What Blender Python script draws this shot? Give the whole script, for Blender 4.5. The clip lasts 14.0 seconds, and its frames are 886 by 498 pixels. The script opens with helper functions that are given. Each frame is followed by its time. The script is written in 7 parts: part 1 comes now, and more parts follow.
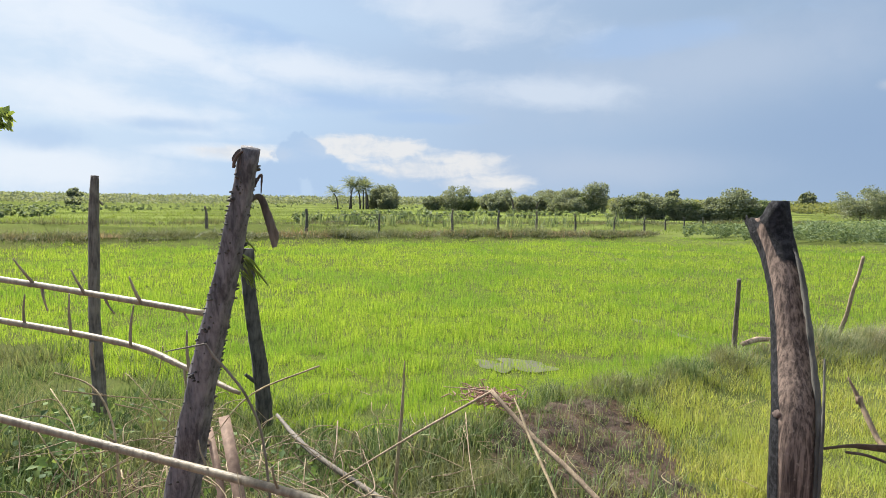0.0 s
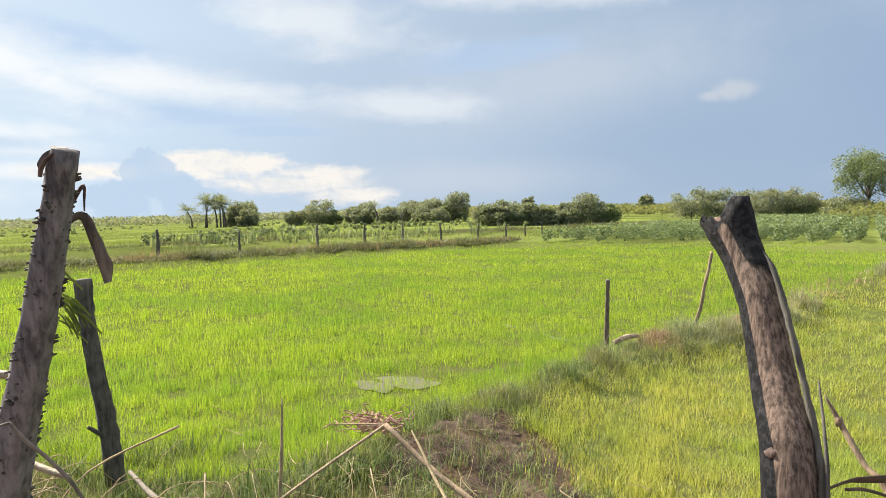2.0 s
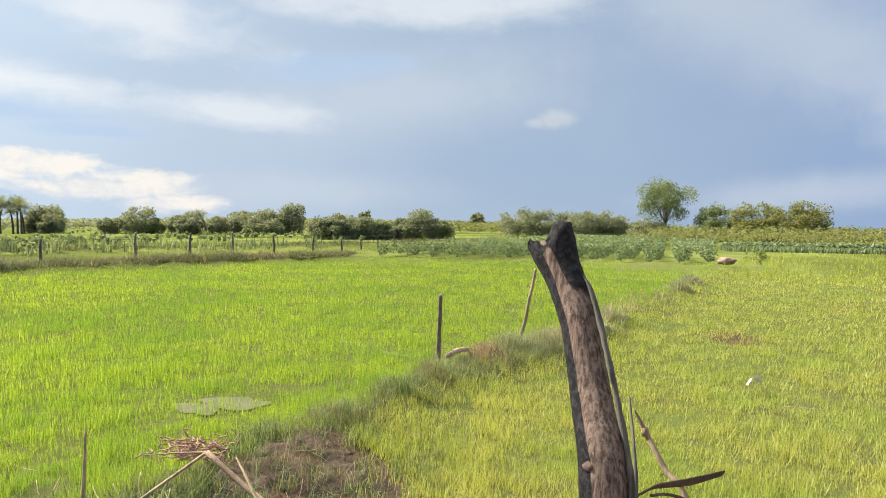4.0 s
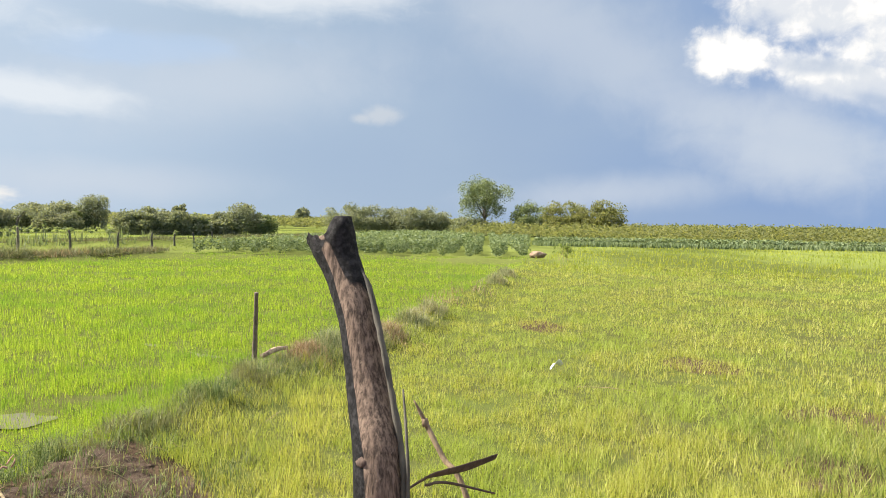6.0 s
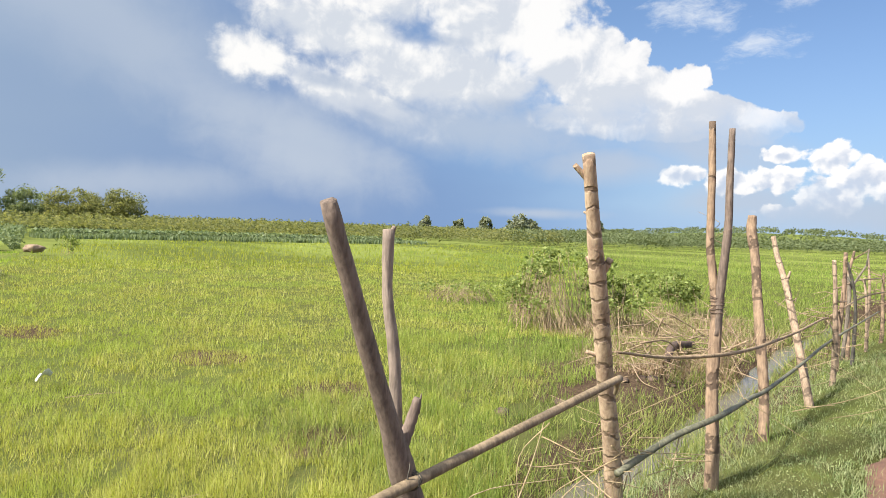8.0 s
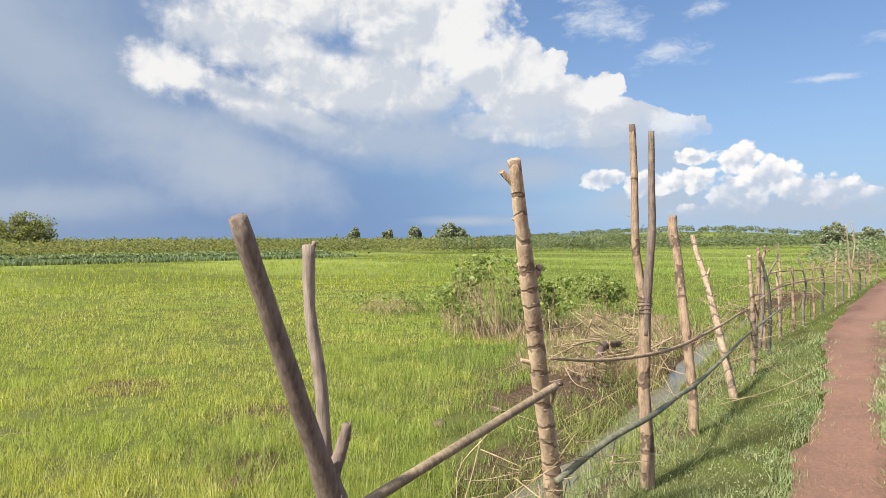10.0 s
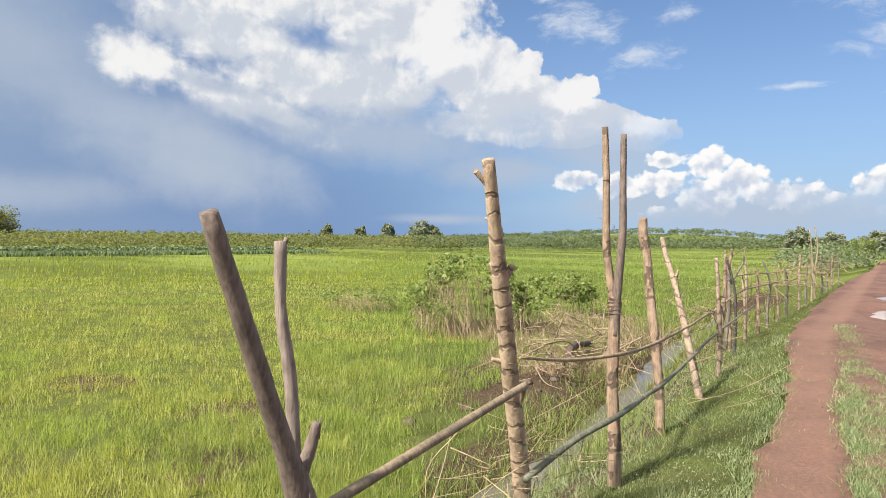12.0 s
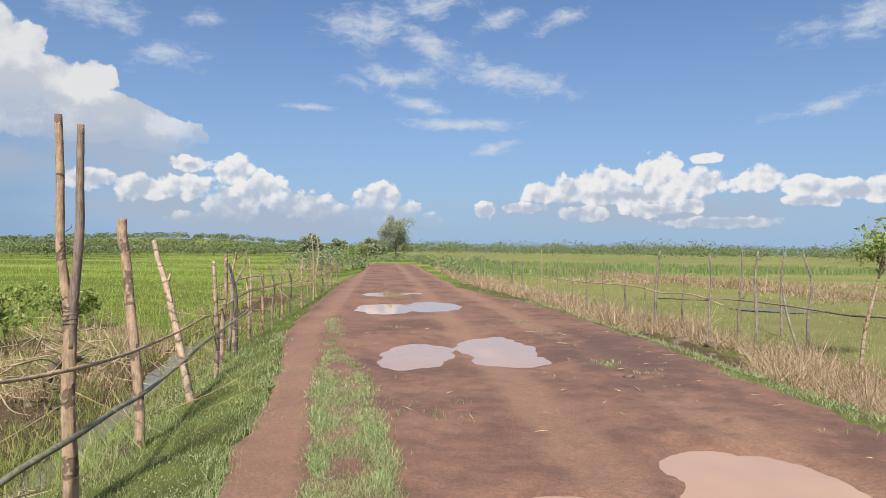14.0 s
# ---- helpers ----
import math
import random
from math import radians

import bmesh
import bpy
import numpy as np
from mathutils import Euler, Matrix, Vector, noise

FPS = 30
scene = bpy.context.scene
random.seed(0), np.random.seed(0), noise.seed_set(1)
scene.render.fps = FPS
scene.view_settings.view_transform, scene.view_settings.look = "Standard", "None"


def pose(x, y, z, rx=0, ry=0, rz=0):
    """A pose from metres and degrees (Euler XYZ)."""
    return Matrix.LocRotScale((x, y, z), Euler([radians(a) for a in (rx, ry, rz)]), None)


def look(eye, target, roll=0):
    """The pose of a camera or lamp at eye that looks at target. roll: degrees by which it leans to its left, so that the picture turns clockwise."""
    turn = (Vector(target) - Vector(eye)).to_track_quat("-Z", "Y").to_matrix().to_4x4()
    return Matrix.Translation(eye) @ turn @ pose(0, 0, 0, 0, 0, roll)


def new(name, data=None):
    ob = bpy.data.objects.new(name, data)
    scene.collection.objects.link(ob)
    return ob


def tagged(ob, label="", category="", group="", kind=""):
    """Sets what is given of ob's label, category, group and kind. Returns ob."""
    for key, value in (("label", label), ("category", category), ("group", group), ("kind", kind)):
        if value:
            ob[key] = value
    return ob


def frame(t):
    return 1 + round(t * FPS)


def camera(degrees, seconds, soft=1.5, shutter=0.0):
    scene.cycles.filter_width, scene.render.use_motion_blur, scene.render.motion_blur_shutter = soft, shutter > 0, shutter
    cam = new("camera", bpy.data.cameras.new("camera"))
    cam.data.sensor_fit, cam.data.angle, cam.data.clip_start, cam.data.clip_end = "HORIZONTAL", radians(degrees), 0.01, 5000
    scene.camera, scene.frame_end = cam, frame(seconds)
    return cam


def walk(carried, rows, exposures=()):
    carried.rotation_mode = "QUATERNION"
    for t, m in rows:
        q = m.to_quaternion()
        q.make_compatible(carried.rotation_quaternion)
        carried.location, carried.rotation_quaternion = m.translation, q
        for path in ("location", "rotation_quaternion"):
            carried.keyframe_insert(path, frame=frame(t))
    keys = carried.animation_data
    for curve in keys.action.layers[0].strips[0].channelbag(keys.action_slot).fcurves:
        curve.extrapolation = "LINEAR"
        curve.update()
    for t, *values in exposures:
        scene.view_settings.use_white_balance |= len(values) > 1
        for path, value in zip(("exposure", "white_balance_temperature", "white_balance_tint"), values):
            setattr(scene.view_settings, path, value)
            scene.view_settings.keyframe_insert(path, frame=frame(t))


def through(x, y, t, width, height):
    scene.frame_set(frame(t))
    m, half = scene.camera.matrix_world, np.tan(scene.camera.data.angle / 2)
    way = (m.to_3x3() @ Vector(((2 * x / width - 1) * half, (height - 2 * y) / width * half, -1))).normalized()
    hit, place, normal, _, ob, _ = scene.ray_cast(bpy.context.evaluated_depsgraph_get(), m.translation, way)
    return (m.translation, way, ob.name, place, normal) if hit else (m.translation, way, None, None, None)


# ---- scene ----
cam = camera(68.1, 14.0, 0.85)
EXPOSURES = [(0.0, 1.46, 6150, 10), (1.0, 1.64, 6650, 10), (3.0, 1.63, 6750, 10), (6.5, 1.68, 6850, 10), (8.0, 1.5, 6550, 10), (9.0, 1.39, 6550, 10), (12.5, 1.36, 6500, 10), (13.5, 1.28, 6500, 10), (14.0, 1.12, 6400, 10)]
PATH = [
    (0, (0.201, 0.467, 1.532), (-1.346, -0.792, 1.385), 1.3),
    (0.5, (0.192, 0.398, 1.508), (-1.501, -0.646, 1.301), 1.2),
    (1, (0.072, 0.32, 1.503), (-1.678, -0.623, 1.285), 0.2),
    (1.5, (-0.009, 0.261, 1.508), (-1.788, -0.639, 1.347), 0.3),
    (2, (-0.026, 0.205, 1.525), (-1.798, -0.715, 1.416), -0.9),
    (2.5, (-0.029, 0.181, 1.531), (-1.819, -0.706, 1.441), -0.5),
    (3, (-0.038, 0.165, 1.53), (-1.871, -0.63, 1.435), 0.3),
    (3.5, (-0.045, 0.178, 1.535), (-1.945, -0.442, 1.454), 0.7),
    (6, (-0.087, 0.285, 1.534), (-2.084, 0.352, 1.461), 1.0),
    (6.5, (-0.088, 0.302, 1.531), (-2.076, 0.499, 1.457), 1.6),
    (7, (-0.091, 0.29, 1.528), (-2.051, 0.681, 1.449), 1.7),
    (7.5, (-0.072, 0.357, 1.525), (-1.756, 1.432, 1.42), 1.9),
    (8, (-0.057, 0.48, 1.537), (-1.547, 1.813, 1.481), 2.1),
    (8.5, (-0.056, 0.576, 1.536), (-1.399, 2.058, 1.525), 0.9),
    (9, (-0.093, 0.571, 1.541), (-1.426, 2.062, 1.529), -0.2),
    (11.5, (-0.13, 0.551, 1.543), (-1.478, 2.029, 1.513), -0.1),
    (12, (-0.121, 0.557, 1.545), (-1.399, 2.095, 1.517), 0.7),
    (12.5, (-0.104, 0.559, 1.552), (-1.246, 2.201, 1.554), 0.2),
    (13, (-0.081, 0.576, 1.551), (-0.933, 2.385, 1.544), -0.0),
    (13.5, (0.003, 0.665, 1.543), (-0.418, 2.619, 1.478), -2.5),
    (14, (0.175, 0.722, 1.532), (0.176, 2.722, 1.538), 0.8),
]
walk(cam, [(t, look(eye, target, roll)) for t, eye, target, roll in PATH], EXPOSURES)

# ---------------------------------------------------------------- light
SUN_AZ, SUN_EL = 262.0, 42.0          # direction towards the sun, degrees from +x, and its height
sun_data = bpy.data.lights.new("sun", "SUN")
sun_data.energy, sun_data.angle, sun_data.color = 4.1, radians(5.0), (1.0, 0.94, 0.84)
sun = new("sun", sun_data)
sun_way = Vector((math.cos(radians(SUN_AZ)) * math.cos(radians(SUN_EL)), math.sin(radians(SUN_AZ)) * math.cos(radians(SUN_EL)), math.sin(radians(SUN_EL))))
sun.matrix_world = look(sun_way * 50, (0, 0, 0))


class Graph:
    """Short notation for node trees."""

    def __init__(self, tree):
        self.tree = tree
        tree.nodes.clear()

    def put(self, socket, value):
        if isinstance(value, bpy.types.NodeSocket):
            self.tree.links.new(value, socket)
        elif isinstance(value, (tuple, list)) and socket.type == "RGBA" and len(value) == 3:
            socket.default_value = (*value, 1)
        else:
            socket.default_value = value

    def node(self, kind, ins=None, **props):
        n = self.tree.nodes.new(kind)
        if "operation" in props:
            n.operation = props["operation"]
        if "use_clamp" in props:
            n.use_clamp = props["use_clamp"]
        if "interpolation_type" in props:
            n.interpolation_type = props["interpolation_type"]
        if "data_type" in props:
            n.data_type, n.blend_type = props["data_type"], props["blend_type"]
        if "feature" in props:
            n.feature = props["feature"]
        if "voronoi_dimensions" in props:
            n.voronoi_dimensions = props["voronoi_dimensions"]
        if "attribute_name" in props:
            n.attribute_name = props["attribute_name"]
        for key, value in (ins or {}).items():
            self.put(n.inputs[key], value)
        return n

    def math(self, op, a, b=0.0, c=0.0, clamp=False):
        n = self.node("ShaderNodeMath", {0: a, 1: b, 2: c}, operation=op, use_clamp=clamp)
        return n.outputs[0]

    def step(self, v, lo, hi):
        return self.node("ShaderNodeMapRange", {0: v, 1: lo, 2: hi}, interpolation_type="SMOOTHSTEP").outputs[0]

    def mix(self, f, a, b, blend="MIX"):
        n = self.node("ShaderNodeMix", data_type="RGBA", blend_type=blend)
        self.put(n.inputs[0], f), self.put(n.inputs[6], a), self.put(n.inputs[7], b)
        return n.outputs[2]

    def noise(self, vec, scale, detail=4.0, rough=0.55, out=0, **props):
        ins = {"Scale": scale, "Detail": detail, "Roughness": rough}
        if vec is not None:
            ins["Vector"] = vec
        return self.node("ShaderNodeTexNoise", ins, **props).outputs[out]

    def vmath(self, op, a, b=(0, 0, 0), c=(0, 0, 0)):
        return self.node("ShaderNodeVectorMath", {0: a, 1: b, 2: c}, operation=op)

    def ramp(self, f, *stops):
        n = self.node("ShaderNodeValToRGB", {0: f})
        e = n.color_ramp.elements
        while len(e) < len(stops):
            e.new(0.5)
        for el, (pos, col) in zip(e, stops):
            el.position, el.color = pos, (*col, 1)
        return n.outputs[0]


# ---------------------------------------------------------------- sky
def build_sky():
    world = bpy.data.worlds.new("sky")
    scene.world = world
    world.use_nodes = True
    g = Graph(world.node_tree)
    sky = g.node("ShaderNodeTexSky")
    sky.sky_type, sky.sun_disc, sky.dust_density, sky.ozone_density = "NISHITA", False, 1.5, 2.0
    sky.sun_elevation, sky.sun_rotation = radians(SUN_EL), radians(90 - SUN_AZ)
    way = g.node("ShaderNodeTexCoord").outputs["Generated"]
    axis = g.node("ShaderNodeSeparateXYZ", {0: way})
    az = g.math("MULTIPLY", g.math("ARCTAN2", g.math("MULTIPLY", axis.outputs[0], -1.0), axis.outputs[1]), 57.29578)
    el = g.math("MULTIPLY", g.math("ARCSINE", axis.outputs[2]), 57.29578)
    up = g.math("MAXIMUM", el, 0.0)
    at = g.node("ShaderNodeCombineXYZ", {0: az, 1: el, 2: 0.0}).outputs[0]

    def blobs(*rows, where=at):
        """Overlapping soft discs: azimuth, height, half sizes and tilt in degrees. Nought at the rim, one in the middle."""
        field = None
        for a, e, ra, re, *turn in rows:
            c, s = math.cos(radians(turn[0] if turn else 0)), math.sin(radians(turn[0] if turn else 0))
            off = g.vmath("SUBTRACT", where, (a, e, 0)).outputs[0]
            u = g.vmath("DOT_PRODUCT", off, (c / ra, s / ra, 0)).outputs["Value"]
            v = g.vmath("DOT_PRODUCT", off, (-s / re, c / re, 0)).outputs["Value"]
            far = g.math("SQRT", g.math("MULTIPLY_ADD", u, u, g.math("MULTIPLY", v, v)))
            d = g.math("SUBTRACT", 1.0, far)
            field = d if field is None else g.math("MAXIMUM", field, d)
        return field

    def cells(vec, scale):
        """Rounded billows, high in their middles."""
        return g.math("SUBTRACT", 0.42, g.node("ShaderNodeTexVoronoi", {"Vector": vec, "Scale": scale, "Smoothness": 0.35}, feature="SMOOTH_F1", voronoi_dimensions="2D").outputs[0])

    def less(n):
        return g.math("SUBTRACT", n, 0.5)

    def scaled(n, k):
        return g.math("MULTIPLY", n, k)

    def summed(*terms):
        total = terms[0]
        for t in terms[1:]:
            total = g.math("ADD", total, t)
        return total

    warp = g.vmath("SUBTRACT", g.noise(at, 0.22, 3.0, 0.5, 1), (0.5, 0.5, 0.5)).outputs[0]
    bent = g.vmath("MULTIPLY_ADD", warp, (3.2, 2.4, 0), at).outputs[0]
    ruffle = g.vmath("MULTIPLY_ADD", g.vmath("SUBTRACT", g.noise(at, 1.3, 3.0, 0.6, 1), (0.5, 0.5, 0.5)).outputs[0], (0.9, 0.8, 0), at).outputs[0]
    puff, fine = less(g.noise(bent, 0.24, 7.0, 0.56)), less(g.noise(bent, 1.2, 5.0, 0.6))
    stretch = g.vmath("MULTIPLY", bent, (0.28, 1.0, 1)).outputs[0]
    streak, wide = less(g.noise(stretch, 0.36, 5.0, 0.55)), less(g.noise(stretch, 0.11, 3.0, 0.5))

    # clear blue, paler towards the horizon
    clear = g.vmath("MULTIPLY", sky.outputs[0], (SKY * 0.72, SKY * 0.92, SKY * 1.18)).outputs[0]
    pale = g.math("POWER", 2.718, g.math("MULTIPLY", up, -0.085))
    clear = g.mix(g.math("MULTIPLY", pale, 0.92), clear, (0.165, 0.238, 0.335))

    # storm veil over one side of the sky: smooth, with broad slanting bands
    veil_col = g.ramp(g.math("DIVIDE", g.math("ADD", az, scaled(wide, 22.0)), 180.0), (0.19, (0.072, 0.128, 0.235)), (0.34, (0.083, 0.125, 0.212)), (0.46, (0.112, 0.152, 0.215)), (0.58, (0.134, 0.176, 0.232)), (0.70, (0.165, 0.207, 0.265)), (0.80, (0.20, 0.25, 0.31)), (0.92, (0.245, 0.285, 0.325)))
    bands = g.step(summed(blobs((78, 16, 20, 5.0, 24), (66, 9.6, 14, 3.0, 20), (62, 5.8, 8.5, 3.2, 14), (107, 11.0, 19, 4.0, -8), (117, 3.0, 14, 1.8), (74, 2.9, 13, 1.9, -4)), scaled(wide, 0.7), scaled(puff, 0.9), scaled(fine, 0.15)), -0.35, 1.0)
    veil_col = g.mix(g.math("MULTIPLY", bands, 0.6), veil_col, (0.196, 0.222, 0.262))
    slate = g.step(summed(blobs((98, 5.5, 16, 5.0), (82, 9.5, 9, 6, -40), (70, 0.8, 20, 1.2)), scaled(wide, 0.6), scaled(puff, 0.5)), -0.2, 1.1)
    veil_col = g.mix(g.math("MULTIPLY", slate, 0.35), veil_col, (0.098, 0.138, 0.212))
    bluish = g.step(summed(blobs((138, 8.3, 9, 1.2), (131, 7.0, 6, 0.8), (147, 13.5, 8, 1.6, 12), (112, 13.5, 12, 1.6, -6)), scaled(streak, 1.9)), 0.0, 0.8)
    veil_col = g.mix(g.math("MULTIPLY", bluish, 0.55), veil_col, (0.15, 0.205, 0.292))
    layers = g.step(summed(blobs((127, 15.8, 9, 2.8, 8), (121, 9.3, 9, 1.6, 4), (154, 12.2, 13, 1.5, 17), (165, 15.8, 20, 4.5, 17), (148, 3.6, 8, 0.8), (160, 1.8, 9, 2.4), (157, 7.0, 11, 2.0, 8), (140, 10.5, 14, 1.6, 4), (104, 18.5, 16, 2.0)), scaled(streak, 1.7), scaled(puff, 0.7), scaled(fine, 0.2)), -0.3, 0.85)
    veil_col = g.mix(g.math("MULTIPLY", layers, 0.78), veil_col, g.mix(g.step(az, 118.0, 150.0), (0.26, 0.282, 0.31), (0.325, 0.335, 0.345)))
    lumps = g.step(summed(blobs((160.5, 4.0, 5.0, 1.4), (152, 5.6, 5, 0.8)), scaled(puff, 1.3)), 0.0, 0.8)
    veil_col = g.mix(g.math("MULTIPLY", lumps, 0.7), veil_col, (0.175, 0.225, 0.295))
    veil = g.math("MULTIPLY", g.step(summed(az, scaled(wide, 22.0), scaled(el, -0.35)), 20.0, 52.0), 0.96)
    col = g.mix(veil, clear, veil_col)

    # thin high wisps
    wisp = blobs((6.5, 18.8, 5.0, 2.2, -8), (1.5, 20.4, 4.2, 1.2, -12), (1.0, 17.0, 5.0, 1.5, 32), (4.0, 14.7, 5.6, 1.2, -4), (-5.0, 15.0, 7.5, 1.6, 14), (2.0, 12.5, 3.6, 0.9, 14), (-0.8, 11.0, 6.4, 0.7), (-4.6, 19.6, 2.8, 1.0, -16), (11.8, 12.0, 2.4, 0.35), (-4.2, 8.8, 3.2, 0.7, -12))
    wisp2 = blobs((-10, 19.4, 3.0, 1.0, -20), (28.4, 17.8, 4.4, 1.9, 14), (23.0, 15.2, 3.2, 1.5, -6), (20.8, 18.2, 2.2, 0.8), (31, 20, 1.6, 0.6), (-31, 11.5, 6, 0.8, -12), (-33, 17, 6, 1.6, -10))
    tuft = g.vmath("MULTIPLY", bent, (0.42, 1.0, 1)).outputs[0]
    comb = less(g.noise(tuft, 0.9, 7.0, 0.66))
    wispy = g.step(summed(g.math("MAXIMUM", wisp, scaled(wisp2, 0.85)), scaled(comb, 2.6), scaled(streak, 0.9), scaled(puff, 0.8)), -0.02, 1.25)
    col = g.mix(g.math("MULTIPLY", wispy, 0.8), col, (0.29, 0.315, 0.345))

    # rain haze and soft grey cloud hanging under the storm cloud and behind the heaps
    soft = blobs((46, 9.2, 17, 3.4, 3), (60, 6.5, 11, 4.6, 14), (27, 7.5, 9, 3.0, 12), (34, 6.0, 8, 2.0), (14, 2.4, 15, 2.2), (-17, 3.6, 17, 1.9), (40, 1.8, 6, 0.6), (24.0, 3.2, 6, 2.2))
    softly = g.step(summed(soft, scaled(puff, 1.0)), -0.15, 0.9)
    col = g.mix(g.math("MULTIPLY", softly, 0.75), col, (0.186, 0.216, 0.262))

    # the storm cloud: a broad bright mass, crisp towards the blue sky and soft towards the veil
    mass = blobs((54, 21.5, 12, 6.0), (44, 19.0, 8.5, 6.5), (49, 13.2, 12, 3.6, 4), (37, 14.0, 6.5, 4.0, 22), (31.5, 11.6, 6.0, 3.0, 18), (26.0, 9.8, 5.6, 2.0, 16), (34, 9.6, 9, 1.6, 6), (55.5, 10.6, 8.0, 2.0, 20), (58, 16.5, 8, 3.0, 10))
    turret = blobs((39.8, 18.4, 2.7, 2.6), (40.5, 15.6, 2.8, 1.6), (64.5, 13.6, 4.2, 2.3, 8), (33, 14.6, 2.4, 1.6), (28.4, 12.6, 2.0, 1.6), (22.4, 9.4, 2.6, 1.0, 10))
    bumps = summed(scaled(cells(ruffle, 0.42), 0.45), scaled(cells(ruffle, 1.05), 0.25), scaled(fine, 0.6))
    body = g.math("MAXIMUM", summed(scaled(mass, 1.15), scaled(puff, 0.75), scaled(bumps, 0.55)), summed(turret, scaled(puff, 0.35), bumps))
    rim = g.step(az, 31.0, 46.0)
    cover = g.step(body, g.math("SUBTRACT", 0.02, scaled(rim, 0.16)), g.math("ADD", 0.16, scaled(rim, 0.42)))
    under = g.step(summed(el, scaled(puff, 6.0), scaled(g.math("ABSOLUTE", g.math("SUBTRACT", az, 36.0)), -0.04)), 5.6, 11.4)
    cover = g.math("MULTIPLY", cover, under)
    slope = g.vmath("ADD", ruffle, (0.5, 0.75, 0)).outputs[0]
    facing = summed(scaled(g.math("SUBTRACT", cells(ruffle, 0.42), cells(slope, 0.42)), 0.5), scaled(g.math("SUBTRACT", cells(ruffle, 1.05), cells(slope, 1.05)), 0.15), scaled(g.math("SUBTRACT", puff, less(g.noise(g.vmath("ADD", bent, (0.7, 1.3, 0)).outputs[0], 0.24, 7.0, 0.56))), 2.4))
    bright = g.step(summed(facing, scaled(g.math("MAXIMUM", turret, -0.3), 0.8), scaled(g.math("SUBTRACT", el, 13.0), 0.035), scaled(streak, 0.9), scaled(fine, 0.75)), -0.42, 0.46)
    holes = g.step(summed(blobs((50.3, 16.1, 5.4, 0.75, 3), (59.0, 12.3, 4.6, 0.85, 10), (42.5, 10.6, 4.4, 1.3, 6), (54.5, 9.4, 3, 0.6, 20)), scaled(puff, 0.7), scaled(fine, 0.4)), 0.0, 0.8)
    storm = g.mix(bright, (0.250, 0.268, 0.296), (0.365, 0.365, 0.362))
    storm = g.mix(g.math("MULTIPLY", holes, 0.7), storm, (0.160, 0.192, 0.245))
    col = g.mix(g.math("MULTIPLY", cover, 0.93), col, storm)

    # heap clouds over the horizon: rounded white heads over grey feet
    heap = g.math("MAXIMUM", blobs((21.2, 6.7, 1.7, 0.8), (24.8, 4.7, 2.3, 1.2), (21.4, 5.0, 2.2, 1.3), (17.6, 6.4, 1.7, 1.5), (15.6, 4.9, 2.3, 1.7), (18.0, 3.6, 2.4, 1.8), (13.0, 3.8, 2.2, 1.4), (11.0, 3.6, 2.0, 1.5), (8.4, 2.9, 2.2, 1.2), (5.5, 4.3, 2.3, 1.8)),
                  blobs((3.7, 3.2, 2.0, 1.3), (6.8, 3.0, 2.4, 1.2), (-3.7, 3.6, 1.1, 0.8), (1.2, 2.6, 1.6, 0.8), (28.5, 5.2, 2.2, 0.9), (20.0, 2.2, 3.0, 0.9), (42.3, 1.75, 1.2, 0.5), (39.8, 1.8, 1.0, 0.35)))
    heap = g.math("MAXIMUM", heap, blobs((-8.4, 5.1, 2.0, 1.0), (-11.2, 5.4, 1.9, 1.3), (-14.1, 5.9, 2.3, 1.5), (-18.0, 6.7, 2.1, 1.9), (-21.3, 5.8, 3.2, 1.2), (-15, 4.8, 7.0, 0.9), (-7.2, 3.8, 2.2, 0.6), (-12.2, 3.4, 2.4, 0.8), (-17.6, 3.7, 2.6, 0.7), (-20.6, 4.0, 1.3, 0.7)))
    heap = g.math("MAXIMUM", heap, blobs((-25.8, 6.1, 2.3, 1.2), (-29, 5.4, 2.4, 0.9), (-32.3, 5.0, 4.0, 1.0), (-29.5, 4.3, 2.6, 0.6), (-39, 5.4, 5, 1.6), (-47, 6.0, 6, 2.0), (-23, 2.6, 5, 0.5), (-21.7, 7.8, 1.4, 0.45)))
    knobs = summed(scaled(cells(ruffle, 0.62), 0.7), scaled(cells(ruffle, 1.5), 0.32), scaled(fine, 0.7), scaled(puff, 0.5))
    lump = summed(heap, scaled(knobs, 0.85))
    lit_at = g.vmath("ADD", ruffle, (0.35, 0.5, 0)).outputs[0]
    lit = summed(scaled(g.math("SUBTRACT", cells(ruffle, 0.62), cells(lit_at, 0.62)), 0.8), scaled(g.math("SUBTRACT", cells(ruffle, 1.5), cells(lit_at, 1.5)), 0.3), scaled(fine, 0.5), scaled(g.math("SUBTRACT", heap, 0.35), -0.55), scaled(g.math("SUBTRACT", el, 4.3), 0.12))
    head = g.step(summed(lit, scaled(puff, 0.6)), -0.42, 0.36)
    puffs = g.mix(head, (0.222, 0.250, 0.298), (0.402, 0.398, 0.388))
    solid = g.math("MULTIPLY", g.step(lump, 0.0, 0.26), g.step(summed(el, scaled(puff, 5.0), scaled(g.step(az, -4.0, 2.0), -0.6)), 1.0, 4.4))
    dim = g.math("SUBTRACT", 0.92, scaled(g.step(az, 24.0, 40.0), 0.5))
    col = g.mix(g.math("MULTIPLY", solid, dim), col, puffs)

    # a bright bank and the dark tower before it, near the far palms
    bank = g.step(summed(blobs((135.6, 4.4, 5.6, 1.5), (131, 2.6, 6.5, 1.5), (147.0, 3.6, 5.0, 0.8), (127, 1.5, 5, 1.0)), scaled(streak, 2.6), scaled(fine, 0.4)), -0.05, 0.6)
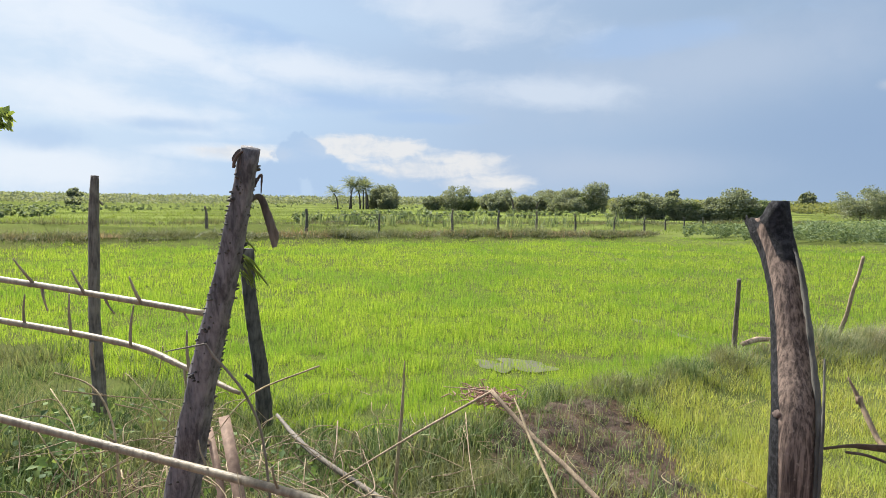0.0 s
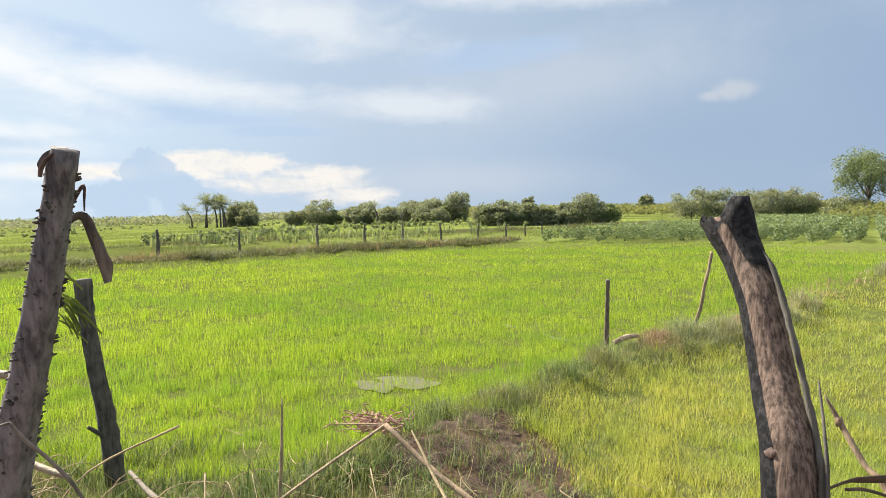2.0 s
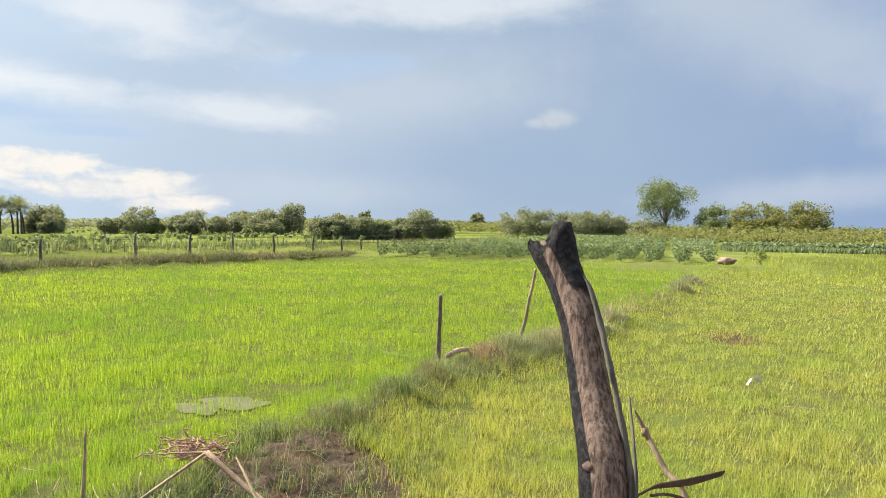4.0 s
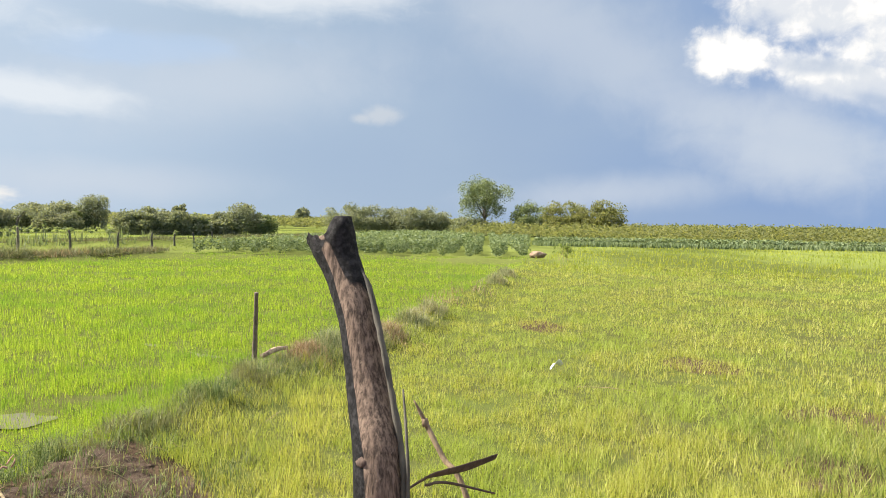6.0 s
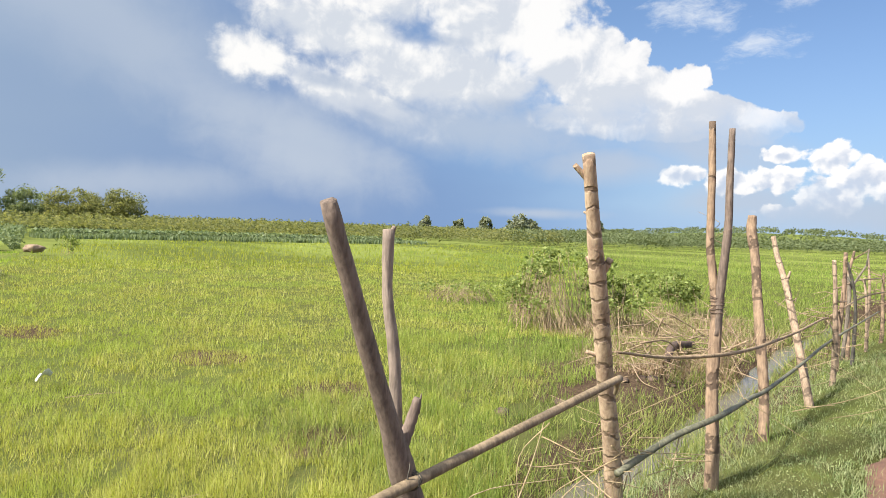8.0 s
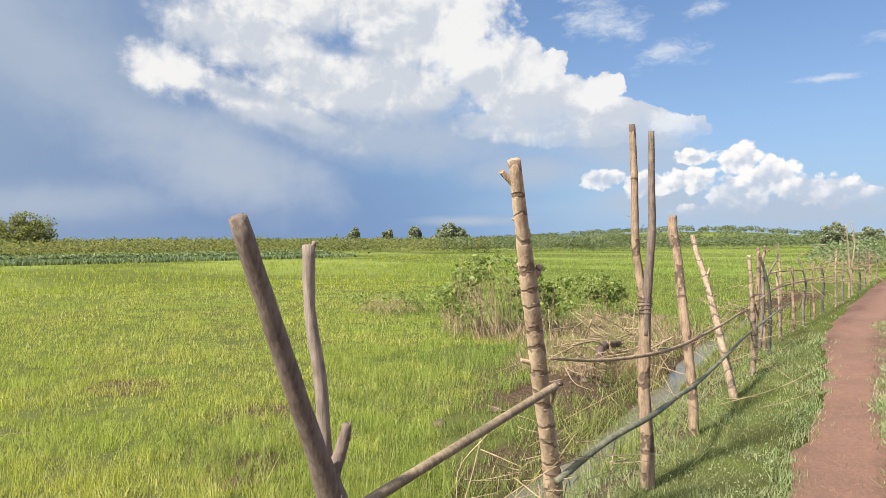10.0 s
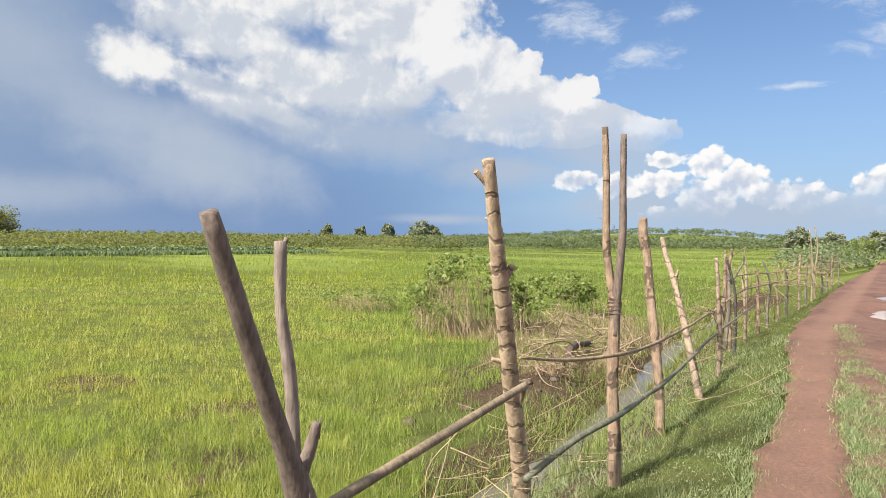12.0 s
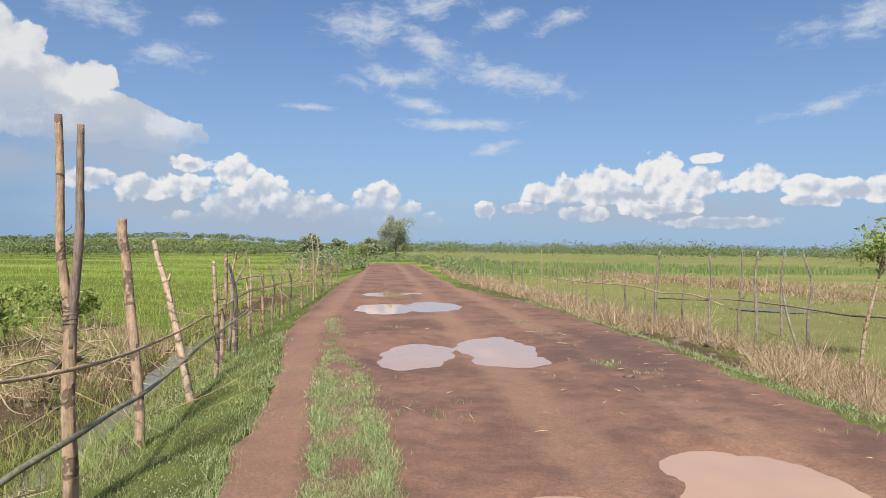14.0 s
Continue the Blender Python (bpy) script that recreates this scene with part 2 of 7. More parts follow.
    col = g.mix(g.math("MULTIPLY", bank, 0.85), col, g.mix(g.step(summed(streak, scaled(fine, 0.3)), -0.12, 0.08), (0.255, 0.268, 0.285), (0.325, 0.315, 0.30)))
    faint = g.step(summed(blobs((93.7, 9.3, 2.4, 1.1), (95.2, 9.0, 1.4, 0.7)), scaled(puff, 0.8), scaled(fine, 0.5)), 0.0, 0.8)
    col = g.mix(g.math("MULTIPLY", faint, 0.6), col, (0.212, 0.23, 0.256))
    tower = g.step(summed(blobs((139.3, 2.0, 2.0, 2.0), (141.4, 3.4, 2.4, 2.2), (143.6, 1.4, 2.6, 1.8), (137.4, 0.8, 2.0, 1.6)), scaled(knobs, 0.55)), 0.0, 0.22)
    col = g.mix(g.math("MULTIPLY", tower, 0.8), col, (0.165, 0.216, 0.285))

    over = g.step(summed(el, scaled(wide, 14.0)), 27.0, 48.0)
    col = g.mix(over, col, (0.41, 0.415, 0.42))
    col = g.mix(g.step(az, 15.0, 50.0), g.vmath("MULTIPLY", col, (1.015, 0.995, 0.99)).outputs[0], g.vmath("MULTIPLY", col, (1.01, 1.0, 0.985)).outputs[0])
    out = g.node("ShaderNodeOutputWorld")
    g.tree.links.new(g.node("ShaderNodeBackground", {0: col, 1: 1.0}).outputs[0], out.inputs[0])


SKY = 0.046
build_sky()


# ---------------------------------------------------------------- materials
def material(name):
    m = bpy.data.materials.new(name)
    m.use_nodes = True
    return m, Graph(m.node_tree)


def finish(g, shader):
    g.tree.links.new(shader, g.node("ShaderNodeOutputMaterial").inputs[0])


def surface(g, colour, rough=0.8, bump=None, strength=0.3, distance=0.01, **more):
    ins = {"Base Color": colour, "Roughness": rough}
    ins.update({k.replace("_", " "): v for k, v in more.items()})
    if bump is not None:
        ins["Normal"] = g.node("ShaderNodeBump", {"Height": bump, "Strength": strength, "Distance": distance}).outputs[0]
    return g.node("ShaderNodeBsdfPrincipled", ins).outputs[0]


def leaf_material(name, dull, mid, bright, patch=None, patch_scale=0.5, through=0.45, gloss=0.12, patch_amount=0.7):
    """Leaves and blades: hue changes from blade to blade and in wide patches; light passes through."""
    m, g = material(name)
    geo = g.node("ShaderNodeNewGeometry")
    where = geo.outputs["Position"]
    col = g.ramp(geo.outputs["Random Per Island"], (0.0, dull), (0.5, mid), (1.0, bright))
    if patch:
        big = g.math("ADD", g.math("MULTIPLY", g.noise(where, patch_scale, 3.0), 0.7), g.math("MULTIPLY", g.noise(where, patch_scale * 5, 2.0), 0.3))
        col = g.mix(g.math("MULTIPLY", g.step(big, 0.46, 0.60), patch_amount), col, g.mix(0.5, col, patch, "MIX"))
    col = g.mix(g.math("MULTIPLY", g.noise(where, 1.7, 3.0), 0.5), col, g.vmath("MULTIPLY", col, (0.62, 0.66, 0.6)).outputs[0])
    diff = surface(g, col, 0.65, Specular_IOR_Level=gloss)
    trans = g.node("ShaderNodeBsdfTranslucent", {0: g.vmath("MULTIPLY", col, (1.15, 1.1, 0.6)).outputs[0]}).outputs[0]
    finish(g, g.node("ShaderNodeMixShader", {0: through, 1: diff, 2: trans}).outputs[0])
    return m


def bark_material(name, dark, light, scale=1.0, rings=0.0, spots=None, rough=0.85):
    m, g = material(name)
    where = g.node("ShaderNodeTexCoord").outputs["Object"]
    long = g.vmath("MULTIPLY", where, (60 * scale, 60 * scale, 9 * scale)).outputs[0]
    grain = g.noise(long, 1.0, 6.0, 0.65)
    blotch = g.noise(where, 9 * scale, 4.0)
    f = g.math("ADD", g.math("MULTIPLY", grain, 0.65), g.math("MULTIPLY", blotch, 0.5))
    col = g.mix(g.step(f, 0.38, 0.75), dark, light)
    high = grain
    if rings:
        z = g.node("ShaderNodeSeparateXYZ", {0: where}).outputs[2]
        wave = g.math("SINE", g.math("ADD", g.math("MULTIPLY", z, rings), g.math("MULTIPLY", g.noise(where, 6.0, 3.0), 14.0)))
        cut = g.step(wave, 0.72, 0.97)
        col = g.mix(g.math("MULTIPLY", cut, 0.75), col, tuple(0.45 * c for c in dark))
        high = g.math("SUBTRACT", grain, cut)
    if spots:
        s = g.node("ShaderNodeTexVoronoi", {"Vector": where, "Scale": 38 * scale}).outputs[0]
        col = g.mix(g.step(s, 0.22, 0.12), col, spots)
    finish(g, surface(g, col, rough, high, 0.7, 0.006))
    return m


MUD = (0.075, 0.052, 0.038)


def ground_material():
    m, g = material("field_soil")
    where = g.node("ShaderNodeNewGeometry").outputs["Position"]
    n1, n2, n3 = g.noise(where, 0.35, 4.0), g.noise(where, 3.0, 5.0), g.noise(where, 28.0, 4.0)
    far = g.step(g.vmath("LENGTH", where).outputs["Value"], 14.0, 60.0)
    green = g.mix(n2, (0.06, 0.08, 0.024), (0.11, 0.13, 0.036))
    strip = g.noise(g.vmath("MULTIPLY", where, (0.03, 0.09, 0)).outputs[0], 1.0, 3.0)
    green = g.mix(g.math("MULTIPLY", far, g.step(strip, 0.42, 0.6)), green, (0.165, 0.20, 0.055))
    east = g.math("ADD", g.node("ShaderNodeSeparateXYZ", {0: where}).outputs[0], g.math("MULTIPLY", g.node("ShaderNodeSeparateXYZ", {0: where}).outputs[1], 0.09))
    green = g.mix(g.math("MULTIPLY", g.step(east, 7.6, 9.0), 0.8), green, g.mix(strip, (0.125, 0.135, 0.055), (0.19, 0.18, 0.085)))
    soil = g.mix(g.step(n3, 0.3, 0.75), tuple(0.6 * c for c in MUD), (0.115, 0.083, 0.056))
    mud = g.node("ShaderNodeAttribute", attribute_name="mud").outputs["Fac"]
    cover = g.math("ADD", g.step(g.math("ADD", g.math("MULTIPLY", n1, 0.5), g.math("MULTIPLY", n2, 0.5)), 0.42, 0.6), far, clamp=True)
    cover = g.math("MULTIPLY", g.math("ADD", 0.66, g.math("MULTIPLY", cover, 0.32)), g.math("SUBTRACT", 1.0, g.step(g.math("ADD", mud, g.math("MULTIPLY", g.math("SUBTRACT", n2, 0.5), 0.9)), 0.3, 0.6)))
    col = g.mix(cover, soil, green)
    wet = g.step(n2, 0.62, 0.42)
    finish(g, surface(g, col, g.math("SUBTRACT", 0.9, g.math("MULTIPLY", wet, 0.3)), g.math("ADD", n3, n2), 0.6, 0.03, Specular_IOR_Level=0.0))
    return m


def road_material():
    m, g = material("laterite_road")
    where = g.node("ShaderNodeNewGeometry").outputs["Position"]
    axis = g.node("ShaderNodeSeparateXYZ", {0: where})
    side = g.math("ADD", axis.outputs[0], g.math("MULTIPLY", axis.outputs[1], 0.09))
    n1, n2, n3, n4 = g.noise(where, 0.6, 4.0), g.noise(where, 4.0, 5.0), g.noise(where, 30.0, 5.0, 0.7), g.noise(where, 140.0, 3.0)
    col = g.mix(g.step(g.math("ADD", g.math("MULTIPLY", n1, 0.6), g.math("MULTIPLY", n2, 0.4)), 0.36, 0.62), (0.094, 0.045, 0.031), (0.186, 0.093, 0.061))
    wob = g.math("ADD", side, g.math("MULTIPLY", g.math("SUBTRACT", n1, 0.5), 0.8))
    footway = g.math("MAXIMUM", g.math("SUBTRACT", -0.13, g.math("MULTIPLY", axis.outputs[1], 0.08)), -1.1)
    for centre, half in ((footway, 0.36), (1.75, 0.42), (3.35, 0.4)):      # worn wheel tracks, dry and pale
        track = g.step(g.math("ABSOLUTE", g.math("SUBTRACT", wob if half > 0.38 else side, centre)), half, half * 0.35)
        col = g.mix(g.math("MULTIPLY", track, 0.6), col, (0.225, 0.122, 0.080))
    col = g.mix(g.step(n3, 0.35, 0.8), g.vmath("MULTIPLY", col, (0.72, 0.72, 0.74)).outputs[0], g.vmath("MULTIPLY", col, (1.22, 1.2, 1.18)).outputs[0])
    churned = g.math("SUBTRACT", 1.0, g.vmath("LENGTH", g.vmath("MULTIPLY_ADD", where, (1 / 1.5, 1 / 4.6, 0), (-2.75 / 1.5, -10.5 / 4.6, 0)).outputs[0]).outputs["Value"])
    churned = g.step(g.math("ADD", churned, g.math("MULTIPLY", g.math("SUBTRACT", g.noise(where, 2.2, 5.0, 0.65), 0.5), 2.6)), 0.1, 0.75)
    col = g.mix(g.math("MULTIPLY", churned, 0.75), col, (0.062, 0.032, 0.024))
    grit = g.node("ShaderNodeTexVoronoi", {"Vector": where, "Scale": 55.0})
    col = g.mix(g.math("MULTIPLY", g.step(grit.outputs[0], 0.16, 0.08), g.step(n2, 0.45, 0.6)), col, (0.2, 0.15, 0.12))
    high = g.math("ADD", g.math("ADD", g.math("MULTIPLY", n2, 1.0), g.math("MULTIPLY", n3, 0.6)), g.math("MULTIPLY", n4, 0.2))
    finish(g, surface(g, col, g.math("SUBTRACT", 1.0, g.math("MULTIPLY", n1, 0.35)), high, 0.75, 0.035))
    return m


def water_material(name, colour, rough=0.03):
    m, g = material(name)
    where = g.node("ShaderNodeNewGeometry").outputs["Position"]
    col = g.mix(g.noise(where, 1.2, 3.0), tuple(0.85 * c for c in colour), tuple(1.12 * c for c in colour))
    finish(g, surface(g, col, rough, g.noise(where, 9.0, 2.0), 0.02, 0.01, IOR=1.33))
    return m


def mud_material():
    m, g = material("wet_mud")
    where = g.node("ShaderNodeNewGeometry").outputs["Position"]
    n1, n2, n3 = g.noise(where, 3.0, 4.0), g.noise(where, 14.0, 5.0, 0.65), g.noise(where, 70.0, 4.0, 0.7)
    col = g.mix(g.step(g.math("ADD", g.math("MULTIPLY", n1, 0.6), g.math("MULTIPLY", n2, 0.4)), 0.38, 0.62), (0.024, 0.016, 0.012), (0.10, 0.069, 0.05))
    col = g.mix(g.math("MULTIPLY", g.step(n3, 0.52, 0.7), 0.6), col, (0.22, 0.165, 0.12))
    finish(g, surface(g, col, g.math("ADD", 0.2, g.math("MULTIPLY", n1, 0.8)), g.math("ADD", n2, n3), 0.8, 0.02, Specular_IOR_Level=0.08))
    return m


def char_material():
    """Half-burnt wood: bare brown face, charcoal along one flank and at the top."""
    m, g = material("burnt_wood")
    where = g.node("ShaderNodeTexCoord").outputs["Object"]
    axis = g.node("ShaderNodeSeparateXYZ", {0: where})
    long = g.vmath("MULTIPLY", where, (150, 150, 9)).outputs[0]
    grain, blotch, fine = g.noise(long, 1.0, 7.0, 0.7), g.noise(where, 14.0, 5.0, 0.6), g.noise(where, 90.0, 4.0)
    wood = g.mix(g.step(grain, 0.36, 0.66), (0.05, 0.036, 0.029), (0.25, 0.18, 0.138))
    wood = g.mix(g.math("MULTIPLY", g.step(blotch, 0.56, 0.68), 0.35), wood, (0.045, 0.032, 0.026))
    wood = g.mix(g.math("MULTIPLY", g.step(fine, 0.62, 0.7), 0.5), wood, (0.34, 0.26, 0.20))
    coal = g.mix(g.step(fine, 0.4, 0.7), (0.006, 0.006, 0.007), (0.03, 0.029, 0.031))
    edge = g.math("ADD", g.node("ShaderNodeAttribute", attribute_name="flank").outputs["Fac"], g.math("MULTIPLY", g.math("SUBTRACT", blotch, 0.5), 0.45))
    burnt = g.step(edge, 0.45, 0.58)
    col = g.mix(burnt, wood, coal)
    cells = g.node("ShaderNodeTexVoronoi", {"Vector": where, "Scale": 120.0}, feature="DISTANCE_TO_EDGE").outputs[0]
    high = g.math("ADD", grain, g.math("MULTIPLY", g.math("MULTIPLY", g.step(cells, 0.0, 0.12), burnt), 0.07))
    finish(g, surface(g, col, 0.85, high, 0.6, 0.005, Specular_IOR_Level=0.2))
    return m


M = {
    "soil": ground_material(),
    "road": road_material(),
    "puddle": water_material("puddle_water", (0.31, 0.195, 0.135)),
    "ditch": water_material("ditch_water", (0.13, 0.115, 0.085), 0.2),
    "paddy_water": water_material("paddy_water", (0.11, 0.105, 0.065), 0.45),
    "rice": leaf_material("rice_green", (0.15, 0.25, 0.035), (0.32, 0.46, 0.055), (0.50, 0.59, 0.11), (0.13, 0.29, 0.055), 0.26, 0.45, 0.12, 0.9),
    "rice_yellow": leaf_material("rice_yellow", (0.23, 0.22, 0.07), (0.42, 0.475, 0.09), (0.66, 0.62, 0.26), (0.28, 0.42, 0.08), 0.45, 0.45, 0.12, 0.9),
    "rice_mid": leaf_material("rice_mid", (0.13, 0.20, 0.045), (0.25, 0.35, 0.075), (0.40, 0.47, 0.13), (0.33, 0.34, 0.10), 0.12, 0.45),
    "rice_dull": leaf_material("rice_dull", (0.17, 0.235, 0.05), (0.25, 0.325, 0.06), (0.34, 0.39, 0.085), (0.10, 0.125, 0.06), 0.045, 0.3, 0.12, 1.0),
    "hill": leaf_material("hill_leaf", (0.125, 0.155, 0.085), (0.15, 0.185, 0.095), (0.185, 0.215, 0.11), None, 1, 0.35),
    "rice_far": leaf_material("rice_far", (0.24, 0.285, 0.045), (0.36, 0.40, 0.06), (0.48, 0.48, 0.10), (0.20, 0.30, 0.055), 0.06),
    "grass": leaf_material("grass", (0.10, 0.145, 0.04), (0.225, 0.295, 0.08), (0.47, 0.48, 0.19), (0.34, 0.29, 0.16), 0.8, 0.5),
    "bank": leaf_material("bank_weeds", (0.05, 0.08, 0.035), (0.15, 0.215, 0.085), (0.37, 0.40, 0.20), (0.33, 0.27, 0.17), 1.3, 0.32, 0.12, 0.8),
    "rice_pale": leaf_material("rice_pale", (0.18, 0.20, 0.075), (0.27, 0.285, 0.105), (0.37, 0.37, 0.155), (0.30, 0.255, 0.145), 0.15, 0.4),
    "verge": leaf_material("verge_grass", (0.13, 0.185, 0.085), (0.265, 0.335, 0.16), (0.45, 0.48, 0.28), (0.36, 0.33, 0.20), 1.4, 0.42),
    "dry": leaf_material("dry_grass", (0.16, 0.105, 0.075), (0.36, 0.255, 0.18), (0.58, 0.445, 0.33), (0.24, 0.22, 0.115), 0.7, 0.3),
    "bund": leaf_material("bund_grass", (0.14, 0.175, 0.10), (0.28, 0.31, 0.185), (0.46, 0.45, 0.30), (0.42, 0.32, 0.24), 0.6, 0.38),
    "bund_dark": leaf_material("bund_dark_grass", (0.08, 0.095, 0.055), (0.165, 0.185, 0.105), (0.28, 0.28, 0.165), (0.24, 0.205, 0.14), 0.4, 0.3),
    "weed": leaf_material("weed_leaf", (0.06, 0.10, 0.04), (0.13, 0.20, 0.07), (0.26, 0.33, 0.13), None, 1, 0.35),
    "cane": leaf_material("cane_leaf", (0.13, 0.185, 0.07), (0.19, 0.255, 0.10), (0.27, 0.33, 0.145), None, 1, 0.4),
    "cassava": leaf_material("cassava_leaf", (0.12, 0.17, 0.085), (0.20, 0.26, 0.14), (0.30, 0.35, 0.21), None, 1, 0.35),
    "crop": leaf_material("crop_leaf", (0.08, 0.13, 0.04), (0.12, 0.19, 0.055), (0.18, 0.24, 0.08), None, 1, 0.35),
    # next two: distance haze is put into the leaf colour, paler, greyer, bluer
    "tree": leaf_material("tree_leaf_hazed", (0.17, 0.195, 0.15), (0.25, 0.28, 0.20), (0.34, 0.36, 0.25), (0.29, 0.285, 0.2), 0.25, 0.38),
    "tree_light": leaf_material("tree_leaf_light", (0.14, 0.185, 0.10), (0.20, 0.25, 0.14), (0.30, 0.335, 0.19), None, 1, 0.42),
    "orchard": leaf_material("orchard_leaf", (0.15, 0.175, 0.085), (0.22, 0.235, 0.105), (0.31, 0.305, 0.14), (0.17, 0.195, 0.09), 0.03, 0.55),
    # frond green lifted and greyed: the far palms' haze is painted in
    "palm": leaf_material("palm_frond_hazed", (0.19, 0.22, 0.16), (0.23, 0.26, 0.175), (0.30, 0.32, 0.21), None, 1, 0.3),
    "bush": leaf_material("bush_leaf", (0.13, 0.18, 0.055), (0.225, 0.285, 0.09), (0.36, 0.41, 0.16), None, 1, 0.45),
    "trunk": bark_material("tree_trunk", (0.035, 0.028, 0.022), (0.14, 0.115, 0.09), 0.3),
    "twig": bark_material("dry_twig", (0.14, 0.095, 0.06), (0.36, 0.27, 0.17), 1.5),
    "straw": bark_material("straw_stalk", (0.20, 0.145, 0.08), (0.41, 0.32, 0.185), 1.5),
    "thorny": bark_material("thorny_bark", (0.042, 0.038, 0.04), (0.24, 0.215, 0.21), 1.3),
    "dark_post": bark_material("weathered_dark_wood", (0.022, 0.02, 0.018), (0.115, 0.105, 0.085), 1.0),
    "grey_post": bark_material("grey_weathered_wood", (0.055, 0.045, 0.036), (0.22, 0.185, 0.145), 1.0),
    "smooth_bark": bark_material("smooth_brown_bark", (0.085, 0.062, 0.05), (0.20, 0.15, 0.12), 1.6),
    "pale_bark": bark_material("pale_ringed_bark", (0.25, 0.165, 0.11), (0.50, 0.375, 0.26), 0.9, 60.0),
    "tan_bark": bark_material("tan_bark", (0.12, 0.078, 0.052), (0.32, 0.225, 0.15), 1.2, 16.0),
    "scaly_bark": bark_material("scaly_pale_bark", (0.13, 0.09, 0.062), (0.38, 0.285, 0.20), 1.2, 40.0),
    "bamboo": bark_material("dry_bamboo", (0.13, 0.10, 0.06), (0.32, 0.26, 0.165), 0.8, 0, None, 0.55),
    "bamboo_green": bark_material("grey_green_bamboo", (0.055, 0.058, 0.04), (0.18, 0.175, 0.115), 0.8, 0, None, 0.6),
    "grey_tan": bark_material("grey_tan_bark", (0.13, 0.10, 0.08), (0.30, 0.235, 0.19), 1.3),
    "cut_pole": bark_material("brown_cut_pole", (0.11, 0.08, 0.05), (0.29, 0.22, 0.14), 1.0, 0, None, 0.7),
    "plank": bark_material("raw_plank", (0.12, 0.075, 0.05), (0.27, 0.18, 0.125), 0.7),
    "husk": bark_material("dead_leaf_husk", (0.035, 0.022, 0.018), (0.13, 0.085, 0.065), 1.0),
    "burnt": char_material(),
    "red_husk": bark_material("reddish_husk", (0.16, 0.075, 0.055), (0.42, 0.25, 0.19), 2.0),
    "wet_mud": mud_material(),
    "clod": bark_material("mud_clod", (0.05, 0.034, 0.026), (0.13, 0.088, 0.062), 0.5),
    "earth": bark_material("bare_earth", (0.15, 0.10, 0.065), (0.29, 0.21, 0.14), 0.5),
    "cloth": bark_material("white_plastic", (0.55, 0.55, 0.55), (0.8, 0.8, 0.79), 0.5, 0, None, 0.5),
}


# ---------------------------------------------------------------- mesh helpers
RNG = np.random.default_rng(7)


def mesh_of(name, verts, tris, mat, smooth=False):
    me = bpy.data.meshes.new(name)
    verts, tris = np.asarray(verts, np.float32), np.asarray(tris, np.int32)
    me.vertices.add(len(verts))
    me.vertices.foreach_set("co", verts.ravel())
    me.loops.add(tris.size)
    me.loops.foreach_set("vertex_index", tris.ravel())
    me.polygons.add(len(tris))
    me.polygons.foreach_set("loop_start", np.arange(0, tris.size, tris.shape[1], dtype=np.int32))
    if smooth:
        me.polygons.foreach_set("use_smooth", np.ones(len(tris), bool))
    me.update(calc_edges=True)
    me.materials.append(mat)
    return me


def thing(name, place, label, category, group="", kind=""):
    ob = new(name)
    ob.empty_display_size = 0.1
    ob.matrix_world = Matrix.Translation(place)
    return tagged(ob, label, category, group, kind)


def part(name, mesh, parent, label=""):
    """A mesh under a thing or a part, built in world coordinates."""
    ob = new(name, mesh)
    base = parent.matrix_world.translation.copy() if parent.parent is None else parent.parent.matrix_world.translation.copy()
    if parent.parent is None:
        mesh.transform(Matrix.Translation(-base))
    else:
        mesh.transform(Matrix.Translation(-base))
    ob.parent = parent
    return tagged(ob, label)


def whole(name, mesh, label, category, group="", kind=""):
    return tagged(new(name, mesh), label, category, group, kind)


def smooth_path(pts, per=6):
    """Catmull-Rom points through the given ones."""
    p = np.asarray(pts, float)
    if len(p) < 3:
        f = np.linspace(0, 1, per + 1)[:, None]
        return p[0] * (1 - f) + p[-1] * f
    q = np.vstack([2 * p[0] - p[1], p, 2 * p[-1] - p[-2]])
    out = []
    for i in range(1, len(q) - 2):
        for t in np.linspace(0, 1, per, endpoint=False):
            a, b, c, d = q[i - 1], q[i], q[i + 1], q[i + 2]
            out.append(0.5 * (2 * b + (c - a) * t + (2 * a - 5 * b + 4 * c - d) * t * t + (3 * b - a - 3 * c + d) * t**3))
    return np.array(out + [p[-1]])


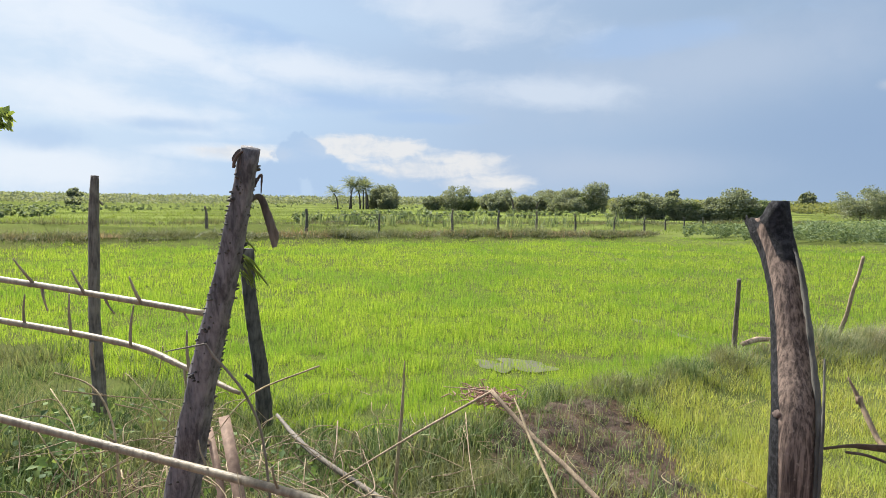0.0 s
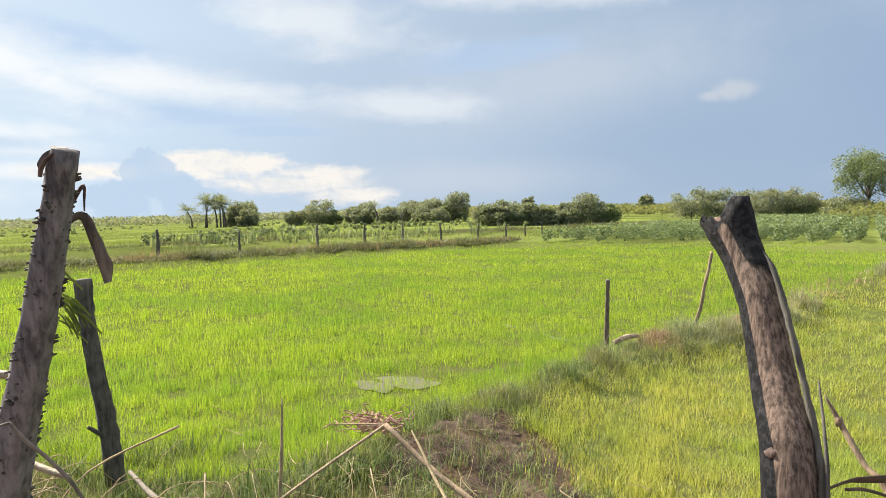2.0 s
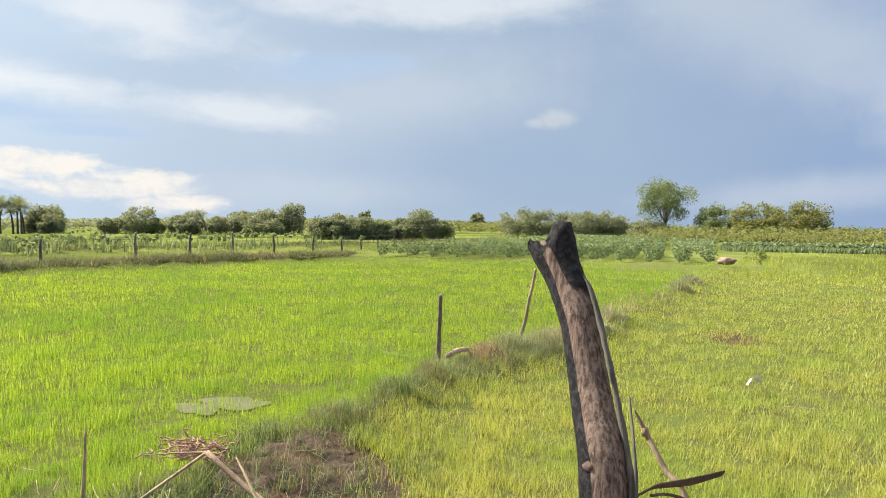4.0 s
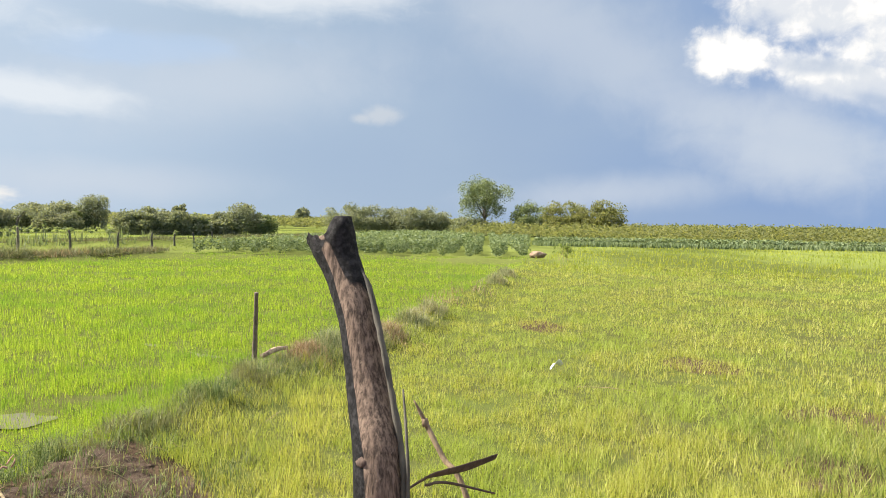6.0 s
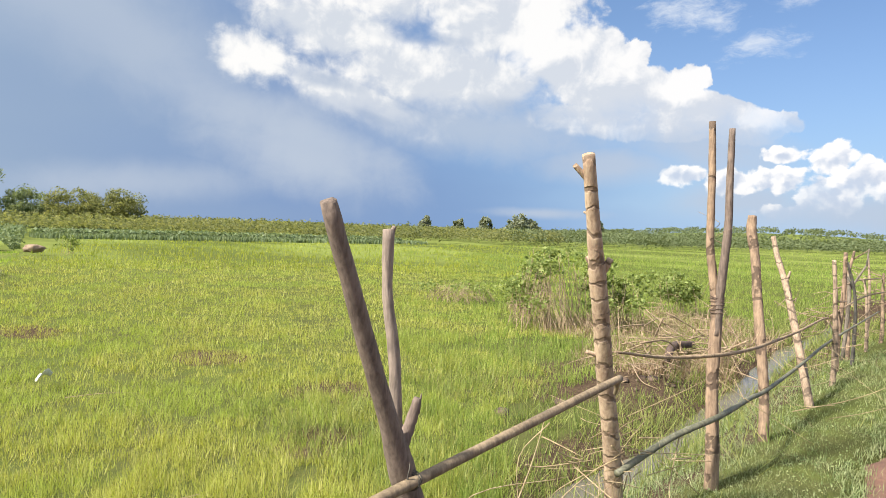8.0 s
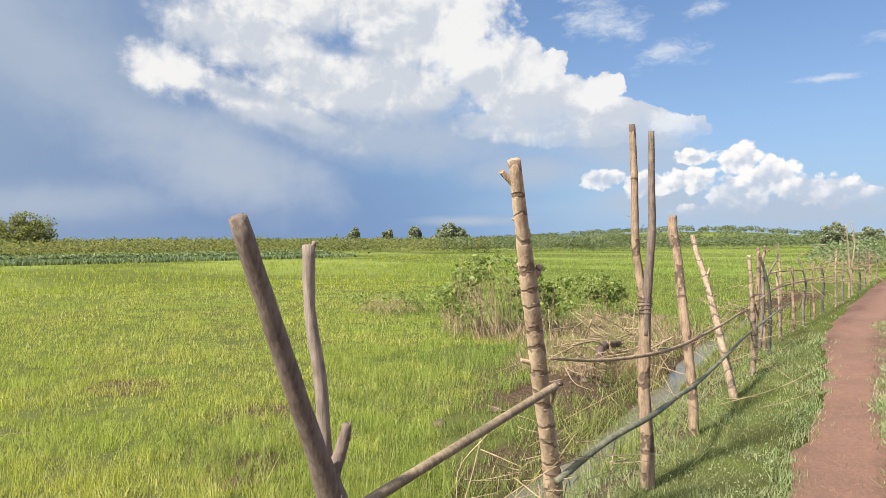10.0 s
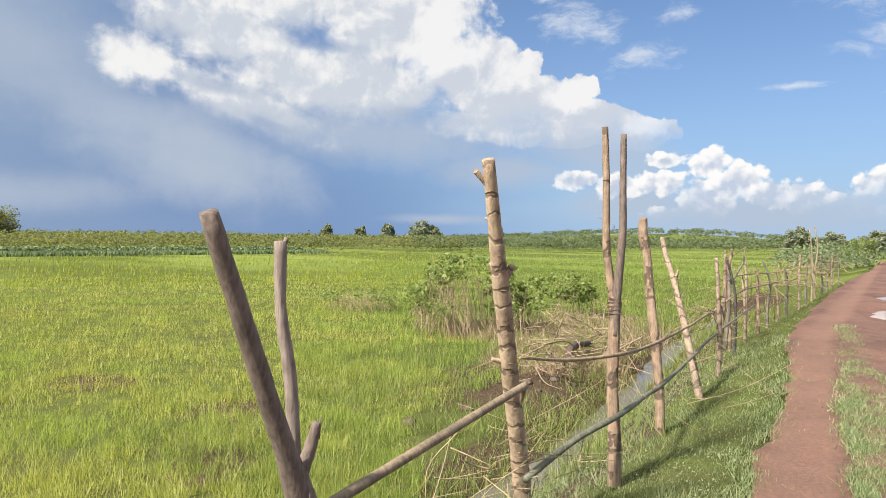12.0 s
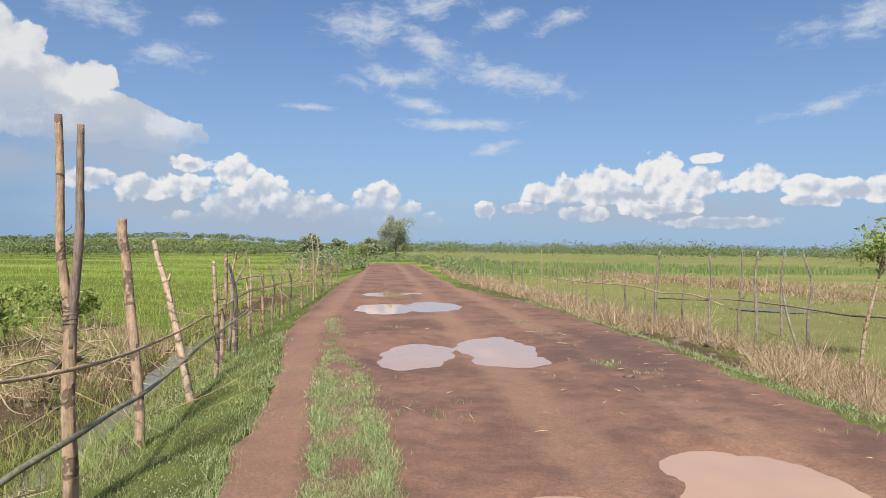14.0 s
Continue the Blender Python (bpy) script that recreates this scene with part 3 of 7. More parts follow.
def tube(pts, radii, sides=10, rough=0.08, seed=0, per=6, nodes=0.0, cap=True):
    """A rough round stick along a path: vertices and triangles. nodes: spacing of bamboo joints."""
    rng = np.random.default_rng(seed)
    path = smooth_path(pts, per)
    if nodes:
        far = np.r_[0, np.cumsum(np.linalg.norm(np.diff(path, axis=0), axis=1))]
        marks = np.sort(np.r_[far, np.concatenate([(k * nodes - 0.012, k * nodes, k * nodes + 0.012) for k in range(1, int(far[-1] / nodes) + 1)])]) if far[-1] > nodes else far
        path = np.stack([np.interp(marks, far, path[:, k]) for k in range(3)], 1)
    n = len(path)
    r = np.interp(np.linspace(0, 1, n), np.linspace(0, 1, len(radii)), radii)
    if nodes:
        near = np.abs((marks / nodes + 0.5) % 1 - 0.5) * nodes
        r = r * np.where((near < 0.004) & (marks > nodes * 0.5), 1.16, 1.0)
    ways = np.gradient(path, axis=0)
    ways /= np.linalg.norm(ways, axis=1)[:, None]
    ref = np.array([0.0, 0, 1]) if abs(ways[0][2]) < 0.7 else np.array([0.0, 1, 0])
    side = np.cross(ways, ref)
    side /= np.linalg.norm(side, axis=1)[:, None]
    other = np.cross(ways, side)
    ang = np.linspace(0, 2 * np.pi, sides, endpoint=False)
    lobes = 1 + rough * (rng.uniform(-1, 1, sides) * 0.8)[None] + rough * rng.uniform(-1, 1, (n, sides)) * 0.7
    ring = (np.cos(ang)[None, :, None] * side[:, None] + np.sin(ang)[None, :, None] * other[:, None]) * (r[:, None] * lobes)[..., None]
    verts = (path[:, None] + ring).reshape(-1, 3)
    i, j = np.meshgrid(np.arange(n - 1), np.arange(sides), indexing="ij")
    a, b = i * sides + j, i * sides + (j + 1) % sides
    tris = np.concatenate([np.stack([a, b, b + sides], -1).reshape(-1, 3), np.stack([a, b + sides, a + sides], -1).reshape(-1, 3)])
    if cap:
        verts = np.vstack([verts, path[0], path[-1] + ways[-1] * r[-1] * 0.12])
        k = np.arange(sides)
        e = (n - 1) * sides
        tris = np.vstack([tris, np.stack([(k + 1) % sides, k, np.full(sides, n * sides)], 1), np.stack([e + k, e + (k + 1) % sides, np.full(sides, n * sides + 1)], 1)])
    return verts, tris


def joined(*pieces):
    verts, tris, n = [], [], 0
    for v, t in pieces:
        verts.append(v), tris.append(np.asarray(t) + n)
        n += len(v)
    return np.vstack(verts), np.vstack(tris)


def blades(P, H, W, bend=0.5, seed=0, plain=None):
    """Grass blades of three triangles: base places, heights, widths. plain: those that get a single one."""
    rng = np.random.default_rng(seed)
    n = len(P)
    a = rng.uniform(0, 2 * np.pi, n)
    d = np.stack([np.cos(a), np.sin(a), 0 * a], 1)
    b = a + rng.uniform(0.6, 2.5, n)
    s = np.stack([np.cos(b), np.sin(b), 0 * b], 1) * (W * 0.5)[:, None]
    lean = (bend * H * rng.uniform(0.1, 1.0, n) ** 1.3)[:, None]
    z = np.array([0, 0, 1.0])
    mid = P + d * lean * 0.32 + z * (H * 0.6)[:, None]
    tip = P + d * lean + z * (H * (1 - 0.35 * bend * rng.uniform(0, 1, n)))[:, None]
    verts = np.stack([P - s, P + s, mid - s * 0.75, mid + s * 0.75, tip], 1).reshape(-1, 3)
    k = np.arange(n)[:, None] * 5
    if plain is None:
        return verts, np.concatenate([k + [0, 1, 3], k + [0, 3, 2], k + [2, 3, 4]], 1).reshape(-1, 3)
    fine = k[~plain]
    tris = np.concatenate([np.concatenate([fine + [0, 1, 3], fine + [0, 3, 2], fine + [2, 3, 4]], 1).reshape(-1, 3), k[plain] + [0, 1, 4]])
    used = np.ones((n, 5), bool)
    used[plain, 2:4] = False
    used = used.ravel()
    return verts[used], (np.cumsum(used) - 1)[tris]


def leaves(P, size, seed=0, flat=0.35, long=1.7):
    """Small folded leaves of two triangles round the given places."""
    rng = np.random.default_rng(seed)
    n = len(P)
    size = np.broadcast_to(size, n) * rng.uniform(0.6, 1.3, n)
    u = rng.normal(size=(n, 3))
    u[:, 2] = u[:, 2] * flat - 0.15
    u /= np.linalg.norm(u, axis=1)[:, None]
    w = np.cross(u, rng.normal(size=(n, 3)) * [flat, flat, 1])
    w /= np.linalg.norm(w, axis=1)[:, None] + 1e-9
    up = np.cross(u, w)
    h = size[:, None] * 0.5
    verts = np.stack([P - u * h * long, P + w * h * 0.8 + up * h * 0.25, P + u * h * long - np.array([0, 0, 0.25]) * h, P - w * h * 0.8 + up * h * 0.25], 1).reshape(-1, 3)
    k = np.arange(n)[:, None] * 4
    return verts, np.concatenate([k + [0, 1, 2], k + [0, 2, 3]], 1).reshape(-1, 3)


def crown_points(centre, radii, n, seed, clumps=9, shell=0.55):
    """Leaf places in an uneven crown of overlapping clumps with gaps between them."""
    rng = np.random.default_rng(seed)
    c = rng.normal(size=(clumps, 3))
    c[:, 2] += 0.1
    c /= ((np.abs(c) ** 2.7).sum(1) ** (1 / 2.7))[:, None]
    c *= rng.uniform(0.35, 0.80, clumps)[:, None]
    size = rng.uniform(0.20, 0.40, clumps)
    k = rng.integers(0, clumps, n)
    d = rng.normal(size=(n, 3))
    d[:, 2] = d[:, 2] * 0.8 + 0.3
    d /= np.linalg.norm(d, axis=1)[:, None]
    p = c[k] + d * (size[k] * rng.uniform(shell, 1.05, n))[:, None]
    return p * np.asarray(radii) + np.asarray(centre), c * np.asarray(radii) + np.asarray(centre)


# ---------------------------------------------------------------- the lie of the land
def smooth(v, lo, hi):
    f = np.clip((np.asarray(v, float) - lo) / (hi - lo), 0, 1)
    return f * f * (3 - 2 * f)


def near_line(x, y, line):
    """Distance to a polyline."""
    best = np.full(np.shape(x), 1e9)
    for (ax, ay), (bx, by) in zip(line[:-1], line[1:]):
        t = np.clip(((x - ax) * (bx - ax) + (y - ay) * (by - ay)) / ((bx - ax) ** 2 + (by - ay) ** 2), 0, 1)
        best = np.minimum(best, np.hypot(x - ax - t * (bx - ax), y - ay - t * (by - ay)))
    return best


BUND = [(-3.4, -2.6), (-4.9, -2.1), (-5.8, -1.9), (-7.8, -1.6), (-9.6, -0.7), (-12, 0.15), (-17.5, 1.6), (-24, 3.5), (-36, 6.5)]
FAR_BUND = [(-2.0, -26.5), (-13.3, -23.7), (-18.5, -21.9), (-25.8, -18.8), (-35.2, -13.8), (-38, -3.0), (-35, 3), (-36, 6.5)]
OUTER_BUND = [(-5, -38), (-18.3, -33.5), (-33.6, -29.2), (-60, -20), (-95, -14)]
DITCH = [(-2.75, 3.6), (-3.02, 5.7), (-3.5, 7.6), (-4.2, 10.6), (-4.9, 13.8), (-5.6, 19), (-6.5, 28)]
RIGHT_BUND = [(6.9, 70), (11, 60), (14.5, 50), (16, 36), (16.6, 25), (22, 20), (40, 15)]


def wobble(x, y, k=1.0):
    return np.sin(x * 1.3 * k + 0.7) * np.cos(y * 1.1 * k - 0.4) * 0.5 + np.sin(x * 2.9 * k - y * 2.3 * k) * 0.3 + np.sin(y * 5.1 * k + x * 3.7 * k + 1.0) * 0.2


def land(x, y):
    """Height of the ground."""
    x, y = np.asarray(x, float), np.asarray(y, float)
    side, r = x + 0.09 * y, np.hypot(x, y)
    z = -0.36 * smooth(-side, 1.35, 2.9) - 0.33 * smooth(side, 4.7, 6.4)
    z = z + 0.035 * wobble(x, y, 0.7) * (1 - smooth(np.abs(side - 1.7), 0.5, 2.6) * 0.3)
    for line, h, w in ((BUND, 0.15, 0.5), (FAR_BUND, 0.32, 1.1), (OUTER_BUND, 0.35, 1.3), (RIGHT_BUND, 0.3, 1.2)):
        z = z + h * np.exp(-((near_line(x, y, line) / w) ** 2))
    z = z - 0.22 * np.exp(-((near_line(x, y, DITCH) / 0.38) ** 2))
    turn = np.degrees(np.arctan2(-x, y))
    z = z - 0.012 * np.clip(r - 45, 0, 320) * smooth(turn, 112, 160)
    z = z + 8.0 * smooth(r, 230, 480) * smooth(turn, 4, 20) * (1 - smooth(turn, 22, 44))
    return z


def road_l(y):
    """Left edge of the bare road, measured across it."""
    return np.interp(y, (-14, 4.7, 7.6, 9.6, 13.5, 20, 26, 35, 48, 75), (-0.75, -0.80, -0.98, -1.15, -1.62, -1.75, -1.8, -1.7, -1.3, -1.2))


def road_r(y):
    """Right edge of the bare road."""
    return np.interp(y, (-14, 5, 6.5, 10, 14.8, 19.8, 23, 28, 40, 75), (4.45, 4.5, 4.62, 4.85, 4.95, 4.7, 4.1, 3.5, 3.4, 3.8))


def grid_axis(near, step, far, grow):
    v = list(np.arange(0, near, step))
    d = step
    while v[-1] < far:
        d *= grow
        v.append(v[-1] + d)
    v = np.array(v)
    return np.r_[-v[:0:-1], v]


MUD_SPOT = [(-4.3, -1.75, 0.75, 0.55), (-3.6, -1.2, 0.65, 0.5), (-4.9, -2.2, 0.4, 0.35)]


def build_ground():
    xs, ys = grid_axis(13, 0.2, 4200, 1.17), grid_axis(14, 0.2, 4200, 1.17)
    x, y = np.meshgrid(xs, ys, indexing="ij")
    z = land(x, y) + 0.012 * wobble(x * 4, y * 4) - 0.03 * smooth(np.hypot(x, y), 0, 40)
    lane = x + 0.09 * y
    z = z - 0.3 * smooth(lane - road_l(y), -0.1, 0.1) * (1 - smooth(lane - road_r(y), -0.3, -0.1)) * smooth(y, -14, -13) * (1 - smooth(y, 72, 75))
    v = np.stack([x, y, z], -1).reshape(-1, 3)
    i, j = np.meshgrid(np.arange(len(xs) - 1), np.arange(len(ys) - 1), indexing="ij")
    a = i * len(ys) + j
    q = np.stack([a, a + len(ys), a + len(ys) + 1, a + 1], -1).reshape(-1, 4)
    mud = np.zeros(x.shape)
    for cx, cy, rx, ry in MUD_SPOT:
        mud = np.maximum(mud, smooth(np.hypot((x - cx) / rx, (y - cy) / ry), 1.5, 0.8))
    mud = np.maximum(mud, smooth(np.hypot((x + 1.3) / 0.42, (y + 2.5) / 0.8), 1.4, 0.8))
    mud = np.maximum(mud, smooth(near_line(x, y, DITCH), 1.1, 0.45))
    mud = np.maximum(mud, 0.4 * smooth(near_line(x, y, BUND[:5]), 0.8, 0.3))
    mud = np.maximum(mud, 0.9 * smooth(np.hypot((x + 5.2) / 1.0, (y - 7.8) / 1.5), 1.3, 0.7))
    for cx, cy, rx, ry in ((-12.5, 2.6, 0.8, 0.5), (-9.0, 4.2, 0.7, 0.6), (-6.5, 4.6, 0.6, 0.6), (-5.0, 3.6, 0.5, 0.5)):
        mud = np.maximum(mud, 0.75 * smooth(np.hypot((x - cx) / rx, (y - cy) / ry), 1.3, 0.6))
    mud = np.maximum(mud, 0.22 * smooth(lane, 4.2, 5.2) * (1 - smooth(lane, 30, 60)))
    beside = smooth(lane - road_r(y), -0.2, 0.2) * (1 - smooth(lane - road_r(y), 1.3, 2.2)) * smooth(y, 0, 3) * (1 - smooth(y, 30, 45))
    mud = np.maximum(mud, (0.45 + 0.3 * smooth(np.abs(y - 13.8), 3.0, 1.5)) * beside)
    mud = np.maximum(mud, 0.85 * smooth(np.hypot((x + 4.9) / 1.2, (y - 8.1) / 1.3), 1.2, 0.6))
    me = mesh_of("ground", v, q, M["soil"], True)
    me.attributes.new("mud", "FLOAT", "POINT").data.foreach_set("value", mud.ravel().astype(np.float32))
    whole("ground", me, "flat paddy land of dark mud and low green growth", "ground", kind="structure")


build_ground()


def build_mud():
    """Trampled wet mud at the gap: a lumpy sheet that sinks into the soil at its rim."""
    n = 130
    g = np.linspace(-1.5, 1.5, n)
    x, y = np.meshgrid(-4.1 + g, -1.65 + g * 0.8, indexing="ij")
    inside = np.full(x.shape, -1.0)
    for cx, cy, rx, ry in MUD_SPOT:
        inside = np.maximum(inside, 1.25 - np.hypot((x - cx) / rx, (y - cy) / ry))
    inside = smooth(inside + 0.3 * wobble(x * 2.5, y * 2.5), -0.3, 0.35)
    lump = np.array([[noise.fractal(Vector((a * 4.5, b * 4.5, 0.7)), 0.7, 2.1, 5) for b in y[0]] for a in x[:, 0]])
    ridge = np.array([[abs(noise.noise(Vector((a * 11, b * 11, 3.3)))) for b in y[0]] for a in x[:, 0]])
    z = land(x, y) - 0.12 + 0.135 * inside + inside * (0.035 * lump - 0.02 * ridge)
    i, j = np.meshgrid(np.arange(n - 1), np.arange(n - 1), indexing="ij")
    a = (i * n + j).ravel()
    q = np.stack([a, a + n, a + n + 1, a + 1], -1)
    whole("mud", mesh_of("mud", np.stack([x, y, z], -1).reshape(-1, 3), q, M["wet_mud"], True), "trampled dark wet mud at the fence gap", "mud", kind="structure")


build_mud()

PUDDLES = {  # outline centres and half sizes of the lobes
    "big": [(-0.17, 10.5, 0.6, 1.3), (1.1, 11.3, 0.68, 1.5), (1.15, 10.3, 0.62, 0.7)],
    "second": [(-1.35, 18.4, 0.85, 1.8), (-0.1, 19.2, 0.85, 1.8)],
    "third": [(-1.9, 24.0, 0.8, 1.3), (-1.1, 24.6, 0.6, 0.8)],
    "near": [(2.25, 5.45, 0.46, 0.6), (2.62, 5.4, 0.42, 0.52), (2.35, 4.9, 0.68, 0.6)],
    "small": [(1.0, 4.6, 0.42, 0.36), (1.35, 4.55, 0.38, 0.32)],
}


def puddle_depth(x, y, which=None):
    """Above nought inside a puddle."""
    v = np.full(np.shape(x), -9.0)
    for lobes in which or PUDDLES.values():
        for cx, cy, rx, ry in lobes:
            v = np.maximum(v, 1 - np.hypot((x - cx) / rx, (y - cy) / ry))
    return v + 0.18 * wobble(x * 2.1, y * 1.5) + 0.10 * wobble(x * 6.3 + 1, y * 4.7)


def median(y):
    """Middle of the grass strip beside the left-hand track."""
    return np.interp(y, (0, 4.8, 7.35, 8.9, 10.5, 14, 20), (0.33, 0.07, -0.13, -0.29, -0.45, -0.77, -0.8))


def build_road():
    ys = np.r_[np.arange(-14, 30, 0.09), np.arange(30, 75, 0.5)]
    f = np.linspace(0, 1, 64)
    edge_l = road_l(ys) + 0.09 * wobble(ys * 0.9, ys * 0.3) + 0.06 * wobble(ys * 4, ys)
    edge_r = road_r(ys) + 0.12 * wobble(ys * 0.7 + 3, ys * 0.4) + 0.08 * wobble(ys * 3.3, ys)
    side = edge_l[:, None] * (1 - f) + edge_r[:, None] * f
    y = np.broadcast_to(ys[:, None], side.shape)
    x = side - 0.09 * y
    z = land(x, y) + 0.022
    z = z - 0.03 * np.exp(-(((side - np.maximum(-0.13 - 0.08 * y, -1.1)) / 0.26) ** 2)) + 0.02 * np.exp(-(((side - median(y)) / 0.25) ** 2))
    for c in (1.75, 3.3):
        z = z - 0.03 * np.exp(-(((side - c + 0.15 * wobble(y * 0.3, y * 0.2)) / 0.33) ** 2))
    z = z + 0.012 * wobble(x * 3.5, y * 2.6) + 0.007 * wobble(x * 11, y * 9)
    z = z + 0.018 * np.abs(wobble(x * 7, y * 8)) * smooth(side, 1.8, 3.2) + 0.02 * np.abs(wobble(x * 4.1 + 2, y * 3.3)) * smooth(np.hypot((side - 3.2) / 1.1, (y - 10) / 4), 1.2, 0.5)
    d = puddle_depth(x, y)
    z = np.where(d > -0.5, z * (1 - smooth(d, -0.5, 0.1)) + (-0.035) * smooth(d, -0.5, 0.1), z) - 0.05 * smooth(d, 0.0, 0.35)
    z[:, 0] -= 0.05
    z[:, -1] -= 0.05
    n = len(f)
    v = np.stack([x, y, z], -1).reshape(-1, 3)
    i, j = np.meshgrid(np.arange(len(ys) - 1), np.arange(n - 1), indexing="ij")
    a = i * n + j
    whole("road", mesh_of("road", v, np.stack([a, a + 1, a + n + 1, a + n], -1).reshape(-1, 4), M["road"], True), "rutted red-brown laterite dirt track, damp and muddy", "road", kind="structure")


build_road()


def build_puddle(lobes):
    cx, cy = np.mean([l[0] for l in lobes]), np.mean([l[1] for l in lobes])
    span = max(max(abs(l[0] - cx) + l[2], abs(l[1] - cy) + l[3]) for l in lobes) + 0.3
    n = 40
    g = np.linspace(-span, span, n)
    x, y = np.meshgrid(cx + g, cy + g, indexing="ij")
    keep = puddle_depth(x, y, [lobes]) > -0.25
    i, j = np.meshgrid(np.arange(n - 1), np.arange(n - 1), indexing="ij")
    ok = keep[:-1, :-1] & keep[1:, :-1] & keep[1:, 1:] & keep[:-1, 1:]
    a = (i * n + j)[ok]
    v = np.stack([x, y, np.full_like(x, -0.042)], -1).reshape(-1, 3)
    whole("puddle", mesh_of("puddle", v, np.stack([a, a + n, a + n + 1, a + 1], -1), M["puddle"]), "muddy rain puddle on the dirt road reflecting the sky", "puddle", "puddles on the road")


for lobes in PUDDLES.values():
    build_puddle(lobes)


def flat_water(name, rows, z, label, seed):
    """A sheet of shallow water with an uneven rim, made of overlapping lobes."""
    rng = np.random.default_rng(seed)
    a = np.linspace(0, 2 * np.pi, 40, endpoint=False)
    pieces = []
    for n, (cx, cy, rx, ry, turn) in enumerate(rows):
        r = 1 + 0.18 * np.sin(2 * a + rng.uniform(0, 6)) + 0.12 * np.sin(5 * a + rng.uniform(0, 6))
        u, v = np.cos(a) * r * rx, np.sin(a) * r * ry
        c, s = math.cos(radians(turn)), math.sin(radians(turn))
        p = np.stack([cx + u * c - v * s, cy + u * s + v * c, np.full(40, z + 0.004 * n)], 1)
        k = np.arange(40)
        pieces.append((np.vstack([p, [cx, cy, z + 0.004 * n]]), np.stack([k, (k + 1) % 40, np.full(40, 40)], 1)))
    whole(name, mesh_of(name, *joined(*pieces), M["paddy_water"]), label, "water", kind="structure")


def build_ditch_water():
    """A narrow sheet of standing water that follows the ditch; its rim lies under the banks."""
    line = smooth_path([(x, y, 0.0) for x, y in DITCH[:6]], 12)
    line = line[line[:, 1] > 4.3]
    way = np.gradient(line, axis=0)[:, :2]
    way /= np.linalg.norm(way, axis=1)[:, None]
    half = (0.30 + 0.06 * wobble(line[:, 1] * 1.7, line[:, 1] * 0.6))[:, None]
    side = np.c_[-way[:, 1], way[:, 0]] * half
    n = len(line)
    level = np.convolve(np.pad(land(line[:, 0], line[:, 1]), 6, mode="edge"), np.full(13, 1 / 13), mode="valid") + 0.045
    v = np.vstack([np.c_[line[:, :2] + side, level], np.c_[line[:, :2] - side, level]])
    k = np.arange(n - 1)
    whole("ditch_water", mesh_of("ditch_water", v, np.stack([k, k + 1, k + n + 1, k + n], 1), M["ditch"]), "still grey water in the ditch below the fence", "water", kind="structure")


build_ditch_water()
flat_water("paddy_water", [(-6.2, -4.15, 0.34, 0.24, 80), (-6.3, -3.55, 0.36, 0.26, 110), (-6.0, -3.8, 0.3, 0.16, 60), (-9.7, -3.1, 0.8, 0.2, 62)], -0.374, "shallow water standing between the rice seedlings", 5)
flat_water("flooded_field", [(11.4, 22.9, 1.3, 0.8, -10)], -0.315, "flooded corner of a paddy beyond the fence", 6)


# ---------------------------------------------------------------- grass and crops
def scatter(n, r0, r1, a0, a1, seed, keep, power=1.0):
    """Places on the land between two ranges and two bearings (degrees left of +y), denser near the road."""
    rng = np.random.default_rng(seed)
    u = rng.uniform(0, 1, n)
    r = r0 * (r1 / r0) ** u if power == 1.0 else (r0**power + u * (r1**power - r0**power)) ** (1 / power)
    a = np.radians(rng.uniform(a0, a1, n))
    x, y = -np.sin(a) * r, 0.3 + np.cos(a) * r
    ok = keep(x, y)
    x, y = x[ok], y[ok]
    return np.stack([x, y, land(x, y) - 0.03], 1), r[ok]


def bund_y(x):
    line = np.array(BUND)[::-1]
    return np.interp(x, line[:, 0], line[:, 1])


def far_y(x):
    line = np.array(FAR_BUND[:5])[::-1]
    return np.interp(x, line[:, 0], line[:, 1])


def holes(x, y, seed, scale, amount):
    """Thin or bare spots in a stand of plants."""
    rng = np.random.default_rng(seed)
    v = np.zeros(np.shape(x))
    for k in (1.0, 2.1, 4.3):
        a, b, c, d = rng.uniform(0, 6.3, 4)
        v += np.sin(x * scale * k + a + 1.3 * np.sin(y * scale * k * 0.7 + b)) * np.sin(y * scale * k * 1.1 + c + np.sin(x * scale * k + d)) / k**0.6
    return v > -1.15 + amount


def tufty(x, y, seed, scale):
    """Uneven growth between nought and one, in patches of about 1.5 / scale metres."""
    rng = np.random.default_rng(seed)
    v = np.zeros(np.shape(x))
    for k in (1.0, 1.9, 3.7):
        a, b, c, d = rng.uniform(0, 6.3, 4)
        v += np.sin(x * scale * k + a + 1.4 * np.sin(y * scale * k * 0.8 + b)) * np.sin(y * scale * k * 1.07 + c + 1.4 * np.sin(x * scale * k * 0.9 + d)) / k**0.5
    return np.clip(0.5 + 0.36 * v, 0, 1)


WET = [(-6.25, -3.85, 0.75, 0.42, 80), (-9.7, -3.1, 0.7, 0.16, 62), (-12.5, 2.6, 0.7, 0.3, 20), (-9.0, 4.2, 0.6, 0.3, 0), (-6.5, 4.6, 0.5, 0.3, 60), (-5.2, 3.6, 0.5, 0.25, 30), (-6.15, 5.8, 0.5, 0.3, 0), (-11.4, 5.6, 0.8, 0.4, 30), (-5.1, 1.8, 0.35, 0.2, 10), (-3.8, 4.8, 0.5, 0.25, 70), (-5.9, 8.4, 0.6, 0.6, 0), (-20.7, 11.9, 1.0, 0.6, 0)]


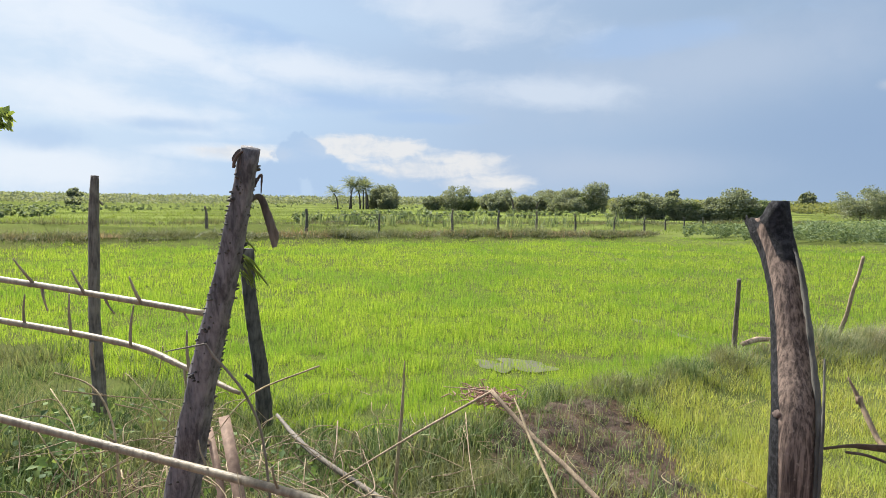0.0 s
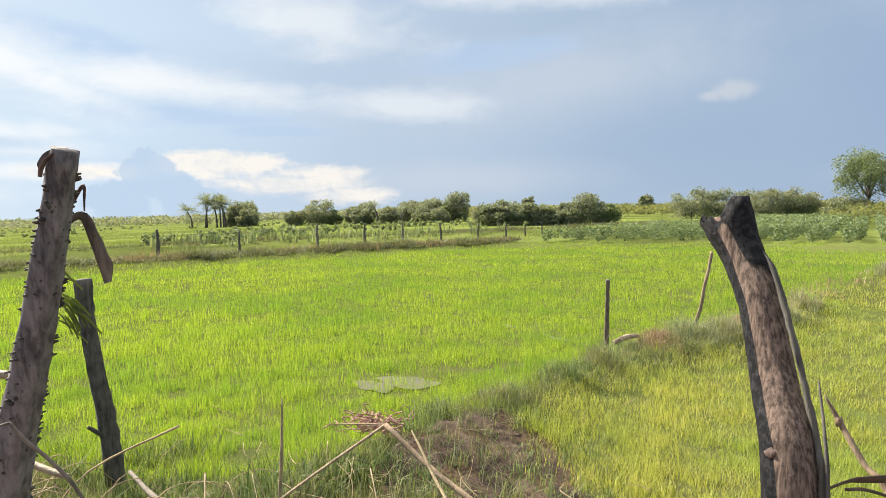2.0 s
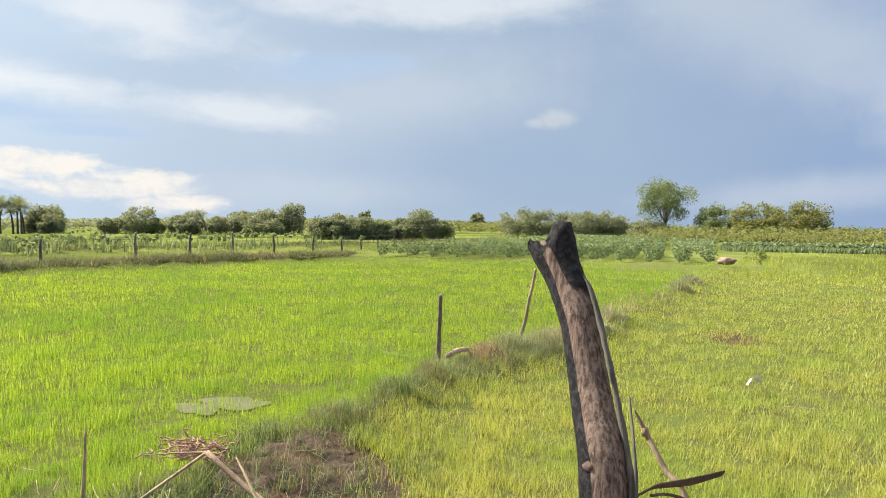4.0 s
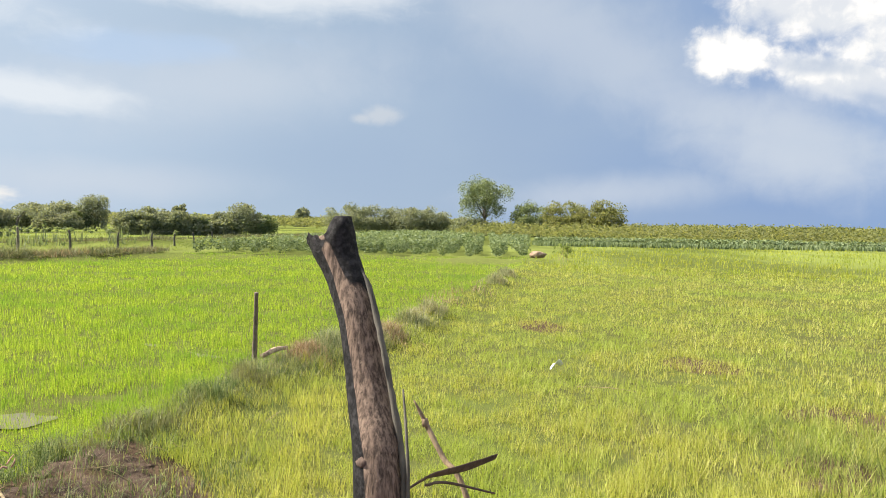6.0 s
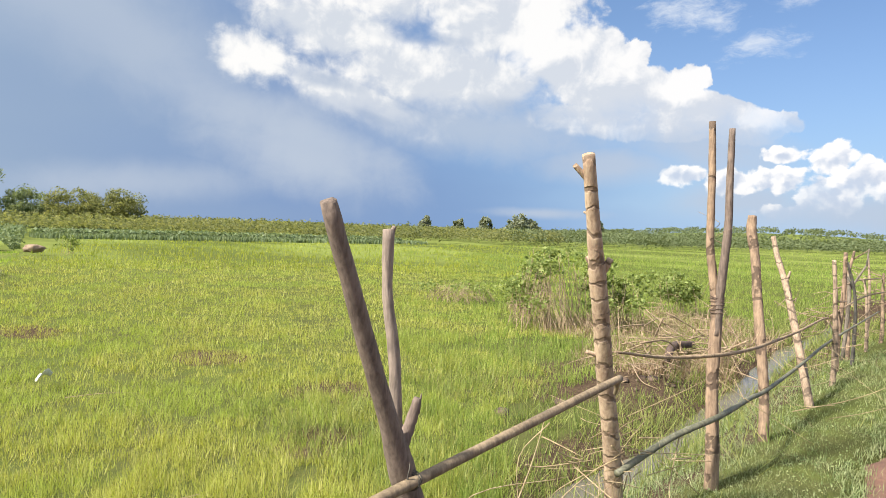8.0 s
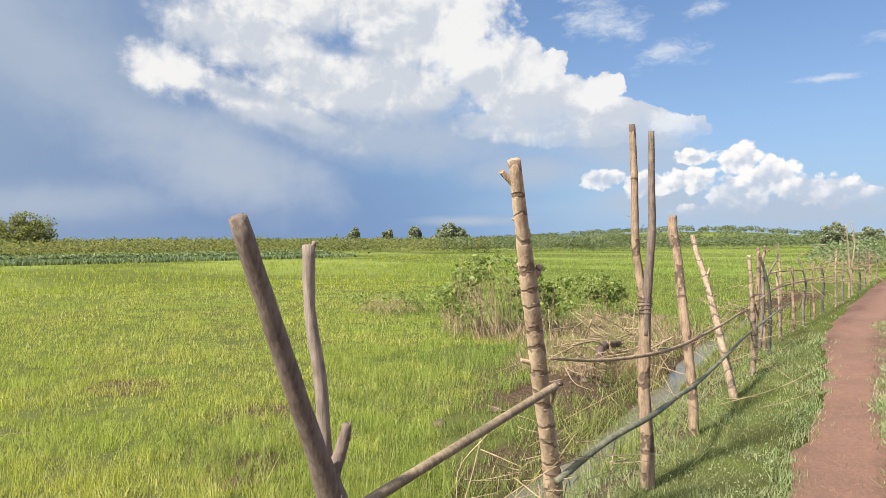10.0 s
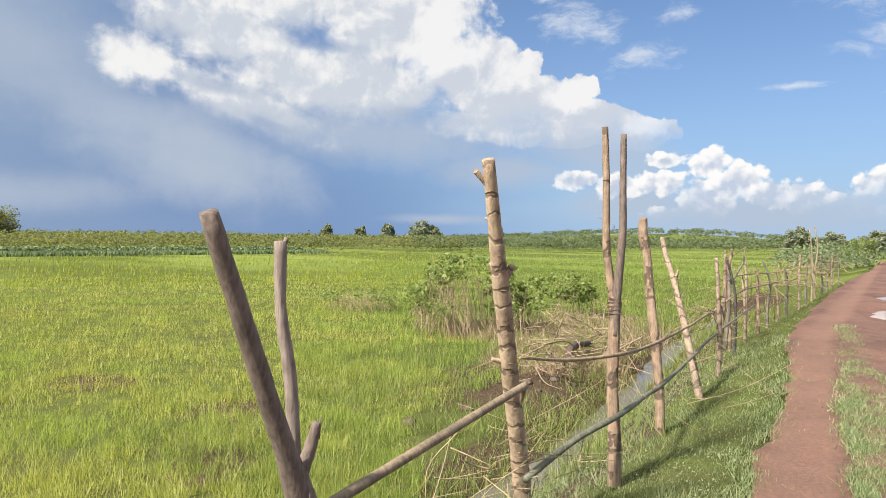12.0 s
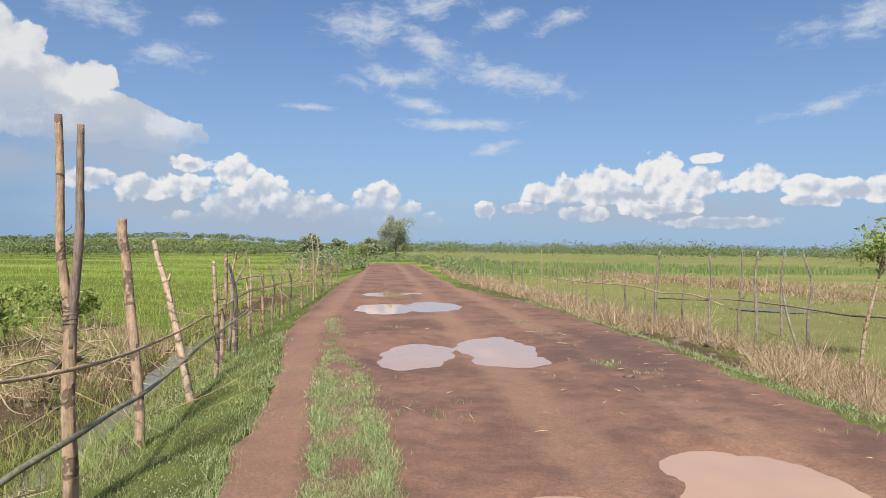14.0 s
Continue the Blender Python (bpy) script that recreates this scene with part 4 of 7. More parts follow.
def out_of_water(x, y, seed):
    rng = np.random.default_rng(seed)
    ok = np.ones(np.shape(x), bool)
    for cx, cy, rx, ry, turn in WET:
        c, s = math.cos(radians(turn)), math.sin(radians(turn))
        u, v = (x - cx) * c + (y - cy) * s, -(x - cx) * s + (y - cy) * c
        d = np.hypot(u / rx, v / ry) + 0.3 * wobble(x * 3, y * 3)
        ok &= rng.uniform(0, 1, np.shape(x)) < np.clip(0.4 + 0.6 * d**2, 0.5, 1)
    return ok


def off_mud(x, y, seed, leave=0.1):
    rng = np.random.default_rng(seed)
    ok = np.ones(np.shape(x), bool)
    for cx, cy, rx, ry in MUD_SPOT + [(-4.2, -2.6, 0.26, 0.28)]:
        ok &= (np.hypot((x - cx) / rx, (y - cy) / ry) + 0.35 * wobble(x * 2, y * 2) > 1) | (rng.uniform(0, 1, np.shape(x)) < leave)
    return ok


def in_left(x, y):
    return (x + 0.09 * y < -3.45 + 0.4 * wobble(x, y)) & (y < bund_y(x) - 0.12 + 0.2 * wobble(x * 2, y)) & (x > -38) & ((y > far_y(x) + 1.0)) & (near_line(x, y, FAR_BUND) > 1.0) & out_of_water(x, y, 1) & off_mud(x, y, 2)


def in_right(x, y):
    side = x + 0.09 * y
    return (side < -2.7 - 1.7 * smooth(y, 3.6, 6.0)) & (y > bund_y(x) + 0.05 + 0.2 * wobble(x * 2, y)) & (x > -68) & (near_line(x, y, FAR_BUND) > 1.2) & off_mud(x, y, 3) & out_of_water(x, y, 6) & ((x > -36) | (y > 6.5 + (-36 - x) * 0.32))


def rice(name, n, r0, r1, a0, a1, seed, keep, mat, h, w, label, bend=0.5, clump=6):
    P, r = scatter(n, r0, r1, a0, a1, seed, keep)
    rng = np.random.default_rng(seed + 50)
    P = np.repeat(P, clump, 0)
    r = np.repeat(r, clump)
    spread = 0.035 * (r / 4) ** 0.6
    P[:, :2] += rng.normal(size=(len(P), 2)) * spread[:, None]
    tall = 0.32 + 1.0 * tufty(P[:, 0], P[:, 1], seed, 4.6) * np.clip(14 / r, 0.3, 1) + 0.35 * tufty(P[:, 0], P[:, 1], seed + 1, 1.1) + 0.35 * np.clip(1 - 14 / r, 0, 1)
    H = h * rng.uniform(0.6, 1.15, len(P)) * tall
    W = w * (r / 4) ** 0.66 * rng.uniform(0.7, 1.3, len(P))
    return whole(name, mesh_of(name, *blades(P, H, W, bend, seed, r > 4.6), mat), label, "rice", kind="stuff")


rice("rice_paddy", 106000, 3.4, 44, 78, 172, 11, lambda x, y: in_left(x, y) & holes(x, y, 5, 0.9, -0.25) & holes(x, y, 65, 6.0, -0.05), M["rice"], 0.15, 0.0038, "bright green young rice standing in a wet paddy", 0.42)
def turned(x, y):
    """Bearing to the left of +y, with a ragged border between the stands."""
    return np.degrees(np.arctan2(-x, y)) + 9 * wobble(x * 0.5, y * 0.5)


rice("rice_paddy", 26000, 4.5, 60, 8, 60, 17, lambda x, y: in_right(x, y) & (turned(x, y) < 46) & holes(x, y, 29, 1.1, -0.1), M["rice_mid"], 0.19, 0.0042, "fresh green rice in the broad paddy", 0.6)
rice("rice_paddy", 72000, 3.0, 34, 20, 112, 12, lambda x, y: in_right(x, y) & (turned(x, y) > 40) & holes(x, y, 9, 1.1, -0.3) & holes(x, y, 19, 3.1, 0.15) & holes(x, y, 69, 7.0, 0.12), M["rice_yellow"], 0.14, 0.0043, "yellow-green rice and weeds in a patchy paddy", 0.75)
rice("rice_paddy", 4500, 45, 170, 4, 60, 18, lambda x, y: in_right(x, y) & (x + 0.09 * y < -7) & (turned(x, y) < 46), M["rice_mid"], 0.30, 0.007, "far green rice towards the hill", 0.5, 4)
rice("rice_paddy", 7500, 28, 150, 30, 98, 13, lambda x, y: in_right(x, y) & (x + 0.09 * y < -7) & (turned(x, y) > 40), M["rice_far"], 0.30, 0.007, "broad far paddies of pale yellow-green rice", 0.5, 4)
rice("rice_paddy", 16000, 26, 190, 96, 170, 14, lambda x, y: (y < far_y(np.maximum(x, -35)) - 1.2) & ~((x < -34) & (y > -13)) & (near_line(x, y, OUTER_BUND) > 1.5), M["rice_dull"], 0.2, 0.006, "strips of light green rice beyond the earth bank", 0.5, 4)
rice("rice_paddy", 15000, 9, 120, -75, -2, 15, lambda x, y: (x + 0.09 * y > 8.0) & (near_line(x, y, RIGHT_BUND) > 1.3) & holes(x, y, 4, 0.45, 0.3), M["rice_pale"], 0.15, 0.005, "thin pale green rice in flooded fields across the road", 0.5, 5)


def along(n, line, width, seed, keep=None):
    """Places strewn along a polyline."""
    rng = np.random.default_rng(seed)
    p = np.array(line, float)
    far = np.r_[0, np.cumsum(np.linalg.norm(np.diff(p, axis=0), axis=1))]
    s = rng.uniform(0, far[-1], n)
    x, y = np.interp(s, far, p[:, 0]) + rng.normal(size=n) * width, np.interp(s, far, p[:, 1]) + rng.normal(size=n) * width
    if keep is not None:
        ok = keep(x, y)
        x, y = x[ok], y[ok]
    return np.stack([x, y, land(x, y) - 0.03], 1), np.hypot(x, y)


def turf(name, n, r0, r1, a0, a1, seed, keep, mat, h, w, label, bend=0.9, clump=7, spread0=0.04, category="grass", lift=0.0, line=None, width=0.5, plain=4.5):
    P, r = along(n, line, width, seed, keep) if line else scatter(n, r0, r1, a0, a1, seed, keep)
    P[:, 2] += lift
    rng = np.random.default_rng(seed + 90)
    if line and width > 0.35:
        h = h * np.repeat(0.35 + 1.2 * tufty(P[:, 0], P[:, 1], seed + 3, 0.8), clump)
    tuft = np.repeat(rng.uniform(0.45, 1.2, len(P)) * (0.55 + 0.9 * tufty(P[:, 0], P[:, 1], seed, 3.2)), clump)
    P, r = np.repeat(P, clump, 0), np.repeat(r, clump)
    P[:, :2] += rng.normal(size=(len(P), 2)) * (spread0 * (r / 4) ** 0.4)[:, None]
    H = h * rng.uniform(0.5, 1.2, len(P)) * tuft
    W = w * (r / 4) ** 0.65 * rng.uniform(0.7, 1.3, len(P))
    return whole(name, mesh_of(name, *blades(P, H, W, bend, seed, r > plain), mat), label, category, kind="stuff")


def lateral(x, y):
    return x + 0.09 * y


def by_gap(x, y, seed):
    """Bare wet hollow between the road and the thorny post."""
    rng = np.random.default_rng(seed)
    return (np.hypot((x + 1.3) / 0.42, (y + 2.5) / 0.8) + 0.4 * wobble(x * 3, y * 3) > 1) | (rng.uniform(0, 1, np.shape(x)) < 0.25)


# bank under the fence, and the bunds
turf("weedy_grass", 19000, 1.6, 9, 96, 178, 21, lambda x, y: (lateral(x, y) < -1.25) & (lateral(x, y) > -3.95 + 0.4 * wobble(x, y)) & (x > -4.6) & off_mud(x, y, 8, 0.22) & (tufty(x, y, 611, 4.2) > 0.42) & by_gap(x, y, 71), M["bank"], 0.24, 0.0085, "tangled weedy grass on the bank under the fence", 1.0)
turf("weedy_grass", 700, 0, 0, 0, 0, 22, lambda x, y: holes(x, y, 33, 1.2, 0.75), M["bund"], 0.22, 0.0045, "low grey-green grass along the earth bund", 1.3, 9, 0.06, line=BUND[3:6], width=0.2)
turf("weedy_grass", 1300, 0, 0, 0, 0, 220, lambda x, y: off_mud(x, y, 85, 0.2), M["bank"], 0.2, 0.0045, "short green grass along the earth bund", 1.0, 7, 0.06, line=BUND[:5], width=0.3)
for k, (tx, ty, wide, tall, n) in enumerate(((-8.75, -1.25, 0.28, 0.22, 60), (-9.3, -0.95, 0.30, 0.28, 70), (-9.9, -0.55, 0.30, 0.27, 70), (-10.6, -0.25, 0.28, 0.22, 50), (-11.6, 0.1, 0.28, 0.28, 40), (-13.2, 0.5, 0.3, 0.28, 36), (-5.6, -2.15, 0.3, 0.2, 50), (-6.6, -1.85, 0.3, 0.2, 50), (-5.0, -2.55, 0.28, 0.2, 40), (-7.5, -1.6, 0.25, 0.22, 36), (-20.5, 2.6, 0.4, 0.3, 30), (-23.5, 3.3, 0.4, 0.3, 30))):
    rng = np.random.default_rng(350 + k)
    P = np.repeat(np.c_[tx + rng.normal(size=n) * wide, ty + rng.normal(size=n) * wide * 0.7, np.zeros(n)], 26, 0)
    P[:, :2] += rng.normal(size=(len(P), 2)) * 0.05
    P[:, 2] = land(P[:, 0], P[:, 1]) - 0.02
    dome = np.exp(-(np.hypot(P[:, 0] - tx, (P[:, 1] - ty) / 0.7) / wide / 1.6) ** 2)
    whole("grass_tuft", mesh_of("grass_tuft", *blades(P, tall * 1.45 * (0.25 + 0.7 * dome) * rng.uniform(0.5, 1.2, len(P)), np.full(len(P), 0.0050 * (-tx / 6) ** 0.5), 1.2, k), M["bund" if k % 3 and tx < -8 else "bank" if tx > -8 else "dry"]), "rounded grass hummock on the bund", "grass", kind="stuff")
turf("weedy_grass", 6200, 0, 0, 0, 0, 23, lambda x, y: (y < -13.4) & holes(x, y, 36, 0.5, 0.2), M["bund_dark"], 0.36, 0.0075, "brownish grass on the far bund", 1.7, 8, 0.1, line=FAR_BUND, width=0.42)
turf("dry_grass", 1500, 0, 0, 0, 0, 231, lambda x, y: (y < -13.4) & holes(x, y, 37, 0.4, 1.0), M["dry"], 0.28, 0.006, "pinkish dead grass on the far bund", 1.1, 8, 0.1, line=FAR_BUND, width=0.4)
turf("weedy_grass", 2600, 0, 0, 0, 0, 230, lambda x, y: holes(x, y, 38, 0.4, 0.4), M["bund_dark"], 0.32, 0.007, "brownish grass on the outer bund", 1.0, 7, 0.1, line=OUTER_BUND, width=0.45)
turf("weedy_grass", 17000, 1.6, 6.5, 98, 178, 240, lambda x, y: (lateral(x, y) < -1.1) & (lateral(x, y) > -3.9 + 0.4 * wobble(x, y)) & off_mud(x, y, 86, 0.15) & (tufty(x, y, 612, 5.2) > 0.36) & by_gap(x, y, 72), M["bank"], 0.15, 0.011, "thick undergrowth of short grass on the bank", 1.1, 6, 0.05, plain=0.0)
turf("weedy_grass", 30000, 2.2, 13, 4, 70, 241, lambda x, y: (lateral(x, y) < road_l(y) + 0.06 - 0.13 * wobble(x * 3, y * 3)) & (lateral(x, y) > -2.6), M["verge"], 0.085, 0.0048, "thick short green turf of the verge", 1.2, 6, 0.05, plain=0.0)
turf("weedy_grass", 24000, 1.2, 40, 2, 112, 24, lambda x, y: (lateral(x, y) < road_l(y) + 0.08 - 0.13 * wobble(x * 3, y * 3) ) & (lateral(x, y) > -3.1) & (near_line(x, y, DITCH) > 0.2), M["verge"], 0.075, 0.0042, "short green verge grass beside the dirt road", 1.0, plain=3.2)
turf("weedy_grass", 9000, 3.0, 26, 10, 75, 25, lambda x, y: (lateral(x, y) < -2.6) & (lateral(x, y) > -6.2) & (y > 3.2) & (near_line(x, y, DITCH) > 0.3) & holes(x, y, 31, 2.6, 0.5) & ((np.hypot((x + 4.9) / 1.2, (y - 8.1) / 1.3) + 0.3 * wobble(x * 2, y * 2) > 1) | (wobble(x * 9, y * 9) > 0.55)), M["grass"], 0.26, 0.006, "rank grass along the muddy ditch", 0.9)
turf("weedy_grass", 1500, 0, 0, 0, 0, 251, lambda x, y: (near_line(x, y, DITCH) > 0.12) & holes(x, y, 53, 1.3, 0.35), M["grass"], 0.3, 0.0055, "grass hanging over the ditch", 1.2, 9, 0.05, line=DITCH[:6], width=0.42)
turf("weedy_grass", 60000, 2.6, 16, -6, 24, 26, lambda x, y: (np.abs(lateral(x, y) - median(y) + 0.06 * wobble(x * 2, y * 2)) < np.interp(y, (4, 8, 9.3, 10.3, 16), (0.27, 0.29, 0.22, 0.10, 0.08))) & (y < 15) & holes(x, y, 17, 1.6, 0.55 * smooth(y, 8, 12) - 0.3) & (puddle_depth(x, y) < -0.3), M["verge"], 0.056, 0.0068, "low grass strip between the wheel tracks", 1.3, lift=0.05, plain=0.0)
turf("weedy_grass", 9000, 3.6, 50, -140, 0, 27, lambda x, y: (lateral(x, y) > road_r(y) - 0.1 + 0.25 * wobble(x, y)) & (lateral(x, y) < road_r(y) + 1.0), M["verge"], 0.10, 0.006, "green grass edge of the dirt road", 1.0)
turf("weedy_grass", 26000, 3.0, 22, -75, -2, 271, lambda x, y: (lateral(x, y) > road_r(y) - 0.15 + 0.25 * wobble(x * 2, y * 2)) & (lateral(x, y) < road_r(y) + 0.9), M["verge"], 0.09, 0.0065, "thick green turf at the road edge", 1.3, 6, 0.06, plain=0.0)
turf("dry_grass", 36000, 6, 60, -55, 6, 28, lambda x, y: (lateral(x, y) > road_r(y) + 0.85 + 0.4 * wobble(x, y)) & (lateral(x, y) < 8.0 + 0.6 * wobble(x * 0.5, y * 0.5)) & ~((y > 11.5) & (y < 16.0) & (lateral(x, y) < 6.7)) & holes(x, y, 91, 1.5, 0.2), M["dry"], 0.5, 0.0058, "straw-coloured dead grass along the fence", 1.7)
turf("dry_grass", 5200, 0, 0, 0, 0, 29, None, M["dry"], 0.36, 0.006, "dry grass on the bank between flooded fields", 1.2, 8, 0.08, line=RIGHT_BUND, width=0.7)
turf("dry_grass", 2600, 0, 0, 0, 0, 290, None, M["dry"], 0.3, 0.007, "dry grass strips on far banks", 1.2, 7, 0.1, line=[(8, 44), (30, 40), (60, 36)], width=0.9)
turf("dry_grass", 8000, 6, 18, 18, 46, 30, lambda x, y: ((np.hypot(x + 7.7, y - 11.4) < 1.2) | (np.hypot(x + 6.8, y - 13.0) < 1.8) | (np.hypot(x + 5.3, y - 9.6) < 1.2) | (np.hypot(x + 7.4, y - 15.0) < 1.2)) & holes(x, y, 77, 2.0, 0.3), M["dry"], 0.33, 0.005, "pinkish dead grass beside the ditch", 1.0)
turf("dry_grass", 500, 12, 24, 84, 96, 31, lambda x, y: (np.hypot(x + 17.5, y - 1.6) < 0.9) | (np.hypot(x + 15, y - 0.9) < 0.6), M["dry"], 0.36, 0.006, "dead brown tufts on the bund", 1.0)
turf("weedy_grass", 900, 6, 30, -30, 20, 32, lambda x, y: (lateral(x, y) > 0.2) & (lateral(x, y) < road_r(y) - 0.2) & (puddle_depth(x, y) < -0.35) & ~holes(x, y, 23, 0.8, 0.62), M["verge"], 0.07, 0.005, "stray green tufts on the road", 1.1, lift=0.05)
for k, (tx, ty) in enumerate(((2.9, 9.0), (2.45, 9.7), (-1.55, 11.2), (1.9, 15.0), (-0.9, 13.5))):
    rng = np.random.default_rng(300 + k)
    P = np.stack([tx + rng.normal(size=160) * 0.14, ty + rng.normal(size=160) * 0.12, np.zeros(160)], 1)
    P[:, 2] = land(P[:, 0], P[:, 1]) - 0.01
    whole("grass_tuft", mesh_of("grass_tuft", *blades(P, rng.uniform(0.03, 0.1, 160), np.full(160, 0.007), 1.2, k), M["verge"]), "small green grass tuft in the dirt road", "grass", kind="stuff")

# tufts standing in the mud at the gap
rng = np.random.default_rng(390)
P = np.c_[rng.uniform(-5.4, -2.9, 210), rng.uniform(-2.7, -0.7, 210), np.zeros(210)]
P = np.repeat(P, 16, 0)
P[:, :2] += rng.normal(size=(len(P), 2)) * 0.04
P[:, 2] = land(P[:, 0], P[:, 1]) - 0.01
whole("weedy_grass", mesh_of("weedy_grass", *blades(P, rng.uniform(0.04, 0.2, len(P)) * (0.4 + 1.1 * tufty(P[:, 0], P[:, 1], 392, 3.0)), np.full(len(P), 0.005), 1.2, 391), M["bank"]), "small grass tufts in the trampled mud", "grass", kind="stuff")

# broad-leaved weeds low on the verge and bank
P, r = scatter(9000, 1.7, 12, 80, 172, 41, lambda x, y: (lateral(x, y) < -1.2) & (lateral(x, y) > -2.9) & ~holes(x, y, 44, 1.7, 0.95))
P[:, 2] += RNG.uniform(0.03, 0.22, len(P))
whole("broadleaf_weeds", mesh_of("broadleaf_weeds", *leaves(np.repeat(P, 3, 0) + RNG.normal(size=(3 * len(P), 3)) * 0.04, 0.044, 3, 0.6, 1.3), M["weed"]), "small broad-leaved weeds among the grass", "weeds", kind="stuff")


P, r = scatter(18000, 2.0, 14, 3, 75, 42, lambda x, y: (lateral(x, y) < road_l(y) - 0.02 - 0.1 * wobble(x * 3, y * 3)) & (lateral(x, y) > -2.5) & (tufty(x, y, 43, 2.2) > 0.3))
P[:, 2] += 0.03 + RNG.uniform(0.0, 0.075, len(P)) * (0.3 + tufty(P[:, 0], P[:, 1], 45, 3.0))
whole("creeping_weeds", mesh_of("creeping_weeds", *leaves(np.repeat(P, 2, 0) + RNG.normal(size=(2 * len(P), 3)) * (0.03, 0.03, 0.008), 0.013, 4, 0.6, 1.3), M["verge"]), "low creeping green weeds matted over the verge", "weeds", kind="stuff")


def plants(name, P, height, per, size, mat, label, category, seed, flat=0.5):
    """Low leafy plants as one stand: leaves in a small dome over each place."""
    rng = np.random.default_rng(seed)
    q = np.repeat(P, per, 0)
    d = rng.normal(size=q.shape)
    d /= np.linalg.norm(d, axis=1)[:, None]
    hs = np.repeat(np.broadcast_to(height, len(P)) * rng.uniform(0.75, 1.2, len(P)), per)
    q = q + d * np.stack([hs * 0.42, hs * 0.42, hs * 0.45], 1) * rng.uniform(0.6, 1.0, len(q))[:, None]
    q[:, 2] += hs * 0.52
    return whole(name, mesh_of(name, *leaves(q, size, seed, flat), mat), label, category, kind="stuff")


# cassava rows on the rise behind the bund
rows = []
for k in range(32):
    y0 = -27 + k * 1.6
    for x0 in np.arange(-39.0, -118, -1.2):
        yy = y0 + 0.10 * (x0 + 39) * -1 + 0.2 * math.sin(x0)
        if yy > 6.4 + (-39 - x0) * 0.17 or yy < -13 + (-39 - x0) * 0.13:
            continue
        rows.append((x0 + 0.25 * math.sin(k * 7.1 + x0 * 3), yy))
rows = np.array(rows)
P = np.column_stack([rows, land(rows[:, 0], rows[:, 1])])
near_c = P[:, 0] > -49
plants("cassava_field", P[near_c], 1.05, 210, 0.10, M["cassava"], "rows of bushy grey-green cassava plants", "crop", 51)
plants("cassava_field", P[~near_c], 1.0, 42, 0.17, M["cassava"], "far rows of cassava plants", "crop", 52)
# darker crop strip at the end of the paddies, and tall reeds across the road
t = RNG.uniform(0, 1, 1500)
P = np.stack([-69 - RNG.uniform(0, 5, 1500), 13 + t * 42, 0 * t], 1)
P[:, 2] = land(P[:, 0], P[:, 1])
plants("crop_strip", P, 0.75, 16, 0.24, M["cassava"], "dense green strip of leafy crop", "crop", 53)
t = RNG.uniform(0, 1, 9000)
P = np.stack([-65 - RNG.uniform(0, 4, 9000), 12 + t * 44, 0 * t], 1)
P[:, 2] = land(P[:, 0], P[:, 1]) - 0.05
whole("crop_strip", mesh_of("crop_strip", *blades(P, RNG.uniform(0.3, 0.65, 9000), np.full(9000, 0.12), 0.5, 58), M["cassava"]), "low grey-green growth along the end of the paddies", "crop", kind="stuff")
P, r = scatter(2600, 46, 110, -38, -2, 54, lambda x, y: (y > 46 + 0.5 * x) & (lateral(x, y) > 8) & holes(x, y, 71, 0.3, 0.5))
P = np.repeat(P, 10, 0) + np.c_[RNG.normal(size=(10 * len(P), 2)) * 0.3, np.zeros(10 * len(P))]
whole("tall_reeds", mesh_of("tall_reeds", *blades(P, RNG.uniform(0.3, 0.9, len(P)), np.full(len(P), 0.05), 0.6, 54), M["cane"]), "tall green cane-like crop behind the flooded fields", "crop", kind="stuff")
P, r = scatter(700, 24, 60, 112, 142, 55, lambda x, y: (near_line(x, y, OUTER_BUND) < 1.6) & (x < -16))
P = np.repeat(P, 9, 0) + np.c_[RNG.normal(size=(9 * len(P), 2)) * 0.2, np.zeros(9 * len(P))]
whole("tall_reeds", mesh_of("tall_reeds", *blades(P, RNG.uniform(0.3, 1.1, len(P)), np.full(len(P), 0.09), 0.9, 55), M["tree_light"]), "upright green reeds on the outer bund", "reeds", kind="stuff")
# low scrub in the distance
P, r = scatter(1900, 45, 260, 104, 172, 56, lambda x, y: (y < far_y(np.maximum(x, -35)) - 14) & ~holes(x, y, 61, 0.05, 0.95) & ((y < -40 - 0.2 * x) | (x < -60)))
plants("low_scrub", P, RNG.uniform(0.3, 1.0, len(P)), 22, 0.3, M["tree_light"], "scattered low scrub over far fields", "scrub", 57)


# ---------------------------------------------------------------- far woods
def field_end(x, y):
    """How far the paddies reach at a bearing."""
    turn = np.degrees(np.arctan2(-x, y))
    return np.interp(turn, (6, 11, 29, 50, 65, 90), (185, 164, 102, 84, 78, 80))


